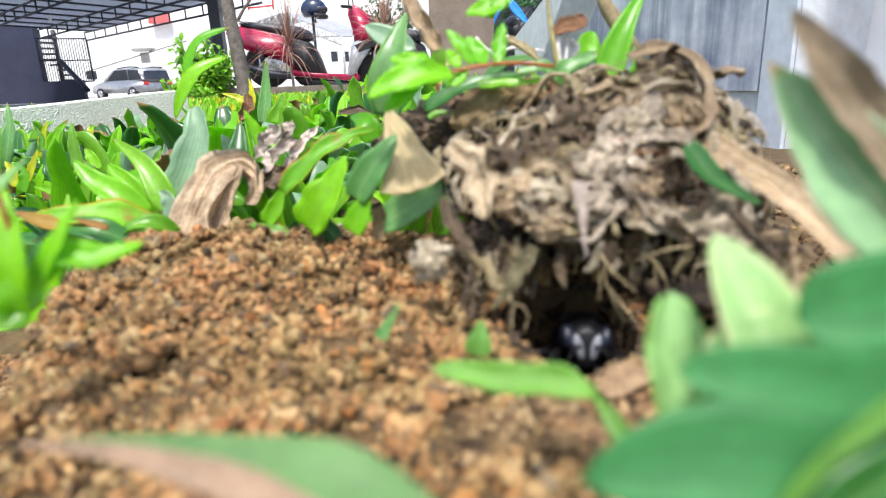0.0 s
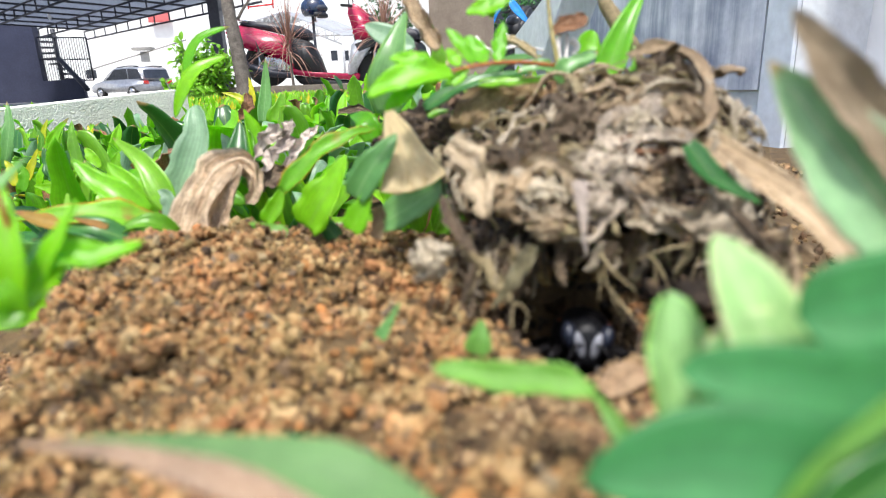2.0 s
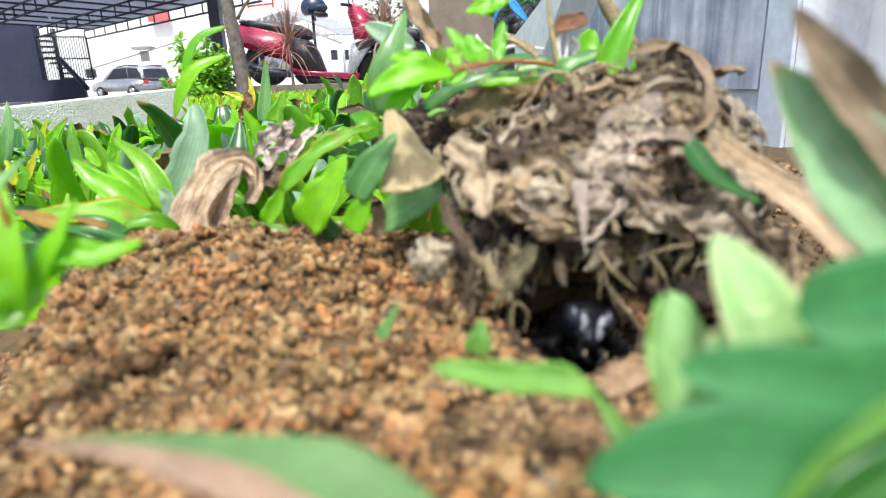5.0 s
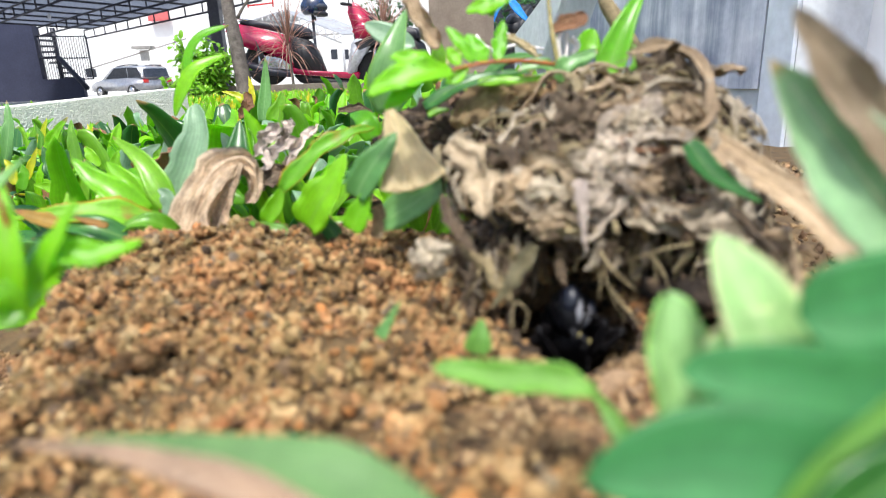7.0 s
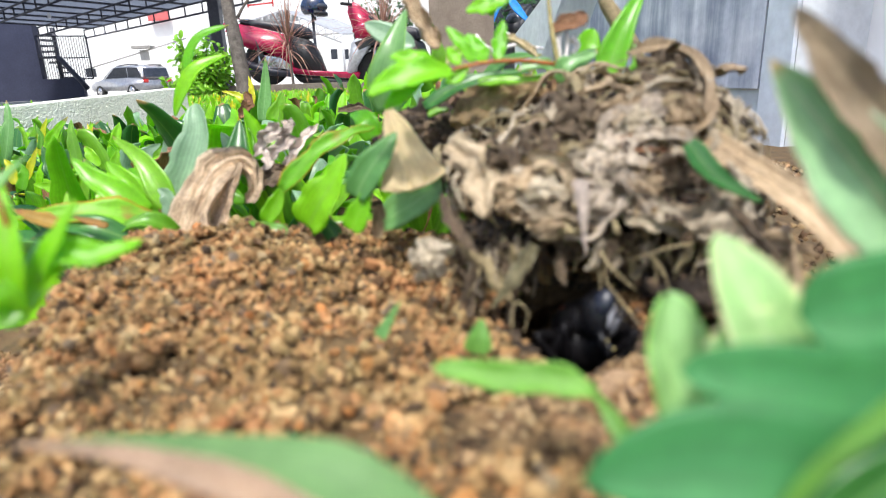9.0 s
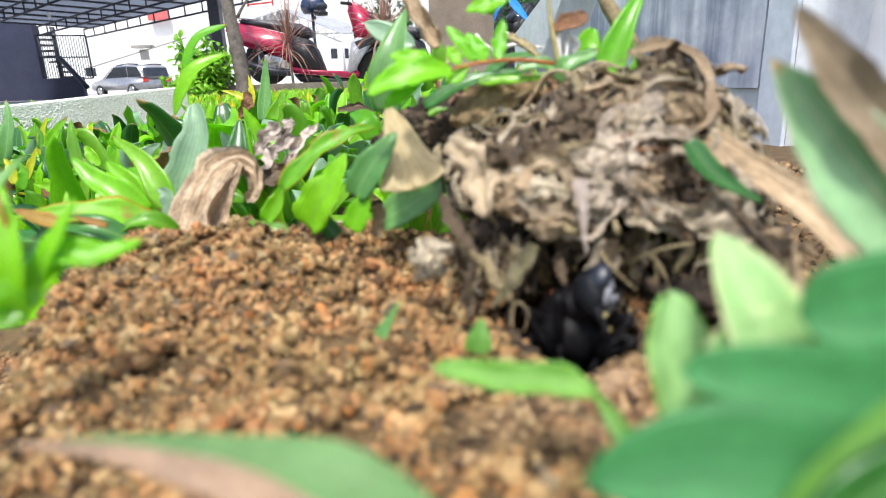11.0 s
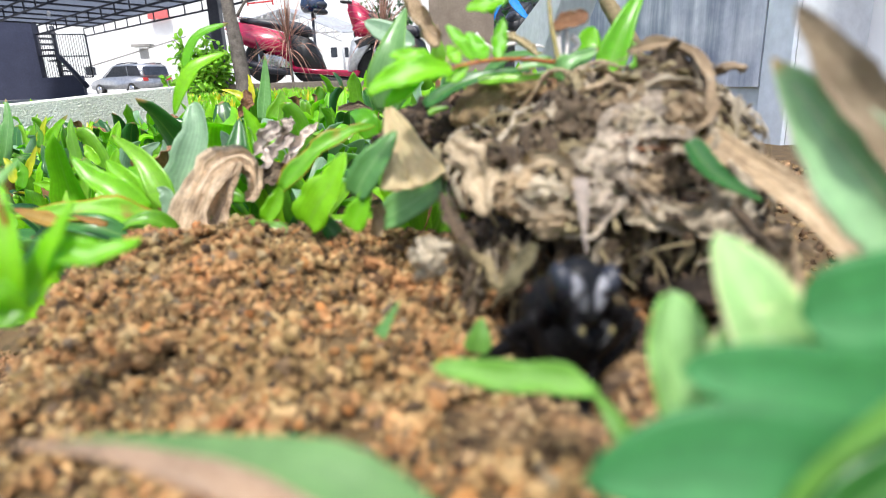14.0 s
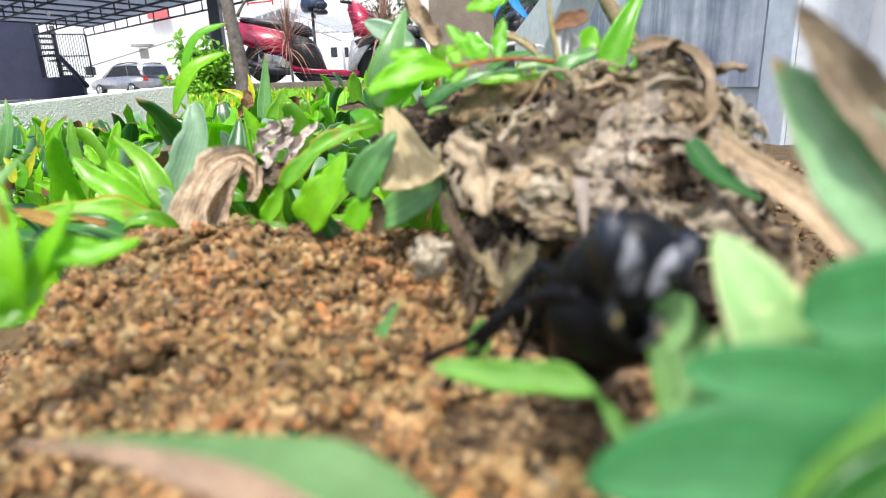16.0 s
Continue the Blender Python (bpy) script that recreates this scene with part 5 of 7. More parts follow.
rooted("bed_plant", "plant with a tall bright leaf behind the tussock", (0.0444, 0.1629, 0.0327), [
    ([(0.0449, 0.1607, 0.0432), (0.0474, 0.1628, 0.0504), (0.0515, 0.1653, 0.0591), (0.0580, 0.1703, 0.0694)], 0.00910, BRIGHT, dict(face=(-0.3, -1, 0.2), curl=0.6, foot=False)),
    ([(0.0427, 0.1677, 0.0493), (0.0420, 0.1688, 0.0531), (0.0443, 0.1722, 0.0577)], 0.00705, BRIGHT, dict(face=(0, -1, 0.3), curl=0.5, foot=False, shape="oval")),
    ([(0.0321, 0.1613, 0.0451), (0.0370, 0.1602, 0.0485), (0.0425, 0.1600, 0.0516)], 0.00509, DARKG, dict(face=(0, -0.8, 0.7), curl=0.4, foot=False, shape="oval")),
    ([(0.0441, 0.1549, 0.0411), (0.0385, 0.1533, 0.0428), (0.0325, 0.1521, 0.0423)], 0.00675, GREEN, dict(face=(0, -0.8, 0.7), curl=0.5, foot=False)),
    ([(-0.0033, 0.1481, 0.0389), (0.0043, 0.1483, 0.0433), (0.0132, 0.1490, 0.0459), (0.0246, 0.1504, 0.0469)], 0.00476, DARKG, dict(face=(0, -0.7, 0.8), curl=0.6, foot=False, wave=0.12, ragged=0.15)),
    ([(0.0100, 0.1476, 0.0444), (0.0181, 0.1466, 0.0446), (0.0290, 0.1457, 0.0451)], 0.00331, GREEN, dict(face=(0, -0.7, 0.8), curl=0.6, foot=False, wave=0.12)),
    ([(0.0302, 0.1415, 0.0414), (0.0354, 0.1410, 0.0433), (0.0426, 0.1420, 0.0433)], 0.00506, GREEN, dict(face=(0, -0.7, 0.8), curl=0.6, foot=False, wave=0.12, ragged=0.15)),
    ([(-0.0026, 0.1516, 0.0368), (0.0001, 0.1519, 0.0378), (0.0028, 0.1520, 0.0382)], 0.00232, BRIGHT, dict(face=(0, -0.7, 0.8), curl=0.6, foot=False)),
    ([(0.0035, 0.1506, 0.0370), (0.0052, 0.1509, 0.0379), (0.0059, 0.1513, 0.0393)], 0.00201, BRIGHT, dict(face=(0, -0.7, 0.8), curl=0.6, foot=False)),
    ([(0.0214, 0.1406, 0.0347), (0.0235, 0.1410, 0.0359), (0.0259, 0.1411, 0.0364)], 0.00189, ASHGREEN, dict(face=(0, -0.7, 0.8), curl=0.6, foot=False)),
    ([(0.0510, 0.1607, 0.0430), (0.0542, 0.1619, 0.0473), (0.0535, 0.1657, 0.0533)], 0.00546, GREEN, dict(face=(0, -1, 0.4), curl=0.5, foot=False)),
])


def sprig():
    """A thin stem with a red-stalked spray of small leaves."""
    t = thing("seedling", "thin seedling with a red side stalk and small bright leaves", "plant", at=Matrix.Translation((0.0294, 0.1436, 0.0378)))
    inv = t.matrix_world.inverted()
    for name, pts, r, mat in (("stem", [(0.0297, 0.1436, 0.0378), (0.0290, 0.1443, 0.0477), (0.0278, 0.1480, 0.0569), (0.0276, 0.1543, 0.0679)], 0.0007, STEM),
                              ("side_stalk", [(0.0291, 0.1444, 0.0479), (0.0190, 0.1384, 0.0489), (0.0096, 0.1331, 0.0485), (-0.0004, 0.1274, 0.0465)], 0.0005, REDSTEM)):
        part(name, tube(bmesh.new(), pts, [r, r, r * 0.8, r * 0.5], 7), mat, t).matrix_parent_inverse = inv
    for pts, w, mat, kw in (([(0.0032, 0.1276, 0.0472), (-0.0015, 0.1245, 0.0473), (-0.0079, 0.1230, 0.0460), (-0.0144, 0.1221, 0.0428)], 0.00652, LIME, {}),
                            ([(-0.0003, 0.1258, 0.0484), (-0.0044, 0.1262, 0.0497), (-0.0097, 0.1274, 0.0504)], 0.00399, LIME, {}),
                            ([(-0.0030, 0.1251, 0.0460), (-0.0070, 0.1243, 0.0430), (-0.0113, 0.1244, 0.0399)], 0.00399, LIME, {}),
                            ([(0.0137, 0.1364, 0.0490), (0.0144, 0.1385, 0.0527), (0.0155, 0.1410, 0.0579)], 0.00356, LIME, {}),
                            ([(0.0107, 0.1343, 0.0490), (0.0093, 0.1370, 0.0512), (0.0071, 0.1403, 0.0552)], 0.00483, LIME, {}),
                            ([(0.0181, 0.1460, 0.0645), (0.0133, 0.1453, 0.0621), (0.0073, 0.1460, 0.0607)], 0.00529, LIME, {}),
                            ([(0.0152, 0.1455, 0.0626), (0.0136, 0.1451, 0.0613), (0.0131, 0.1455, 0.0592)], 0.00264, LIME, {}),
                            ([(0.0081, 0.1332, 0.0488), (0.0054, 0.1344, 0.0530), (0.0025, 0.1365, 0.0565)], 0.00296, LIME, {}),
                            ([(0.0048, 0.1310, 0.0484), (0.0037, 0.1325, 0.0501), (0.0023, 0.1331, 0.0521)], 0.00321, LIME, {}),
                            ([(0.0066, 0.1320, 0.0484), (0.0045, 0.1303, 0.0458), (0.0017, 0.1300, 0.0447)], 0.00271, LIME, {}),
                            ([(0.0290, 0.1422, 0.0438), (0.0302, 0.1422, 0.0476), (0.0381, 0.1430, 0.0504)], 0.00399, PALE, {}),
                            ([(0.0288, 0.1451, 0.0467), (0.0248, 0.1456, 0.0484), (0.0193, 0.1452, 0.0470)], 0.00327, PALE, {})):
        blade("leaflet", pts, w, mat, t, **dict(dict(face=(0, -0.9, 0.6), shape="oval", curl=0.5, wave=0.2, ragged=0.3, seg=24, across=8), **kw)).matrix_parent_inverse = inv


sprig()
rooted("bed_plant", "tall light green plant with arching leaves", (-0.1215, 0.2688, 0.0029), [
    ([(-0.1139, 0.2570, 0.0343), (-0.1077, 0.2548, 0.0447), (-0.1014, 0.2574, 0.0538), (-0.0905, 0.2642, 0.0594)], 0.00822, BRIGHT, dict(face=(-0.2, -0.8, 0.6), curl=0.6, foot=False, shape="oval")),
    ([(-0.1073, 0.2610, 0.0482), (-0.1070, 0.2637, 0.0576), (-0.1026, 0.2685, 0.0670), (-0.0911, 0.2731, 0.0721)], 0.00636, BRIGHT, dict(face=(-0.4, -0.8, 0.5), curl=0.6, foot=False, shape="oval")),
    ([(-0.1058, 0.2300, 0.0023), (-0.0994, 0.2320, 0.0164), (-0.0954, 0.2350, 0.0293), (-0.0977, 0.2400, 0.0397)], 0.02069, ASHLEAF, dict(face=(-0.1, -1, 0.2), curl=1.1, foot=False, shape="blade", wave=0.08, ragged=0.08, seg=24)),
    ([(-0.1036, 0.2167, 0.0025), (-0.1076, 0.2191, 0.0110), (-0.1148, 0.2239, 0.0203), (-0.1276, 0.2304, 0.0287)], 0.01130, GREEN, dict(face=(0.2, -1, 0.3), curl=0.7, foot=False)),
    ([(-0.1143, 0.2174, 0.0050), (-0.1205, 0.2198, 0.0135), (-0.1278, 0.2237, 0.0197)], 0.00999, BRIGHT, dict(face=(0.2, -1, 0.4), curl=0.7, foot=False)),
    ([(-0.0844, 0.2288, 0.0085), (-0.0840, 0.2426, 0.0203), (-0.0841, 0.2513, 0.0324)], 0.01174, DARKG, dict(face=(0.2, -1, 0.4), curl=0.6, foot=False)),
])
rooted("bed_plant", "low plant with dark green and turning leaves beside the heap", (-0.0938, 0.1620, 0.0025), [
    ([(-0.0842, 0.1660, 0.0074), (-0.0937, 0.1620, 0.0117), (-0.1054, 0.1580, 0.0131), (-0.1186, 0.1570, 0.0128)], 0.01067, ORANGE, dict(face=(0, -0.7, 0.8), curl=0.7, foot=False, ragged=0.2, wave=0.15, seg=22)),
    ([(-0.0910, 0.1760, 0.0085), (-0.0988, 0.1760, 0.0155), (-0.1075, 0.1780, 0.0207), (-0.1131, 0.1800, 0.0262)], 0.00973, BRIGHT, dict(face=(0, -0.8, 0.7), curl=0.6, foot=False, wave=0.1)),
    ([(-0.0883, 0.1580, 0.0053), (-0.0956, 0.1560, 0.0093), (-0.1047, 0.1560, 0.0103), (-0.1141, 0.1560, 0.0068)], 0.00810, DARKG, dict(face=(0, -0.7, 0.8), curl=0.6, foot=False)),
    ([(-0.0781, 0.1660, 0.0048), (-0.0820, 0.1620, 0.0093), (-0.0874, 0.1600, 0.0093), (-0.0918, 0.1580, 0.0067)], 0.00639, GREEN, dict(face=(0, -0.7, 0.8), curl=0.8, foot=False)),
    ([(-0.0773, 0.1600, 0.0037), (-0.0833, 0.1570, 0.0063), (-0.0893, 0.1550, 0.0052)], 0.00537, DARKG, dict(face=(0, -0.7, 0.8), curl=0.6, foot=False)),
    ([(-0.1041, 0.1540, 0.0111), (-0.1099, 0.1540, 0.0132), (-0.1155, 0.1540, 0.0156)], 0.00490, TURN, dict(face=(0, -0.7, 0.8), curl=0.7, foot=False, ragged=0.2, wave=0.1)),
    ([(-0.0900, 0.1520, 0.0107), (-0.0950, 0.1520, 0.0122), (-0.0988, 0.1520, 0.0136)], 0.00227, TURN, dict(face=(0, -0.7, 0.8), curl=0.7, foot=False, ragged=0.2)),
    ([(-0.1012, 0.1580, 0.0031), (-0.1058, 0.1600, 0.0093), (-0.1073, 0.1650, 0.0182)], 0.00511, GREEN, dict(face=(0, -1, 0.4), curl=0.6, foot=False)),
])
rooted("bed_plant", "bright green plant with low spreading leaves", (-0.0573, 0.0736, 0.0150), [
    ([(-0.0563, 0.0736, 0.0179), (-0.0524, 0.0736, 0.0246), (-0.0504, 0.0750, 0.0283), (-0.0491, 0.0771, 0.0317)], 0.00299, LIME, dict(face=(-0.2, -1, 0.4), curl=0.5, foot=False, wave=0.1, ragged=0.1)),
    ([(-0.0558, 0.0743, 0.0191), (-0.0522, 0.0750, 0.0244), (-0.0478, 0.0757, 0.0240), (-0.0442, 0.0771, 0.0244), (-0.0423, 0.0792, 0.0251)], 0.00475, LIME, dict(face=(0, -0.75, 0.7), curl=0.6, foot=False, wave=0.18, ragged=0.15, seg=22)),
    ([(-0.0561, 0.0722, 0.0176), (-0.0528, 0.0729, 0.0209), (-0.0505, 0.0750, 0.0237)], 0.00254, BRIGHT, dict(face=(0, -0.8, 0.6), curl=0.6, foot=False)),
    ([(-0.0570, 0.0701, 0.0162), (-0.0550, 0.0701, 0.0239), (-0.0555, 0.0722, 0.0292), (-0.0568, 0.0750, 0.0339)], 0.00446, LIME, dict(face=(0.3, -1, 0.3), curl=0.6, foot=False)),
    ([(-0.0552, 0.0701, 0.0169), (-0.0550, 0.0694, 0.0207), (-0.0580, 0.0701, 0.0247)], 0.00329, BRIGHT, dict(face=(0.3, -1, 0.5), curl=0.6, foot=False)),
    ([(-0.0665, 0.0841, 0.0309), (-0.0646, 0.0862, 0.0337), (-0.0643, 0.0911, 0.0361)], 0.00218, PALE, dict(face=(0, -0.8, 0.7), curl=0.6, foot=False)),
    ([(-0.0541, 0.0701, 0.0183), (-0.0558, 0.0687, 0.0177), (-0.0583, 0.0680, 0.0199)], 0.00287, GREEN, dict(face=(0, -0.8, 0.6), curl=0.6, foot=False)),
    ([(-0.0599, 0.0813, 0.0168), (-0.0610, 0.0827, 0.0208), (-0.0605, 0.0841, 0.0243)], 0.00302, DARKG, dict(face=(0.2, -1, 0.3), curl=0.6, foot=False)),
])
tagged(part("red_shoot", tube(bmesh.new(), [(-0.0558, 0.0722, 0.0343), (-0.0554, 0.0722, 0.0303), (-0.0556, 0.0729, 0.0268), (-0.0558, 0.0736, 0.0229)], 0.0003, 7), REDSTEM), "thin dark red stem of a seedling beside the heap", "stem")

rooted("bed_plant", "plant with a yellow scalloped leaf in the bed", (-0.2576, 0.7692, 0.0065), [
    ([(-0.2429, 0.7618, 0.0171), (-0.2531, 0.7669, 0.0348), (-0.2768, 0.7691, 0.0426)], 0.01231, YELLOW, dict(face=(0, -0.9, 0.4), curl=0.7, foot=False, wave=0.3, ragged=0.4, seg=20)),
    ([(-0.2392, 0.7628, 0.0204), (-0.2377, 0.7688, 0.0413), (-0.2413, 0.7742, 0.0602)], 0.01014, YELLOW, dict(face=(0.4, -0.9, 0.3), curl=0.7, foot=False, wave=0.3, ragged=0.4, seg=20)),
    ([(-0.2475, 0.7365, 0.0013), (-0.2576, 0.7405, 0.0151), (-0.2556, 0.7453, 0.0320)], 0.01268, YELLOW, dict(face=(0.3, -0.9, 0.4), curl=0.8, foot=False, wave=0.3, ragged=0.3, seg=20)),
    ([(-0.2131, 0.7167, 0.0048), (-0.2084, 0.7270, 0.0409), (-0.2070, 0.7384, 0.0804)], 0.01781, PALE, dict(face=(0.3, -0.9, 0.2), curl=0.6, foot=False)),
    ([(-0.2029, 0.7166, 0.0045), (-0.1920, 0.7212, 0.0206), (-0.1879, 0.7268, 0.0402)], 0.02329, GREEN, dict(face=(0.3, -0.9, 0.4), curl=0.6, foot=False)),
])

CORAL = leaf_mat("leaf_coral", (0.62, 0.06, 0.03), (0.75, 0.14, 0.07), (0.9, 0.2, 0.1), tips=0.0, rib=(0.6, 0.2, 0.1))
ASHEN = leaf_mat("leaf_ashen", (0.20, 0.34, 0.22), (0.32, 0.46, 0.34), (0.4, 0.6, 0.35), rough=0.3, tips=0.0, rib=(0.45, 0.6, 0.45))
UP = dict(face=(0.2, -1, 0.3), curl=0.7, foot=False, wave=0.15, ragged=0.2, seg=22)
rooted("bed_plant", "upright bed plant with scalloped green and yellow leaves", (-0.3341, 0.4529, -0.0081), [
    ([(-0.3394, 0.4530, -0.0079), (-0.3361, 0.4584, 0.0110), (-0.3356, 0.4653, 0.0278), (-0.3395, 0.4726, 0.0423)], 0.01189, PALE, dict(UP)),
    ([(-0.3390, 0.4406, -0.0148), (-0.3374, 0.4465, 0.0059), (-0.3343, 0.4506, 0.0203)], 0.00947, GREEN, dict(UP)),
    ([(-0.3082, 0.4193, -0.0165), (-0.3118, 0.4227, -0.0046), (-0.3166, 0.4245, 0.0015)], 0.00822, YELLOW, dict(UP)),
    ([(-0.3078, 0.4301, -0.0150), (-0.3032, 0.4336, -0.0030), (-0.2985, 0.4370, 0.0090)], 0.00673, YELLOW, dict(UP)),
    ([(-0.2897, 0.3982, -0.0175), (-0.2877, 0.4014, -0.0063), (-0.2906, 0.4034, 0.0006)], 0.00861, BRIGHT, dict(UP)),
])
rooted("bed_plant", "bed plant with pointed bright leaves and one coral leaf", (-0.2750, 0.4212, -0.0097), [
    ([(-0.2849, 0.4242, 0.0005), (-0.2816, 0.4275, 0.0122), (-0.2764, 0.4301, 0.0211), (-0.2703, 0.4346, 0.0295)], 0.00987, BRIGHT, dict(UP)),
    ([(-0.2954, 0.4349, 0.0016), (-0.2949, 0.4389, 0.0157), (-0.2911, 0.4427, 0.0289)], 0.00715, YELLOW, dict(UP)),
    ([(-0.2935, 0.4312, 0.0069), (-0.2923, 0.4338, 0.0161), (-0.2954, 0.4358, 0.0230)], 0.00499, GREEN, dict(UP)),
    ([(-0.2556, 0.4116, -0.0069), (-0.2583, 0.4155, 0.0067), (-0.2603, 0.4189, 0.0183), (-0.2616, 0.4237, 0.0279)], 0.00963, GREEN, dict(UP)),
    ([(-0.2668, 0.4458, 0.0035), (-0.2657, 0.4484, 0.0126), (-0.2632, 0.4508, 0.0208)], 0.00560, YELLOW, dict(UP)),
    ([(-0.2562, 0.3903, -0.0087), (-0.2621, 0.3925, -0.0012), (-0.2677, 0.3963, 0.0122)], 0.01374, DARKG, dict(UP)),
    ([(-0.2586, 0.4022, -0.0035), (-0.2623, 0.4040, 0.0027), (-0.2629, 0.4057, 0.0087)], 0.00626, TURN, dict(UP)),
    ([(-0.2325, 0.3678, -0.0147), (-0.2368, 0.3685, -0.0121), (-0.2394, 0.3706, -0.0051)], 0.00543, CORAL, dict(UP)),
    ([(-0.2363, 0.4020, -0.0042), (-0.2419, 0.4048, 0.0054), (-0.2456, 0.4062, 0.0104)], 0.00861, BRIGHT, dict(UP)),
    ([(-0.2056, 0.3480, -0.0113), (-0.2103, 0.3508, -0.0012), (-0.2152, 0.3533, 0.0072)], 0.01165, GREEN, dict(UP)),
    ([(-0.1879, 0.3388, -0.0069), (-0.1909, 0.3416, 0.0028), (-0.1889, 0.3445, 0.0130)], 0.01065, BRIGHT, dict(UP)),
    ([(-0.2326, 0.3576, -0.0139), (-0.2431, 0.3587, -0.0101), (-0.2536, 0.3593, -0.0081)], 0.00846, BRIGHT, dict(UP)),
])
rooted("bed_plant", "grey-green bed plant with broad matt leaves", (-0.1563, 0.3385, -0.0079), [
    ([(-0.1628, 0.3404, -0.0013), (-0.1589, 0.3445, 0.0130), (-0.1526, 0.3469, 0.0214), (-0.1501, 0.3499, 0.0243)], 0.00865, ASHEN, dict(UP)),
    ([(-0.1692, 0.3314, 0.0035), (-0.1666, 0.3336, 0.0112), (-0.1590, 0.3350, 0.0162)], 0.00969, ASHEN, dict(UP)),
    ([(-0.0943, 0.2800, 0.0055), (-0.0995, 0.2827, 0.0149), (-0.1054, 0.2855, 0.0249)], 0.01315, ASHEN, dict(UP)),
    ([(-0.0926, 0.2714, 0.0121), (-0.0901, 0.2743, 0.0222), (-0.0920, 0.2764, 0.0293)], 0.01057, GREEN, dict(UP)),
    ([(-0.0932, 0.1959, 0.0026), (-0.0948, 0.1981, 0.0102), (-0.0979, 0.1988, 0.0126)], 0.00587, ASHEN, dict(UP)),
])

# ---- the planted bed ----


def plant_kind(k, mats, n, height, label):
    rng = np.random.default_rng(40 + k)
    t = thing("bed_plant", label, "plant", "plants in the bed")
    for j in range(n):
        a = j * 2.4 + rng.uniform(-0.3, 0.3)
        rise = rng.uniform(0.5, 1.0) if j < n * 0.65 else rng.uniform(0.15, 0.45)
        out = height * (1.15 - rise) * 0.9
        h = height * rise
        d = np.array([math.cos(a), math.sin(a), 0])
        pts = [d * 0.002, d * out * 0.35 + (0, 0, h * 0.5), d * out * 0.75 + (0, 0, h * 0.88), d * out * 1.15 + (0, 0, h * rng.uniform(0.6, 1.1))]
        blade("leaf", pts, height * rng.uniform(0.24, 0.36), mats[j % len(mats)], t, face=(-d[0] * 0.8, -d[1] * 0.8, 0.7), shape="blade" if j % 2 else "lance",
              curl=rng.uniform(0.4, 1.1), wave=rng.uniform(0.05, 0.3), ragged=0.22, twist=rng.uniform(-50, 50), seg=12, across=4, seed=j)
    return t


KINDS = [plant_kind(0, [GREEN, BRIGHT, ASHLEAF, GREEN], 10, 0.085, "green bed plant with upright strap leaves"),
         plant_kind(1, [BRIGHT, DARKG, LIME, GREEN, PALE], 9, 0.075, "bright green bed plant with a yellow leaf"),
         plant_kind(2, [ASHLEAF, PALE, DARKG, GREEN], 11, 0.08, "grey-green bed plant with strap leaves"),
         plant_kind(3, [BRIGHT, LIME, GREEN, DARKG], 8, 0.09, "tall bright green bed plant with strap leaves"),
         plant_kind(4, [GREEN, BRIGHT, YELLOW, BRIGHT, GREEN, RUST], 8, 0.07, "yellowing bed plant with a withered leaf")]


def bed_x(y):
    """How far the planted bed reaches to both sides at y."""
    return (-0.9 if y < 1.0 else -0.86 + (y - 1.05) * 0.72 if y < 1.5 else -0.45 * y), 0.30 + 0.05 * y


def plant_bed():
    rng = np.random.default_rng(8)
    used = set()
    spots = []
    for y in np.arange(0.27, 1.15, 0.062):
        lo, hi = bed_x(y)
        for x in np.arange(max(lo, -0.82 * y - 0.08), min(hi, 0.05 + 0.15 * y), 0.06):
            px_, py_ = x + rng.uniform(-0.02, 0.02), y + rng.uniform(-0.02, 0.02)
            if ((px_ - 0.05) / 0.075) ** 2 + ((py_ - 0.15) / 0.07) ** 2 < 1:
                continue
            spots.append((px_, py_))
    for x, y in spots:
        k = int(rng.integers(len(KINDS)))
        low = min(1.0, max(0.85, 1.0 - (-x - 0.35 * y) * 0.5)) * rng.uniform(0.85, 1.2) * (1.0 + 0.3 * min(1.0, max(0.0, (y - 0.55) / 0.3)))
        m = pose(x, y, relief(x, y) - 0.002, rng.uniform(-16, 16), rng.uniform(-16, 16), rng.uniform(0, 360)) @ Matrix.Scale(low, 4)
        if k not in used:
            used.add(k)
            KINDS[k].matrix_world = m
        else:
            copy_thing(KINDS[k], m).scale = (low, low, low)


plant_bed()


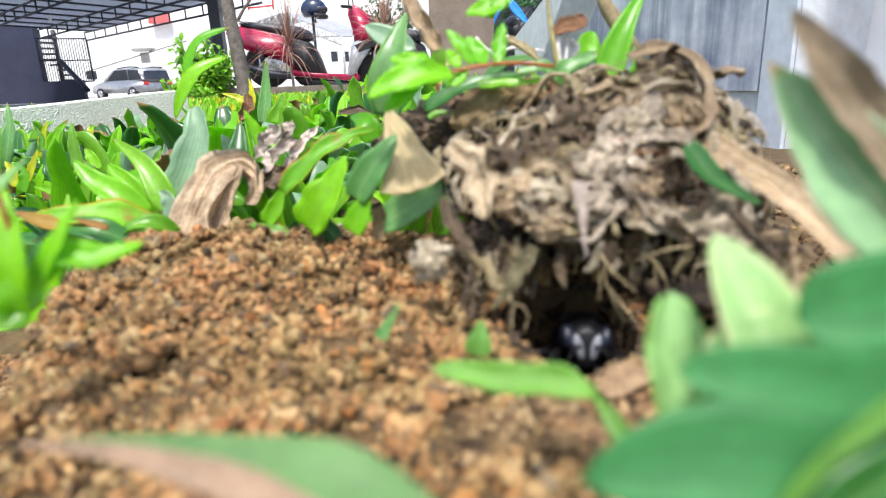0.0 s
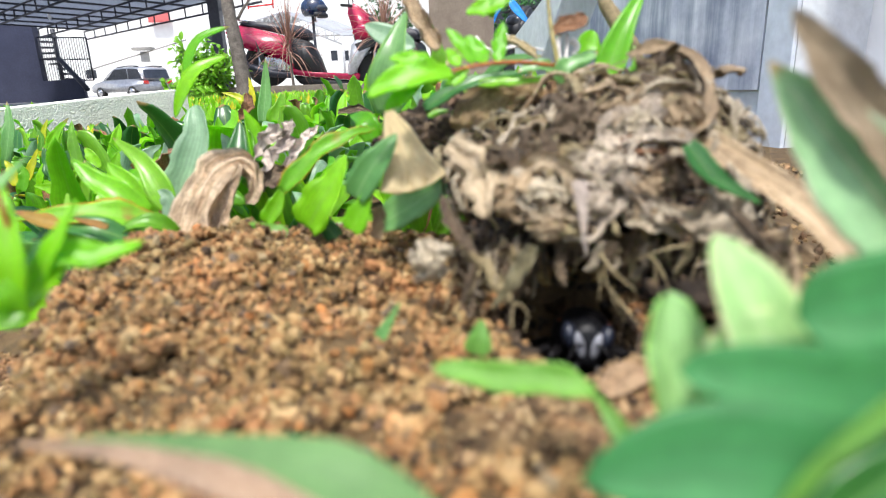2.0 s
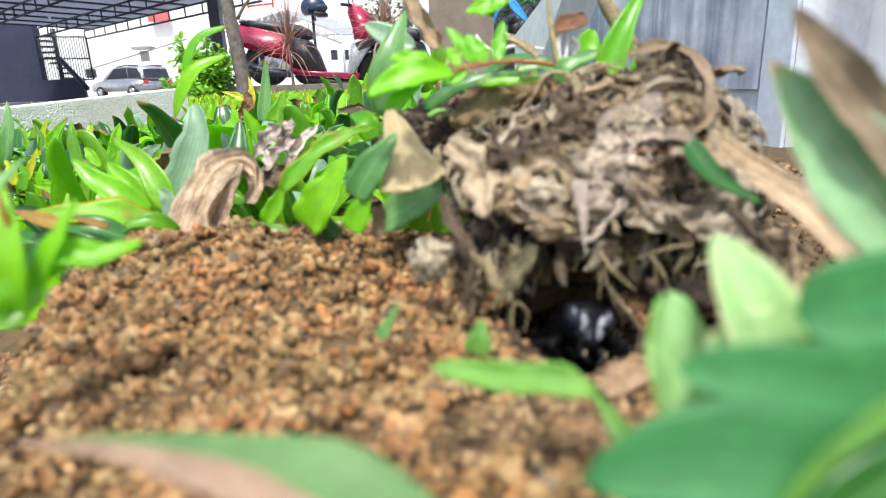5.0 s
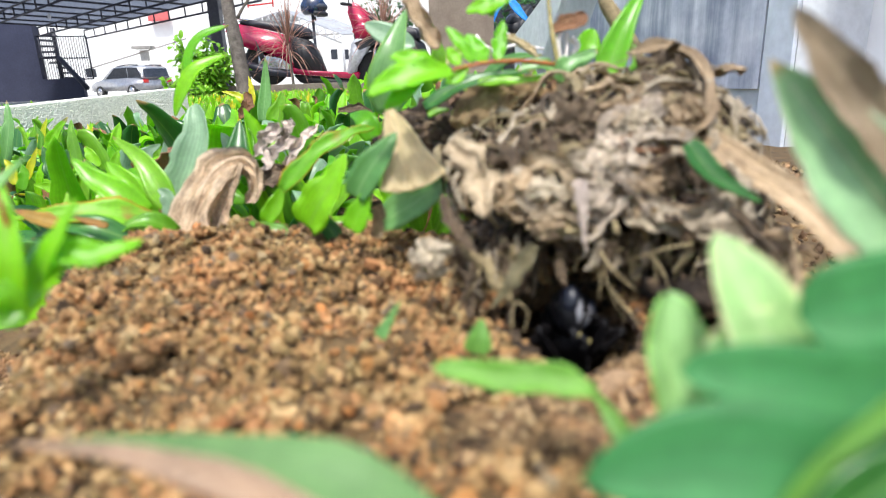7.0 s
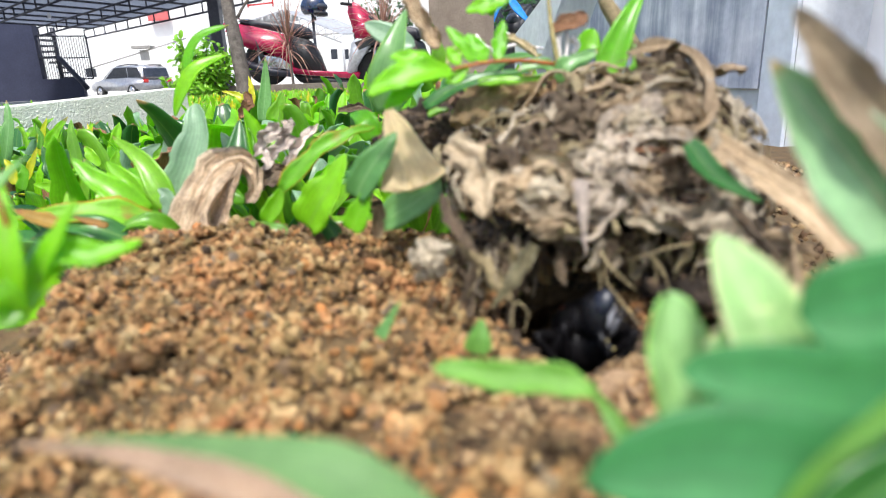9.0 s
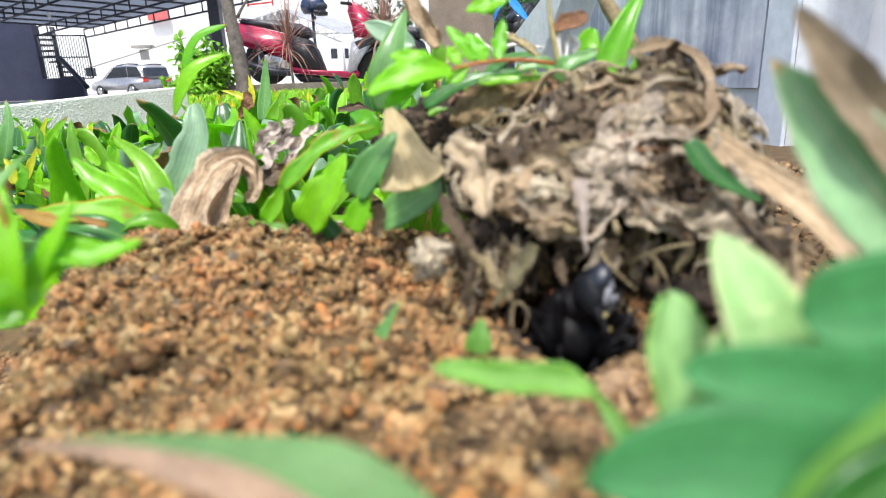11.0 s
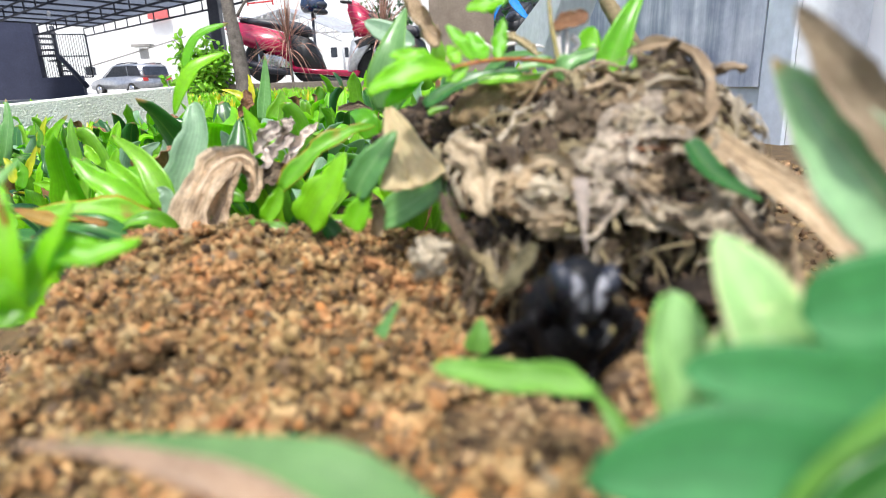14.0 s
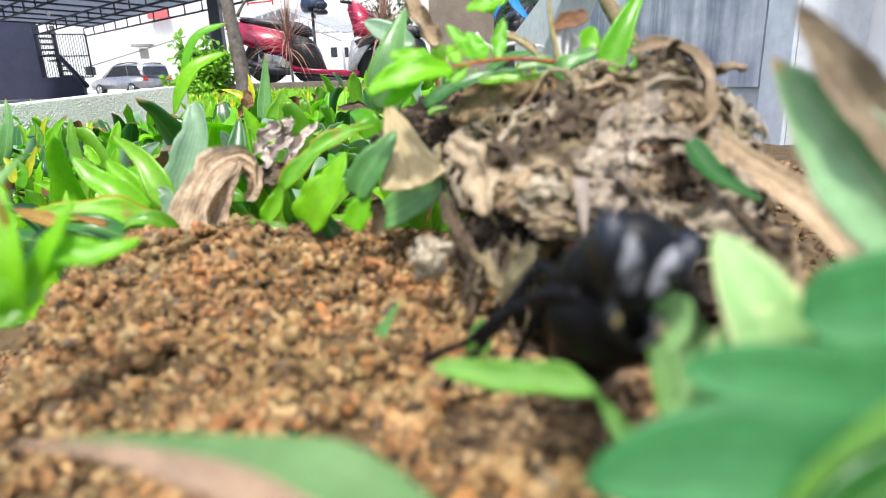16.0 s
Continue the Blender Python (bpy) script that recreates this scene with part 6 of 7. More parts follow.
def far_bed(name, mat, share, seed, label):
    rng = np.random.default_rng(seed)
    vs, fs, us, n = [], [], [], 0
    forms = []
    for k in range(8):
        h = rng.uniform(0.075, 0.10)
        bend = rng.uniform(0.01, 0.045)
        forms.append(blade_arrays([(0, 0, 0), (bend * 0.3, 0, h * 0.55), (bend, 0, h)], h * 0.34, face=(-0.7, 0, 0.7), shape="lance", curl=0.6, seg=5, across=2, thick=0.0006))
    for y in np.arange(-0.7, 6.85, 0.085):
        for x in np.arange(-1.75, 0.60, 0.085):
            if y < 1.0 and -0.82 * y - 0.12 < x < 0.14 + 0.3 * y and y > -0.12 or math.hypot(x, y) < 0.36 or x > 0.12 and -0.12 < y < 1.75:
                continue
            if 0.9 < y < 1.6 and abs(x + 0.86 - (y - 1.05) * 0.72) < 0.15 or x > 0.26 + 0.07 * max(0.0, 1.6 - y) and 0.5 < y < 1.75:
                continue
            for j in range(6):
                if rng.random() > share:
                    continue
                v, f, uv = forms[rng.integers(8)]
                a = rng.uniform(0, 6.28)
                s = rng.uniform(0.75, 1.2)
                c, d = math.cos(a) * s, math.sin(a) * s
                q = np.column_stack([v[:, 0] * c - v[:, 1] * d, v[:, 0] * d + v[:, 1] * c, v[:, 2] * s])
                tilt = np.array(Euler((rng.uniform(-0.5, 0.5), rng.uniform(-0.5, 0.5), 0)).to_matrix())
                gx, gy = x + rng.uniform(-0.04, 0.04), y + rng.uniform(-0.04, 0.04)
                vs.append(q @ tilt.T + (gx, gy, relief(gx, gy) - 0.003))
                us.append(uv)
                fs += [tuple(i + n for i in g) for g in f]
                n += len(v)
    tagged(mesh_ob(name, np.vstack(vs), fs, mat, np.vstack(us)), label, "plants", kind="stuff")


far_bed("far_bed_leaves", BRIGHT, 0.42, 21, "bright green strap leaves of the planted bed")
far_bed("far_dark_leaves", GREEN, 0.34, 22, "green strap leaves of the planted bed")
far_bed("far_yellow_leaves", YELLOW, 0.22, 23, "yellow leaves in the planted bed")

# ---- the yard beyond ----


KERBSTONE = plain("kerb_stone", (0.12, 0.095, 0.075), (0.24, 0.20, 0.165), 5, 0.9, bumps=0.5, fine=60)


def wall_between(name, a, b, low, thick, mat, label, category="wall"):
    """A wall from a to b, whose z are its top at either end, down to low."""
    a, b = Vector(a), Vector(b)
    n = Vector((b.y - a.y, a.x - b.x, 0)).normalized() * thick
    bm = slab(bmesh.new(), [(a.x, a.y, low), (b.x, b.y, low), tuple(b), tuple(a)], tuple(n))
    return tagged(part(name, bm, mat, smooth=False), label, category, kind="structure")


def plaster_wall():
    """The low wall of rough-cast plaster: a coarse grain stands out of its face."""
    a, b = Vector((-0.914, 1.052, 0.014)), Vector((-0.617, 1.479, 0.050))
    along = b - a
    out = Vector((along.y, -along.x, 0)).normalized()
    nx, nz = 900, 130
    verts, faces = [], []
    for j in range(nz + 1):
        for i in range(nx + 1):
            s, h = i / nx, j / nz
            top = a.z + along.z * s + 0.0025 * noise.noise((s * 60, 0, 0))
            p = Vector((a.x + along.x * s, a.y + along.y * s, -0.12 + (top + 0.12) * h))
            g = noise.noise(p * 380) + 0.8 * noise.noise(p * 700)
            verts.append(p + out * (0.0009 * g * (0.3 if h > 0.985 else 1)))
    for j in range(nz):
        for i in range(nx):
            q = j * (nx + 1) + i
            faces.append((q, q + 1, q + nx + 2, q + nx + 1))
    t = thing("wall_garden", "low garden wall of rough whitish plaster", "wall", kind="structure")
    ob = mesh_ob("plaster_face", verts, faces, PLASTER)
    ob.parent = t
    back = [(a.x, a.y, -0.12), (b.x, b.y, -0.12), (b.x, b.y, b.z + 0.001), (a.x, a.y, a.z + 0.001)]
    part("wall_core", slab(bmesh.new(), [tuple(Vector(p) - out * 0.004) for p in back], tuple(-out * 0.1)), PLASTER, t, smooth=False)


plaster_wall()


def tiled_wall():
    """A wall clad in large grey tiles with pale joints; its end is cut at a slope."""
    t = thing("wall_tiled", "wall clad in streaked grey stone tiles with pale joints", "wall", kind="structure")
    a, b = Vector((0.418, 0.703, -0.044)), Vector((0.223, 1.512, -0.123))
    d = (b - a)
    d.z = 0
    ln = d.length
    d.normalize()
    out = Vector((-d.y, d.x, 0))
    if out.y > 0:
        out = -out
    low = -0.10

    e1, e2 = Vector((0.222, 1.592, 0.154)), Vector((0.279, 1.423, 0.220))
    ln = (e1 - a).dot(d)

    def slope(h):
        """How far the wall reaches at height h under its raking end."""
        return ln if h < e1.z else ln + ((e2 - a).dot(d) - ln) * (h - e1.z) / (e2.z - e1.z)

    def at(s, h, o=0.0):
        return tuple(Vector((a.x, a.y, 0)) + d * s + Vector((0, 0, h)) + out * o)
    part("wall_core", slab(bmesh.new(), [at(0, low), at(ln, low), at(ln, e1.z), at(slope(0.9), 0.9), at(0, 0.9)], tuple(-out * 0.1)), CLADJOINT, t, smooth=False)
    part("corner_strip", bx(Vector(at(0.022, 0.4, 0.004)), (0.044, 0.006, 1.0), Matrix.Rotation(math.atan2(d.y, d.x), 4, "Z"), 0.001), CLADPALE, t, smooth=False)
    r1, r2, r3 = (0.399, 0.815, 0.023)[2], (0.399, 0.801, -0.009)[2], (0.397, 0.787, -0.057)[2]
    for lo, hi in ((r3, r2), (r1, r1 + 0.30), (r1 + 0.304, r1 + 0.60)):
        s = 0.049
        for w in (0.55, 0.30, 0.30, 0.30) if hi > r1 else (0.075, 0.30, 0.30):
            e = min(s + w, slope(lo) - 0.105)
            top = min(s + w, slope(hi) - 0.105)
            if top - s < 0.03:
                break
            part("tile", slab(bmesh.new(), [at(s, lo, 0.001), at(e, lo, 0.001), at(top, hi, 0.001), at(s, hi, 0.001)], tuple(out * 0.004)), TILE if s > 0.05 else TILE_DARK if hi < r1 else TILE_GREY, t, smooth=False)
            s += w + 0.004
    part("end_cap", slab(bmesh.new(), [at(ln + 0.004, low, 0.004), at(ln - 0.10, low, 0.004), at(slope(0.9) - 0.10, 0.9, 0.004), at(slope(0.9) + 0.004, 0.9, 0.004)], tuple(-out * 0.11)), ENDSTONE, t, "brownish raking end strip", smooth=False)


ENDSTONE = plain("beige_stone", (0.40, 0.31, 0.23), (0.62, 0.50, 0.38), 14, 0.8, bumps=0.3, fine=60)
CLADJOINT = plain("cladding_joint", (0.56, 0.58, 0.61), (0.68, 0.70, 0.72), 12, 0.9, fine=60, mottle=0.4)
CLADPALE = plain("cladding_pale", (0.54, 0.58, 0.66), (0.70, 0.74, 0.79), 7, 0.7, fine=60, mottle=0.4)
tiled_wall()
CHALK = plain("chalk_white", (0.88, 0.89, 0.90), (0.94, 0.94, 0.95), 3, 0.7, bumps=0.1, fine=30, mottle=0.12)
wall_between("wall_white", (0.683, 0.597, 0.241), (0.433, 0.809, 0.326), -0.2, 0.1, CHALK, "plain whitish rendered wall")
part("pavement", slab(bmesh.new(), [(-3.1, 7.0, 0.07), (60, 7.0, 0.07), (60, 100, 0.07), (-45, 100, 0.07)], (0, 0, -0.5)), PAVING, smooth=False)
tagged(bpy.data.objects["pavement"], "pale concrete parking pavement", "pavement", kind="structure")
part("kerb", bx((3.45, 6.93, -0.16), (13.1, 0.14, 0.47), None, 0.01), KERBSTONE, smooth=False)
tagged(bpy.data.objects["kerb"], "weathered brown-grey concrete kerb of the bed", "kerb", kind="structure")


def yard_building():
    t = thing("building", "sunlit white rendered building across the yard", "building")
    c = Vector((-12.979, 39.016, 5.503))
    part("wall", bx((c.x, c.y + 0.2, 4.0), (90, 0.4, 8.0)), WHITE, t, smooth=False)
    for nm, p, s, m in (("awning", (-18.026, 37.787, 2.668), (1.15, 0.7, 0.16), CONCRETE), ("window", (-18.065, 37.916, 2.211), (0.5, 0.16, 0.62), PAVING),
                        ("window", (-21.374, 37.543, 1.274), (0.6, 0.10, 0.5), GLASSY), ("window", (-6.298, 37.716, 1.879), (0.4, 0.10, 0.6), GLASSY),
                        ("window", (-5.598, 37.710, 1.855), (0.4, 0.10, 0.6), GLASSY), ("window", (-14.026, 38.061, 3.080), (0.45, 0.10, 0.5), GLASSY)):
        part(nm, bx(p, s, None, 0.01), m, t, smooth=False)
    for y0, y1 in ((128, 108), (64, 40)):
        part("ledge", tube(bmesh.new(), [(-21.757, 37.543, 1.454), (-15.403, 38.021, 3.123)] if y0 == 128 else [(-11.560, 38.004, 3.061), (-4.566, 38.013, 3.095)], 0.04, 6), CONCRETE, t)


yard_building()
SIGNRED = plain("faded_red", (0.62, 0.12, 0.12), (0.72, 0.17, 0.16), 3, 0.6, bumps=0.0)
sign = part("sign_board", bx((-17.194, 38.658, 4.617), (1.26, 0.14, 0.72), None, 0.01), SIGNRED)
tagged(sign, "plain faded red sign board on the white building", "sign")
wall_between("wall_navy", (-26.679, 23.483, 3.940), (-15.057, 23.139, 2.740), -0.3, -0.3, NAVY, "dark navy painted wall under the carport")
wall_between("wall_low", (-15.460, 22.944, 0.609), (-13.464, 22.955, 0.645), -0.3, -0.2, NAVY, "low dark wall under a barred screen")


def carport():
    t = thing("carport", "open carport with sheet roof on dark steel trusses", "carport")
    f1, n1 = Vector((-13.358, 23.527, 2.279)), Vector((-5.381, 16.240, 2.262))
    f1.z = n1.z = 2.36
    d = (n1 - f1)
    ln = d.length
    d.normalize()
    v = Vector((-0.67, -0.74, 0)).normalized()
    up = Vector((0, 0, 1))
    nx = 240
    verts = []
    for i in range(nx + 1):
        s = ln * 1.15 * i / nx
        z = 0.018 * math.cos(i * math.pi / 2)
        for e in (-0.25, 13.0):
            verts.append(f1 + d * s + v * e + up * (0.10 + z + 0.028 * e))
    faces = [(2 * i, 2 * i + 1, 2 * i + 3, 2 * i + 2) for i in range(nx)]
    mesh_ob("roof_sheet", verts, faces, CLEARSHEET, smooth=False).parent = t
    for e in (0.0, 1.5, 3.4, 5.4, 7.4, 9.4, 11.4):
        lift = up * (0.028 * e)
        a, b = f1 + v * e + lift, f1 + d * ln * 1.15 + v * e + lift
        part("truss_chord", tube(bmesh.new(), [a, b], 0.028, 6, 1), STEEL, t)
        part("truss_chord", tube(bmesh.new(), [a - up * 0.28, b - up * 0.28], 0.028, 6, 1), STEEL, t)
        k = 0.0
        while k < ln * 1.15:
            q = a + d * k
            part("truss_post", tube(bmesh.new(), [q, q - up * 0.28], 0.022, 6, 1), STEEL, t)
            k += 1.05
    for k in range(9):
        q = f1 + d * (0.2 + 1.35 * k) + up * 0.06
        part("purlin", tube(bmesh.new(), [q - v * 0.2, q + v * 13 + up * 0.36], 0.03, 6, 1), STEEL, t)
    p = Vector((-5.644, 16.016, 1.480))
    part("post", bx((p.x, p.y, 1.09), (0.28, 0.28, 2.52), None, 0.01), STEEL, t, smooth=False)
    q = Vector((-11.336, 18.327, 2.285))
    part("bulb", ball(bmesh.new(), q, (0.05, 0.05, 0.09), None, 2), WHITE, t, "white lamp bulb that is off")


CLEARSHEET = leaf_mat("translucent_sheet", (0.22, 0.245, 0.30), (0.28, 0.305, 0.36), (0.4, 0.45, 0.6), 0.5, 0.3, rib=(0.45, 0.48, 0.52), veins=2)
carport()


def barred_screen():
    t = thing("barred_screen", "dark steel bar screen beside the carport", "screen")
    a, b = Vector((-15.203, 23.297, 2.201)), Vector((-13.199, 23.278, 2.134))
    lowz = (-15.048, 22.836, 0.595)[2]
    for k in range(22):
        p = a.lerp(b, k / 21)
        part("bar", tube(bmesh.new(), [(p.x, p.y, lowz), (p.x, p.y, p.z)], 0.014 if k % 21 else 0.035, 5, 1), STEEL, t)
    for h in (0.0, 0.5, 1.0):
        p, q = a.copy(), b.copy()
        p.z = lowz + (a.z - lowz) * h
        q.z = lowz + (b.z - lowz) * h
        part("rail", tube(bmesh.new(), [p, q], 0.025, 5, 1), STEEL, t)
    s = thing("spiral_stair", "dark spiral stair behind the bar screen", "stair")
    c = Vector((-15.237, 24.521, 1.391))
    part("pole", tube(bmesh.new(), [(c.x + 0.08, c.y, -0.17), (c.x + 0.08, c.y, 2.6)], 0.09, 8, 1), STEEL, s)
    for k in range(11):
        an = k * 0.5
        m = Matrix.Translation((c.x + 0.08, c.y, 0.3 + 0.2 * k)) @ Matrix.Rotation(an, 4, "Z")
        part("tread", bx(m @ Vector((0.33, 0, 0)), (0.62, 0.26, 0.07), Matrix.Rotation(an, 4, "Z"), 0.005), STEEL, s, smooth=False)
    part("handrail", tube(bmesh.new(), [(-14.119, 22.858, 1.397), (-13.504, 22.498, 0.865), (-12.819, 22.110, 0.240)], 0.09, 6), STEEL, s)


barred_screen()


def parked_car(at):
    t = thing("car", "silver-grey parked car seen above the garden wall", "car", at=at)
    b = bmesh.new()
    side = [(-2.15, 0.35), (-2.2, 0.75), (-2.05, 0.98), (-1.2, 1.06), (1.0, 1.02), (1.9, 0.88), (2.15, 0.7), (2.15, 0.35)]
    slab(b, [(x, -0.85, z) for x, z in side], (0, 1.7, 0))
    bmesh.ops.bevel(b, geom=list(b.edges), offset=0.07, segments=2, affect="EDGES")
    part("body", b, CARPAINT, t)
    b = bmesh.new()
    cab = [(-2.12, 0.98), (-1.95, 1.58), (-1.6, 1.72), (0.0, 1.72), (0.45, 1.60), (1.3, 0.98)]
    slab(b, [(x, -0.72, z) for x, z in cab], (0, 1.44, 0))
    bmesh.ops.bevel(b, geom=list(b.edges), offset=0.06, segments=2, affect="EDGES")
    part("cabin", b, CARPAINT, t)
    for pts in ([(-2.0, 1.06), (-1.84, 1.58), (-1.0, 1.64), (-1.0, 1.06)], [(-0.92, 1.06), (-0.92, 1.64), (0.05, 1.63), (0.92, 1.06)]):
        for y, th in ((-0.738, 0.02), (0.718, 0.02)):
            part("side_window", slab(bmesh.new(), [(x, y, z) for x, z in pts], (0, th, 0)), GLASSY, t, smooth=False)
    part("windscreen", slab(bmesh.new(), [(0.56, -0.62, 1.54), (0.56, 0.62, 1.54), (1.26, 0.66, 1.03), (1.26, -0.66, 1.03)], (0.02, 0, 0.02)), GLASSY, t, smooth=False)
    part("rear_window", slab(bmesh.new(), [(-2.14, -0.62, 1.06), (-2.14, 0.62, 1.06), (-2.0, 0.6, 1.54), (-2.0, -0.6, 1.54)], (-0.02, 0, 0.01)), GLASSY, t, smooth=False)
    for y in (-0.6, 0.6):
        part("roof_rail", tube(bmesh.new(), [(-1.7, y, 1.74), (-0.9, y, 1.79), (0.0, y, 1.74)], 0.035, 6), BLACKP, t)
    for x in (-1.35, 1.35):
        for y in (-0.78, 0.78):
            w = part("wheel", lathe(bmesh.new(), [(0.2, -0.1), (0.32, -0.1), (0.34, -0.06), (0.34, 0.06), (0.32, 0.1), (0.2, 0.1)],
                                    Matrix.Translation((x, y, 0.34)) @ Matrix.Rotation(radians(90), 4, "X")), RUBBER, t)
            part("rim", lathe(bmesh.new(), [(0.03, -0.105), (0.21, -0.105), (0.21, 0.105), (0.03, 0.105)], Matrix.Translation((x, y, 0.34)) @ Matrix.Rotation(radians(90), 4, "X"), 16), CHROME, w)
    for y in (-0.6, 0.6):
        part("headlight", bx((2.12, y, 0.72), (0.08, 0.34, 0.14), None, 0.02), SILVER, t)
        part("tail_light", bx((-2.14, y, 0.85), (0.08, 0.26, 0.2), None, 0.02), REDLENS, t)


parked_car(pose(-14.919, 29.504, -0.16, 0, 0, 149) @ Matrix.Diagonal((0.97, 1.0, 0.81, 1)))


def scooter(paint, shield, label, at, lens=REDLENS, name="motor_scooter"):
    """A step-through scooter: x forward, wheels at 0 and 1.28."""
    t = thing(name, label, "motorcycle", at=at)
    turn = Matrix.Rotation(radians(90), 4, "X")
    for nm, x in (("rear_wheel", 0.0), ("front_wheel", 1.27)):
        w = part(nm, lathe(bmesh.new(), [(0.205, -0.035), (0.245, -0.05), (0.272, -0.025), (0.278, 0), (0.272, 0.025), (0.245, 0.05), (0.205, 0.035)],
                           Matrix.Translation((x, 0, 0.278)) @ turn, 40), RUBBER, t)
        part("rim", lathe(bmesh.new(), [(0.192, -0.032), (0.214, -0.036), (0.214, 0.036), (0.192, 0.032), (0.192, -0.032)], Matrix.Translation((x, 0, 0.278)) @ turn, 40), CHROME, w)
        b = bmesh.new()
        for k in range(10):
            a = k * math.pi / 5
            tube(b, [(x, 0, 0.278), (x + 0.2 * math.cos(a), 0, 0.278 + 0.2 * math.sin(a))], 0.009, 5, 1)
        lathe(b, [(0.02, -0.05), (0.05, -0.05), (0.05, 0.05), (0.02, 0.05)], Matrix.Translation((x, 0, 0.278)) @ turn, 14)
        part("spokes", b, BLACKP, w)
    b = bmesh.new()
    slab(b, [(x, -0.15, z) for x, z in ((-0.50, 0.56), (-0.42, 0.70), (-0.15, 0.68), (0.25, 0.62), (0.50, 0.55), (0.52, 0.28), (0.30, 0.24), (0.22, 0.38), (0.05, 0.42), (-0.15, 0.40), (-0.32, 0.46))], (0, 0.30, 0))
    bmesh.ops.bevel(b, geom=list(b.edges), offset=0.035, segments=3, affect="EDGES")
    part("rear_body", b, paint, t)
    b = bmesh.new()
    slab(b, [(x, -0.155, z) for x, z in ((0.30, 0.62), (0.52, 0.58), (0.60, 0.40), (0.66, 0.22), (0.40, 0.22), (0.30, 0.34))], (0, 0.31, 0))
    bmesh.ops.bevel(b, geom=list(b.edges), offset=0.02, segments=2, affect="EDGES")
    part("seat_panel", b, BLACKP, t)
    b = bmesh.new()
    slab(b, [(x, -0.135, z) for x, z in ((-0.34, 0.69), (-0.30, 0.76), (-0.05, 0.75), (0.20, 0.77), (0.46, 0.75), (0.54, 0.66), (0.50, 0.58), (0.2, 0.64), (-0.1, 0.68))], (0, 0.27, 0))
    bmesh.ops.bevel(b, geom=list(b.edges), offset=0.03, segments=3, affect="EDGES")
    part("seat", b, SEATM, t)
    part("tail_light", ball(bmesh.new(), (-0.46, 0, 0.66), (0.08, 0.13, 0.045), None, 2), lens, t)
    part("grab_rail", tube(bmesh.new(), [(-0.2, -0.14, 0.74), (-0.45, -0.12, 0.78), (-0.52, 0, 0.78), (-0.45, 0.12, 0.78), (-0.2, 0.14, 0.74)], 0.014, 8), CHROME, t)
    b = bmesh.new()
    slab(b, [(x, -0.16, z) for x, z in ((0.30, 0.25), (0.55, 0.23), (0.92, 0.24), (1.04, 0.27), (1.02, 0.18), (0.35, 0.17))], (0, 0.32, 0))
    bmesh.ops.bevel(b, geom=list(b.edges), offset=0.014, segments=2, affect="EDGES")
    part("footboard", b, paint, t)
    b = bmesh.new()
    slab(b, [(x, -0.14, z) for x, z in ((0.34, 0.168), (1.02, 0.178), (0.98, 0.07), (0.45, 0.06))], (0, 0.28, 0))
    bmesh.ops.bevel(b, geom=list(b.edges), offset=0.02, segments=2, affect="EDGES")
    part("belly", b, BLACKP, t)
    b = bmesh.new()
    slab(b, [(x, -0.17, z) for x, z in ((0.88, 0.22), (0.92, 0.62), (1.04, 0.68), (1.16, 0.60), (1.03, 0.40), (0.96, 0.22))], (0, 0.34, 0))
    bmesh.ops.bevel(b, geom=list(b.edges), offset=0.02, segments=2, affect="EDGES")
    part("leg_shield", b, shield, t)
    b = bmesh.new()
    slab(b, [(x, -0.175, z) for x, z in ((0.96, 0.60), (1.16, 0.70), (1.28, 0.66), (1.18, 0.60), (1.02, 0.52))], (0, 0.35, 0))
    part("shield_stripe", b, BLACKP, t, smooth=False)
    b = bmesh.new()
    slab(b, [(x, -0.15, z) for x, z in ((0.98, 0.62), (0.84, 0.98), (0.88, 1.08), (1.02, 1.03), (1.22, 0.86), (1.26, 0.68), (1.10, 0.60))], (0, 0.30, 0))
    bmesh.ops.bevel(b, geom=list(b.edges), offset=0.035, segments=3, affect="EDGES")
    part("front_cover", b, paint, t)
    part("headlight", ball(bmesh.new(), (1.14, 0, 0.90), (0.10, 0.13, 0.07), Matrix.Rotation(0.6, 4, "Y"), 3), GLASSY, t)
    for s in (-1, 1):
        part("turn_signal", ball(bmesh.new(), (1.06, s * 0.15, 0.76), (0.11, 0.025, 0.085), None, 2), lens, t)
        part("mirror", ball(bmesh.new(), (0.84, s * 0.30, 1.24), (0.02, 0.075, 0.05), None, 2), BLACKP, t)
        part("mirror_stalk", tube(bmesh.new(), [(0.88, s * 0.2, 1.03), (0.86, s * 0.27, 1.14), (0.84, s * 0.30, 1.2)], 0.008, 6), BLACKP, t)
        part("grip", tube(bmesh.new(), [(0.90, s * 0.16, 1.03), (0.82, s * 0.34, 1.01)], 0.018, 8, 2), RUBBER, t)
        part("fork", tube(bmesh.new(), [(1.18, s * 0.07, 0.62), (1.27, s * 0.07, 0.278)], 0.022, 8, 2), CHROME, t)
    b = bmesh.new()
    slab(b, [(1.27 + r * math.cos(a), -0.06, 0.278 + r * math.sin(a)) for r, a in [(0.30, radians(q)) for q in range(30, 171, 14)] + [(0.335, radians(q)) for q in range(170, 29, -14)]], (0, 0.12, 0))
    part("front_fender", b, BLACKP, t)
    part("exhaust", tube(bmesh.new(), [(0.35, -0.17, 0.16), (0.0, -0.19, 0.18), (-0.40, -0.2, 0.28)], [0.03, 0.055, 0.06], 12), STEEL, t)
    part("engine", bx((0.12, 0.0, 0.28), (0.42, 0.24, 0.2), None, 0.04), CHROME, t)
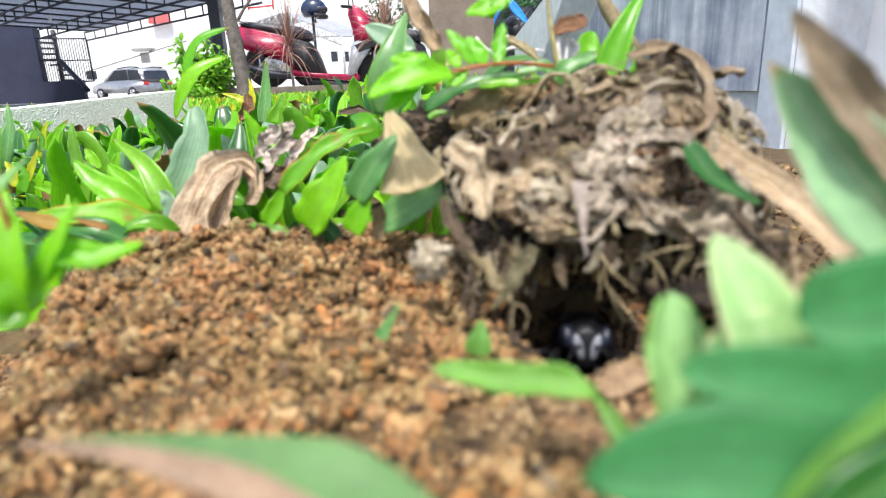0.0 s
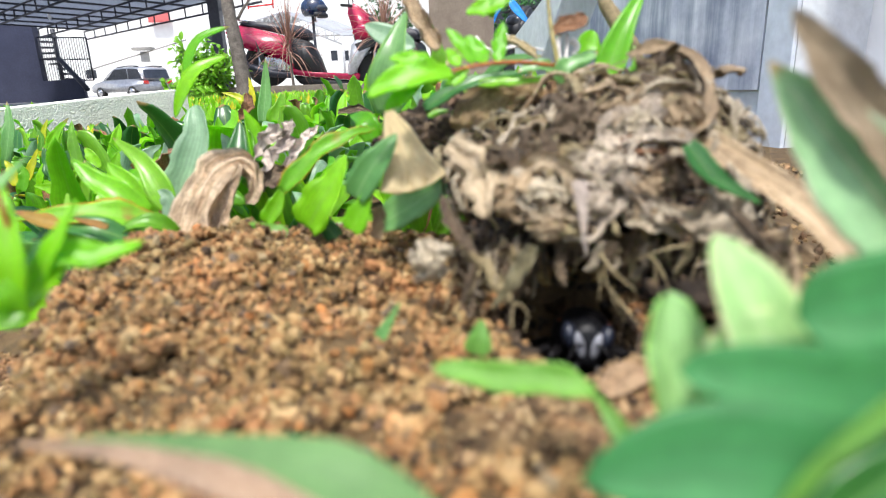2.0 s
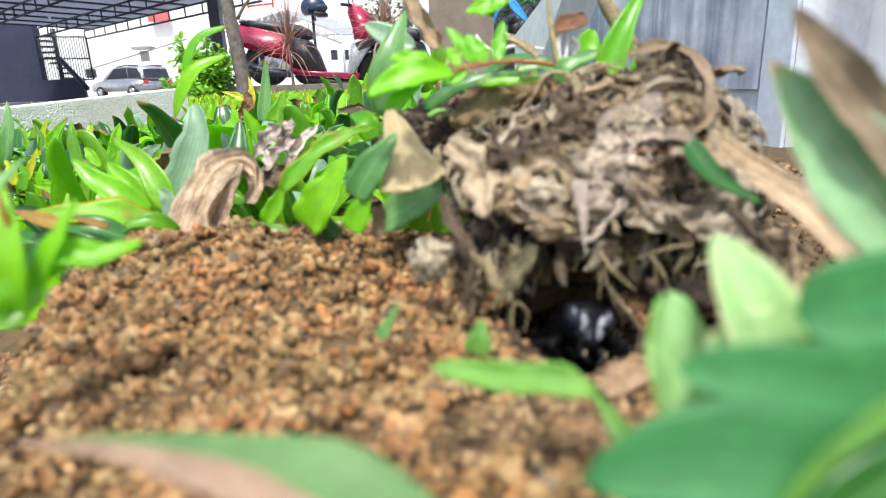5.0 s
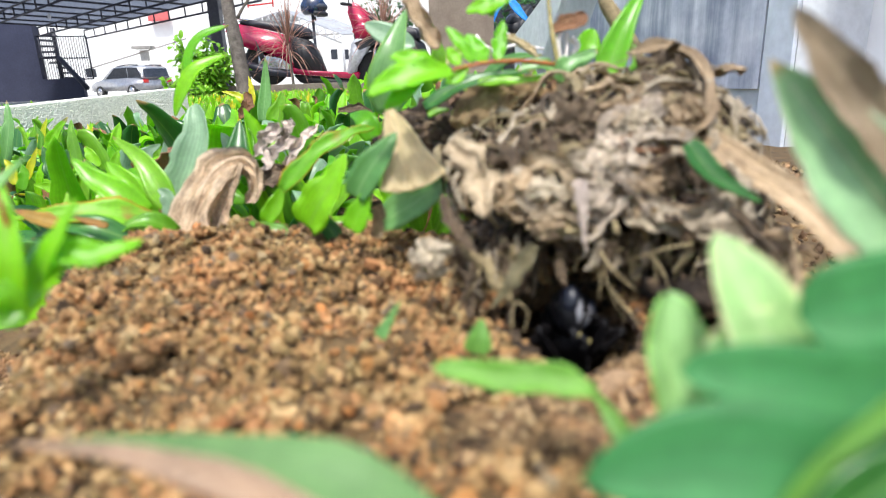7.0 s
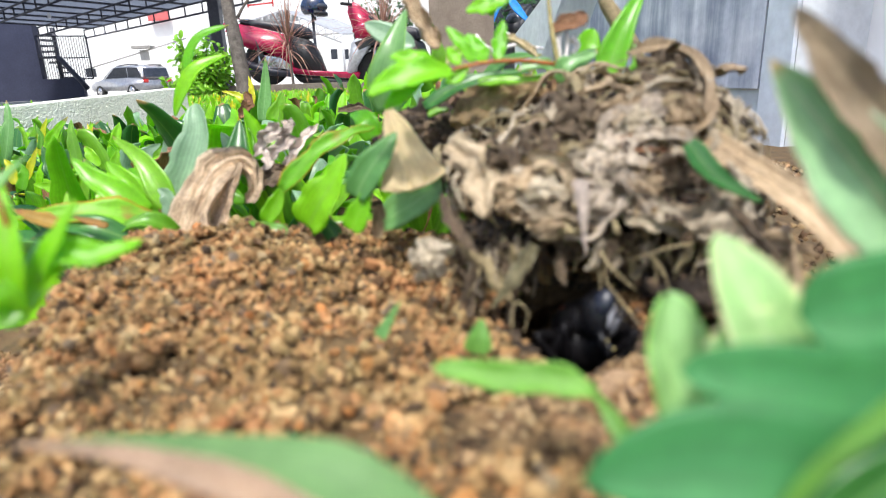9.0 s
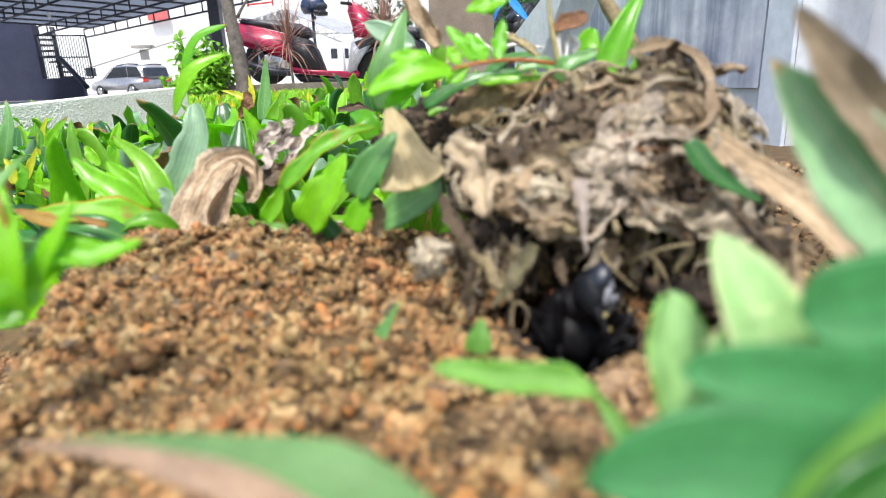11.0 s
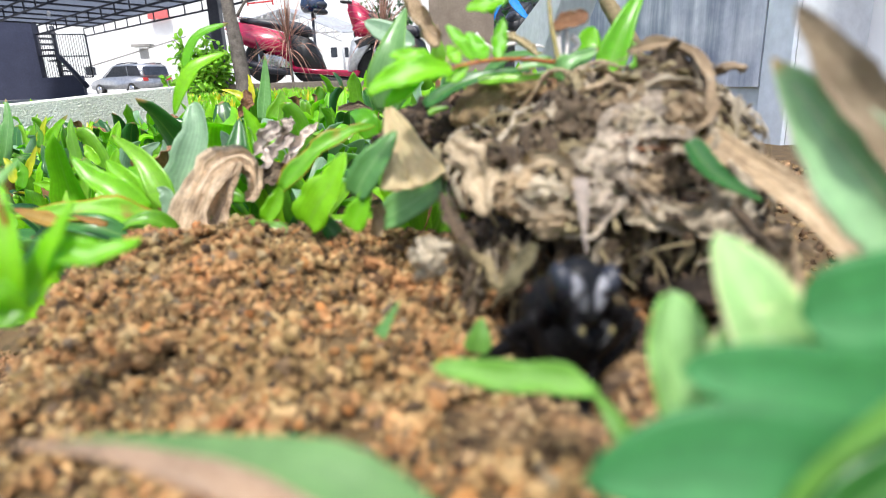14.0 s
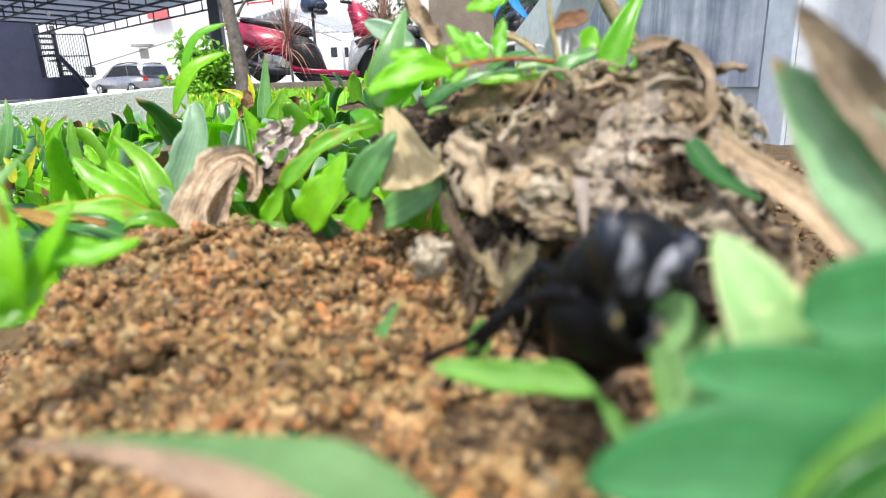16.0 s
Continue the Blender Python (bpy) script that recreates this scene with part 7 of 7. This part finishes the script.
    part("shock", tube(bmesh.new(), [(-0.02, -0.13, 0.30), (-0.12, -0.12, 0.56)], 0.03, 8), BLACKP, t)
    return t


red = scooter(RED, SILVER, "red and silver step-through motor scooter parked on the pavement", pose(-2.15, 7.62, 0.07, 0, 7, 1), RED)
for ob in red.children_recursive:
    for v in ob.data.vertices:
        v.co.x += 0.13 * min(1.0, max(0.0, (v.co.x - 0.42) / 0.42))
scooter(BLACKP, BLACKP, "black motor scooter parked behind the red one", pose(-0.75, 8.75, 0.07, 0, 6, -22))
blue = scooter(BLACKP, BLACKP, "blue and black motor scooter parked behind the pillar", pose(1.85, 9.5, 0.07, 0, 6, -128), BLACKP)
for pts, w in (([(0.735, 8.207, 0.732), (0.818, 8.265, 0.932), (0.958, 8.301, 1.058), (1.127, 8.320, 1.125)], 0.085), ([(0.999, 8.261, 1.066), (1.085, 8.227, 0.947), (1.185, 8.193, 0.829), (1.265, 8.172, 0.754)], 0.12)):
    ob = blade("side_fairing", pts, w, BLUE, blue, "bright blue painted fairing", face=(0, -1, 0.3), shape="lance", curl=0.5, thick=0.02)
    ob.matrix_parent_inverse = blue.matrix_world.inverted()


def helmet(at):
    t = thing("helmet", "glossy blue-black motorcycle helmet on an added post", "helmet", at=at)
    b = ball(bmesh.new(), (0, 0, 0), (0.175, 0.14, 0.15), None, 4)
    for v in b.verts:
        v.co.z = max(v.co.z, -0.10)
    part("shell", b, HELM, t)
    part("visor", ball(bmesh.new(), (0.07, 0, 0.0), (0.125, 0.13, 0.07), None, 3), GLASSY, t)
    part("chin_guard", tube(bmesh.new(), [(0.02, -0.12, -0.08), (0.14, -0.06, -0.09), (0.15, 0.06, -0.09), (0.02, 0.12, -0.08)], 0.03, 8), BLACKP, t)
    part("strap", tube(bmesh.new(), [(0.0, -0.1, -0.09), (0.02, -0.02, -0.17), (0.0, 0.08, -0.09)], 0.008, 5), BLACKP, t)


HELM = plain("helmet_shell", (0.006, 0.012, 0.03), (0.012, 0.03, 0.09), 8, 0.2, bumps=0.0, coat=0.8)
hp = Vector((-1.655, 8.514, 1.076))
helmet(Matrix.Translation(hp))
# post added to hold up the helmet, in place of a mirror stalk
part("steel_post", tube(bmesh.new(), [(hp.x - 0.02, hp.y, 0.07), (hp.x - 0.02, hp.y, hp.z - 0.085)], 0.02, 8, 1), STEEL)
tagged(bpy.data.objects["steel_post"], "thin dark post added to hold up the helmet", "post")
pl = Vector((0.223, 8.039, 0.872))
pil = thing("concrete_pillar", "square brown-grey concrete pillar beside the yard", "pillar", at=Matrix.Translation((pl.x + 0.12, pl.y + 0.2, 0.07)))
part("shaft", bx((0, 0, 1.2), (0.84, 0.5, 2.4), None, 0.012), PILLAR, pil, smooth=False)


def tree():
    foot = Vector((-2.124, 6.606, -0.136))
    t = thing("tree", "slender grey-brown tree trunk at the bed's edge", "tree", at=Matrix.Translation(foot))
    inv = t.matrix_world.inverted()
    b = tube(bmesh.new(), [foot, (-2.140, 6.675, 0.106), (-2.212, 6.797, 0.530), (-2.295, 6.936, 1.015), (-2.327, 7.178, 1.860)], [0.095, 0.085, 0.075, 0.066, 0.06], 18, 60)
    for v in b.verts:
        v.co += noise.noise_vector(Vector((v.co.x * 30, v.co.y * 30, v.co.z * 6))) * 0.012
    part("trunk", b, BARK, t).matrix_parent_inverse = inv
    part("branch", tube(bmesh.new(), [(-2.184, 6.873, 0.794), (-2.124, 6.903, 0.901), (-2.005, 6.951, 1.065), (-1.856, 7.035, 1.362)], [0.02, 0.016, 0.014, 0.01], 8), BARK, t).matrix_parent_inverse = inv


tree()


def shrub(at, size, seed, wide=0.5, mat=None):
    """A leafy shrub: thin stems and a crown of many small leaves."""
    rng = np.random.default_rng(seed)
    t = thing("shrub", "green leafy shrub in the yard", "shrub", at=Matrix.Translation(at))
    tips = []
    for k in range(26):
        a, r = rng.uniform(0, 6.28), size * rng.uniform(0.1, wide)
        h = size * rng.uniform(0.35, 1.4)
        e = Vector((r * math.cos(a), r * math.sin(a), h))
        part("stem", tube(bmesh.new(), [(0, 0, 0), (e.x * 0.4, e.y * 0.4, h * 0.55), e], [0.012, 0.008, 0.003], 6), BARK, t)
        tips.append(e)
    vs, fs, us, n = [], [], [], 0
    for e in tips:
        for k in range(60):
            s = rng.uniform(0.2, 1.05)
            p = np.array(e) * (s, s, s) + rng.normal(0, size * 0.06, 3)
            d = rng.normal(0, 1, 3)
            d /= np.linalg.norm(d)
            ln = rng.uniform(0.06, 0.11)
            v, f, uv = blade_arrays([p, p + d * ln * 0.5 + (0, 0, 0.006), p + d * ln], ln * 0.5, face=(0.2, -0.5, 1), shape="oval", curl=0.4, seg=4, across=2, thick=0.0006)
            vs.append(v), us.append(uv)
            fs += [tuple(i + n for i in g) for g in f]
            n += len(v)
    mesh_ob("crown", np.vstack(vs), fs, mat or DARKG, np.vstack(us)).parent = t


sp = (-2.550, 6.722, -0.095)
shrub((sp[0], sp[1], -0.16), 0.52, 3, 0.9, GREEN)
sp = (-0.644, 10.853, -0.198)
shrub((sp[0], sp[1], 0.07), 1.1, 4)
# this shrub and the next are added to darken the gap behind the scooters
sp = (1.300, 10.525, -0.256)
shrub((sp[0], sp[1], 0.07), 1.15, 5)
sp = (1.921, 10.932, -0.287)
shrub((sp[0], sp[1], 0.07), 1.2, 8)


def dracaena(foot, top, seed):
    rng = np.random.default_rng(seed)
    t = thing("dracaena", "dry reddish spiky dracaena on a thin stem", "plant", "dry dracaenas", at=Matrix.Translation(foot))
    inv = t.matrix_world.inverted()
    part("stem", tube(bmesh.new(), [foot, top], [0.018, 0.012], 8, 3), BARK, t).matrix_parent_inverse = inv
    for k in range(75):
        a, el = rng.uniform(0, 6.28), rng.uniform(-0.7, 1.5)
        ln = rng.uniform(0.35, 0.75)
        d = np.array([math.cos(a) * math.cos(el), math.sin(a) * math.cos(el), math.sin(el)])
        p = np.array(top) - (0, 0, rng.uniform(0, 0.16))
        blade("leaf", [p, p + d * ln * 0.55 + (0, 0, 0.03), p + d * ln - (0, 0, rng.uniform(0.0, 0.16) * (1.4 - el))], 0.015, REDDRY, t, face=(0, -0.3, 1), shape="lance",
              curl=0.6, seg=7, across=2).matrix_parent_inverse = inv


REDDRY = dead_mat("leaf_reddish", (0.20, 0.09, 0.07), (0.40, 0.22, 0.17), (0.62, 0.46, 0.36))
dracaena((-1.663, 6.980, -0.101), (-1.724, 7.177, 0.587), 6)
dracaena((-0.611, 7.077, 0.054), (-0.613, 7.269, 0.726), 7)


# added dark backdrop: the darkness behind the scooters is its colour
wall_between("wall_shade", (1.068, 12.910, 3.346), (2.666, 12.895, 3.292), -0.2, -0.2, STEEL, "added dark backdrop in place of the shade behind the scooters")


def canopy():
    """A pale canopy on a light truss frame far across the yard."""
    t = thing("canopy", "pale grey canopy roof on a light steel frame", "canopy")
    a, b, c = Vector((-8.271, 25.683, 2.541)), Vector((-6.325, 25.833, 3.063)), Vector((-3.871, 25.537, 2.032))
    deep = Vector((0.6, 5, 0.4))
    part("roof_sheet", slab(bmesh.new(), [a, b, b + deep, a + deep], (0, 0, 0.05)), SHEET, t, smooth=False)
    part("roof_sheet", slab(bmesh.new(), [b, c, c + deep, b + deep], (0, 0, 0.05)), SHEET, t, smooth=False)
    low = Vector((0, 0, -0.32))
    for p, q in ((a, b), (b, c)):
        part("truss_chord", tube(bmesh.new(), [p + low, q + low], 0.035, 5, 1), PALESTEEL, t)
        for k in range(8):
            m = p.lerp(q, k / 7)
            part("truss_post", tube(bmesh.new(), [m, m + low], 0.025, 5, 1), PALESTEEL, t)
            part("truss_brace", tube(bmesh.new(), [m + low, p.lerp(q, min(1, (k + 1) / 7))], 0.02, 5, 1), PALESTEEL, t)
    for p in (a, c):
        part("post", tube(bmesh.new(), [(p.x, p.y, -0.17), p], 0.06, 6, 1), PALESTEEL, t)
    s = thing("red_gate", "thin red steel gate frame above the canopy", "gate")
    for p, q in (((-8.373, 28.042, 3.513), (-8.432, 28.380, 4.690)), ((-7.252, 28.045, 3.524), (-7.313, 28.369, 4.652)), ((-8.369, 28.070, 3.611), (-7.246, 28.095, 3.695))):
        part("bar", tube(bmesh.new(), [p, q], 0.04, 5, 1), REDLENS, s)


PALESTEEL = plain("pale_steel", (0.38, 0.38, 0.39), (0.5, 0.5, 0.5), 5, 0.5, 0.3)
canopy()

# ---- the wasp ----
HEAD = Vector((0, -0.0095, -0.0005))


def wasp():
    t = thing("black_wasp", "large glossy black wasp crawling out of its burrow", "wasp")
    b = bmesh.new()
    ball(b, (0, 0, 0), (0.0060, 0.0066, 0.0054), sub=4)
    ball(b, (0, -0.0045, 0.0000), (0.0044, 0.0028, 0.0040), sub=3)
    ball(b, (0, 0.0006, -0.0036), (0.0068, 0.0056, 0.0052), sub=4)
    ball(b, (0, 0.0055, -0.0006), (0.0046, 0.0038, 0.0045), sub=3)
    part("thorax", b, MATTE, t)
    b = ball(bmesh.new(), (0, 0, 0), (0.0042, 0.0034, 0.0045), sub=4)
    for v in b.verts:
        if v.co.z < 0:
            v.co.x *= 1 + v.co.z * 70
            v.co.y -= -v.co.z * 0.25
        if v.co.y < -0.0028:
            v.co.y = -0.0028 + (v.co.y + 0.0028) * 0.3
    head = part("head", b, CHITIN, t)
    head.location = HEAD
    for s in (-1, 1):
        # grey plates, paler than the head, make the two light face bands
        part("face_plate", ball(bmesh.new(), (s * 0.0015, -0.0028, -0.0003), (0.0009, 0.0008, 0.0024), Matrix.Rotation(s * 0.26, 4, "Y"), 3), FACE, head, "silver-grey face plate")
        part("eye", ball(bmesh.new(), (s * 0.0033, -0.0015, 0.0012), (0.0014, 0.0019, 0.0025), Matrix.Rotation(s * 0.2, 4, "Y"), 3), EYE, head, "large blue-black glossy eye")
        part("mandible", tube(bmesh.new(), [(s * 0.0019, -0.0024, -0.0040), (s * 0.0019, -0.0036, -0.0054), (s * 0.0003, -0.0040, -0.0068)], [0.0008, 0.0006, 0.00015], 9), CHITIN, head)
        part("mandible_spot", ball(bmesh.new(), (s * 0.0020, -0.0041, -0.0048), (0.0002, 0.0003, 0.00055), None, 2), BONE, head, "yellowish patch on the mandible")
        part("antenna", tube(bmesh.new(), [(s * 0.0011, -0.0030, -0.0004), (s * 0.0024, -0.0052, -0.0002), (s * 0.0040, -0.0056, -0.0036), (s * 0.0042, -0.0040, -0.0066)],
                             [0.00034, 0.0003, 0.00026, 0.00018], 7), MATTE, head)
    b = bmesh.new()
    prof = [(0.0006, 0.0), (0.0009, 0.0015), (0.0032, 0.0035)]
    for k in range(5):
        r = (0.0048, 0.0054, 0.0052, 0.0043, 0.0028)[k]
        z = 0.0045 + k * 0.0042
        prof += [(r * 0.93, z), (r, z + 0.0012), (r, z + 0.0036), (r * 0.95, z + 0.0041)]
    prof += [(0.0012, 0.0262), (0.0003, 0.0275)]
    lathe(b, prof, Matrix.Translation((0, 0.0075, -0.0008)) @ Matrix.Rotation(radians(-100), 4, "X"), 22)
    part("abdomen", b, CHITIN, t)
    for s in (-1, 1):
        part("shoulder_plate", ball(bmesh.new(), (s * 0.0047, -0.0022, 0.0024), (0.00035, 0.0007, 0.0003), None, 2), AMBER, t, "small orange wing base")
        for name, ln, w, lift in (("forewing", 0.022, 0.0052, 0.0048), ("hindwing", 0.016, 0.0042, 0.0038)):
            pts = [(s * 0.0042, -0.0015, lift * 0.8), (s * 0.0056, ln * 0.4, lift + 0.0006), (s * 0.0046, ln, lift - 0.0012)]
            blade(name, pts, w, WING, t, "smoky amber wing", face=(s * 0.5, 0, 1), shape="oval", curl=0.4, seg=12, across=4, thick=0.0001)
    legs = []
    for s in (-1, 1):
        for k, (y, l1, l2, l3) in enumerate(((-0.0040, 0.0070, 0.0088, 0.0092), (0.0005, 0.0080, 0.0100, 0.0098), (0.0045, 0.0095, 0.0112, 0.0100))):
            f = part("leg", tube(bmesh.new(), [(0, 0, 0), (l1 * 0.5, 0, 0.0004), (l1, 0, 0)], [0.0009, 0.0012, 0.0007], 9), MATTE, t)
            f.location = (s * 0.0035, y, -0.0030)
            b = tube(bmesh.new(), [(0, 0, 0), (l2 * 0.6, 0, 0.0002), (l2, 0, 0)], [0.0006, 0.0009, 0.0007], 9)
            for j in range(4):
                tube(b, [(l2 * (0.35 + 0.17 * j), 0, 0), (l2 * (0.42 + 0.17 * j), 0, -0.0013)], [0.00016, 0.00005], 5)
            q = part("shin", b, MATTE, f)
            q.location = (l1, 0, 0)
            b = bmesh.new()
            for j in range(4):
                a0, a1 = l3 * j / 4, l3 * (j + 1) / 4 - 0.0001
                tube(b, [(a0, 0, 0), (a1, 0, 0)], [0.0004, 0.00058], 7)
            tube(b, [(l3, 0, 0), (l3 + 0.0009, 0.0004, -0.0006)], [0.0002, 0.00005], 5)
            tube(b, [(l3, 0, 0), (l3 + 0.0009, -0.0004, -0.0006)], [0.0002, 0.00005], 5)
            foot = part("foot", b, MATTE, f)
            legs.append((s, k, f, q, foot, (s * 0.0035, y, -0.0030), l1, l2))
    return t, head, legs


WASP, WASP_HEAD, WASP_LEGS = wasp()


def motions():
    """The wasp waits in its burrow, looks out, climbs over the rim, turns and rears up."""
    rows = [
        (0.0, (0.0258, 0.0979, -0.0023), -20, 0, -10), (1.0, (0.0258, 0.0980, -0.0020), -20, 0, -10), (2.0, (0.0258, 0.0975, -0.0018), -18, 3, -10), (3.0, (0.0259, 0.0975, -0.0017), -20, 0, -10),
        (3.5, (0.0258, 0.0971, -0.0013), -20, 0, -10), (4.0, (0.0255, 0.0967, -0.0009), -22, 0, -10), (5.2, (0.0248, 0.0951, 0.0028), -34, 0, -4), (6.3, (0.0251, 0.0991, 0.0030), -42, 0, -6),
        (6.5, (0.0251, 0.0998, 0.0031), -42, 0, -6), (7.0, (0.0231, 0.0998, 0.0033), -42, -6, -8), (7.5, (0.0226, 0.0989, 0.0040), -42, -4, -8), (8.0, (0.0223, 0.0983, 0.0043), -42, -4, -10),
        (8.5, (0.0246, 0.0966, 0.0043), -42, 2, -6), (9.0, (0.0271, 0.0950, 0.0046), -42, 10, -2), (10.3, (0.0249, 0.0901, 0.0092), -48, 12, -2), (11.3, (0.0243, 0.0877, 0.0118), -54, 16, -2),
        (11.5, (0.0247, 0.0868, 0.0124), -56, 16, -2), (12.0, (0.0222, 0.0809, 0.0133), -52, 10, 0), (12.5, (0.0185, 0.0758, 0.0145), -46, 4, -4), (13.0, (0.0208, 0.0750, 0.0156), -48, 8, -2),
        (13.5, (0.0248, 0.0757, 0.0187), -58, 22, 4), (14.0, (0.0172, 0.0696, 0.0184), -40, 3, 4), (14.2, (0.0133, 0.0754, 0.0168), -32, 0, -6), (14.4, (0.0138, 0.0802, 0.0119), -22, 0, -12), (14.6, (0.0131, 0.0809, 0.0106), -20, 0, -16),
        (14.8, (0.0063, 0.0809, 0.0141), -16, -3, -30), (15.0, (0.0016, 0.0797, 0.0137), -12, -5, -38), (15.2, (0.0008, 0.0777, 0.0140), -12, -5, -38), (15.4, (0.0056, 0.0715, 0.0176), -14, -3, -26),
        (15.6, (0.0105, 0.0603, 0.0221), -24, 0, -10), (15.8, (0.0114, 0.0556, 0.0240), -26, 0, -2), (16.0, (0.0163, 0.0479, 0.0295), -34, 6, -12),
        (16.3, (0.0173, 0.0469, 0.0301), -36, 6, -12)]
    back = Matrix.Translation(-HEAD)
    walk(WASP, [(t, pose(*p, rx, ry, rz) @ back) for t, p, rx, ry, rz in rows])
    walk(CLOD, [(0, pose(*(0.0255, 0.0752, 0.0024), 0, -14, 0)), (5, pose(*(0.0255, 0.0752, 0.0024), 0, -14, 0)), (6.3, pose(*(0.0254, 0.0751, 0.0010), 6, -2, 14)),
                (12, pose(*(0.0254, 0.0751, 0.0010), 6, -2, 14)), (12.6, pose(*(0.0256, 0.0750, 0.0007), 6, -6, 6)), (16, pose(*(0.0256, 0.0750, 0.0007), 6, -6, 6))])
    turns = [(0, 0, 0, 2), (4, 2, 0, 4), (6.5, 18, 4, 60), (7.0, 18, 4, 62), (8, 18, 4, 60), (9, 20, 4, 56), (11.5, 18, 4, 56), (12.5, 20, 6, 48), (13, 24, 6, 50),
             (13.5, 24, 3, 42), (14, 18, -3, 10), (14.4, 16, 0, 14), (14.8, 8, 0, 12), (15.2, 4, 0, 16), (15.6, 16, 0, 14), (16, 22, 0, 20), (16.3, 22, 0, 20)]
    walk(WASP_HEAD, [(t, pose(*HEAD, rx, ry, rz)) for t, rx, ry, rz in turns])
    steps = [0.0, 2.0, 4.0, 5.2, 6.5, 7.0, 7.5, 8.0, 8.5, 9.0, 10.2, 11.5, 12.0, 12.5, 13.0, 13.5, 14.0, 14.2, 14.4, 14.6, 14.8, 15.0, 15.2, 15.4, 15.6, 15.8, 16.0, 16.3]
    # where each foot stands once the wasp is out: (side, pair) -> (seconds, place)
    stands = {
        (-1, 0): [(14.2, (0.0044, 0.0760, 0.0073)), (14.6, (0.0023, 0.0740, 0.0070)), (15.0, (-0.0036, 0.0720, 0.0066)), (15.4, (-0.0043, 0.0700, 0.0070)), (15.7, (-0.0067, 0.0680, 0.0096)), (16.0, (-0.0038, 0.0660, 0.0107))],
        (-1, 1): [(14.2, (0.0066, 0.0780, 0.0048)), (14.6, (0.0056, 0.0760, 0.0054)), (15.0, (-0.0009, 0.0720, 0.0060)), (15.4, (0.0005, 0.0680, 0.0061)), (15.7, (-0.0041, 0.0660, 0.0092)), (16.0, (0.0002, 0.0640, 0.0090))],
        (-1, 2): [(14.2, (0.0132, 0.0880, -0.0006)), (15.0, (0.0101, 0.0860, -0.0005)), (15.6, (0.0075, 0.0780, 0.0034)), (16.0, (0.0087, 0.0740, 0.0050))],
        (1, 0): [(14.2, (0.0163, 0.0780, 0.0044)), (14.6, (0.0143, 0.0760, 0.0046)), (15.0, (0.0059, 0.0700, 0.0047)), (15.4, (0.0127, 0.0600, 0.0049)), (15.7, (0.0239, 0.0560, 0.0100)), (16.0, (0.0227, 0.0500, 0.0209))],
        (1, 1): [(14.2, (0.0260, 0.0760, -0.0005)), (14.8, (0.0238, 0.0740, -0.0006)), (15.2, (0.0180, 0.0760, 0.0036)), (15.6, (0.0213, 0.0660, 0.0023)), (16.0, (0.0250, 0.0570, 0.0082))],
        (1, 2): [(14.2, (0.0330, 0.0880, 0.0007)), (15.0, (0.0306, 0.0860, -0.0013)), (15.6, (0.0298, 0.0760, -0.0006)), (16.0, (0.0319, 0.0660, 0.0035))]}
    way = [(t, pose(*p, rx, ry, rz) @ back) for t, p, rx, ry, rz in rows]

    def body_at(t):
        for (t0, a), (t1, b) in zip(way, way[1:]):
            if t <= t1:
                return a.lerp(b, (t - t0) / (t1 - t0))
        return way[-1][1]

    def stand_at(keys, t):
        out = Vector([float(np.interp(t, [k for k, p in keys], [p[i] for k, p in keys])) for i in range(3)])
        for (t0, a), (t1, b) in zip(keys, keys[1:]):
            if t0 < t < t1 and (Vector(a) - Vector(b)).length > 0.002:
                out.z += 0.003 * math.sin(math.pi * (t - t0) / (t1 - t0))
        return out
    for n, (s, k, thigh, shin, foot, hip, l1, l2) in enumerate(WASP_LEGS):
        a, b, c = [], [], []
        l3 = (0.0092, 0.0098, 0.0100)[k]
        reach = l2 + 0.92 * l3
        for i, t in enumerate(steps):
            free = min(1.0, max(0.0, (t - 4) / 9))
            beat = math.sin(i * 2.1 + n * 2.6) * (0.25 + 0.75 * free)
            yaw = (-66, -38, 40)[k] + 5 * beat
            lift = -6 + 4 * math.cos(i * 1.7 + n)
            knee = 134 + 8 * math.sin(i * 1.9 + n * 1.3)
            bend = 34
            if t > 14.1:
                q = body_at(t).inverted() @ stand_at(stands[s, k], t) - Vector(hip)
                flat = max(1e-5, math.hypot(q.x, q.y))
                d = min(max(math.hypot(flat, q.z), reach - l1 * 0.7), (l1 + reach) * 0.985)
                yaw = math.degrees(math.atan2(q.y, q.x * s))
                lift = math.degrees(math.atan2(q.z, flat) + math.acos((l1 * l1 + d * d - reach * reach) / (2 * l1 * d)))
                knee = 180 - math.degrees(math.acos((l1 * l1 + reach * reach - d * d) / (2 * l1 * reach)))
                bend = 10
            rz = yaw if s > 0 else 180 - yaw
            a.append((t, pose(*hip, 0, -lift, rz)))
            b.append((t, pose(l1, 0, 0, 0, knee + bend * 0.4, 0)))
            kr = radians(knee + bend * 0.4)
            c.append((t, pose(l1 + l2 * math.cos(kr), 0, -l2 * math.sin(kr), 0, knee + bend * 0.4 - bend, 0)))
        walk(thigh, a)
        walk(shin, b)
        walk(foot, c)


motions()
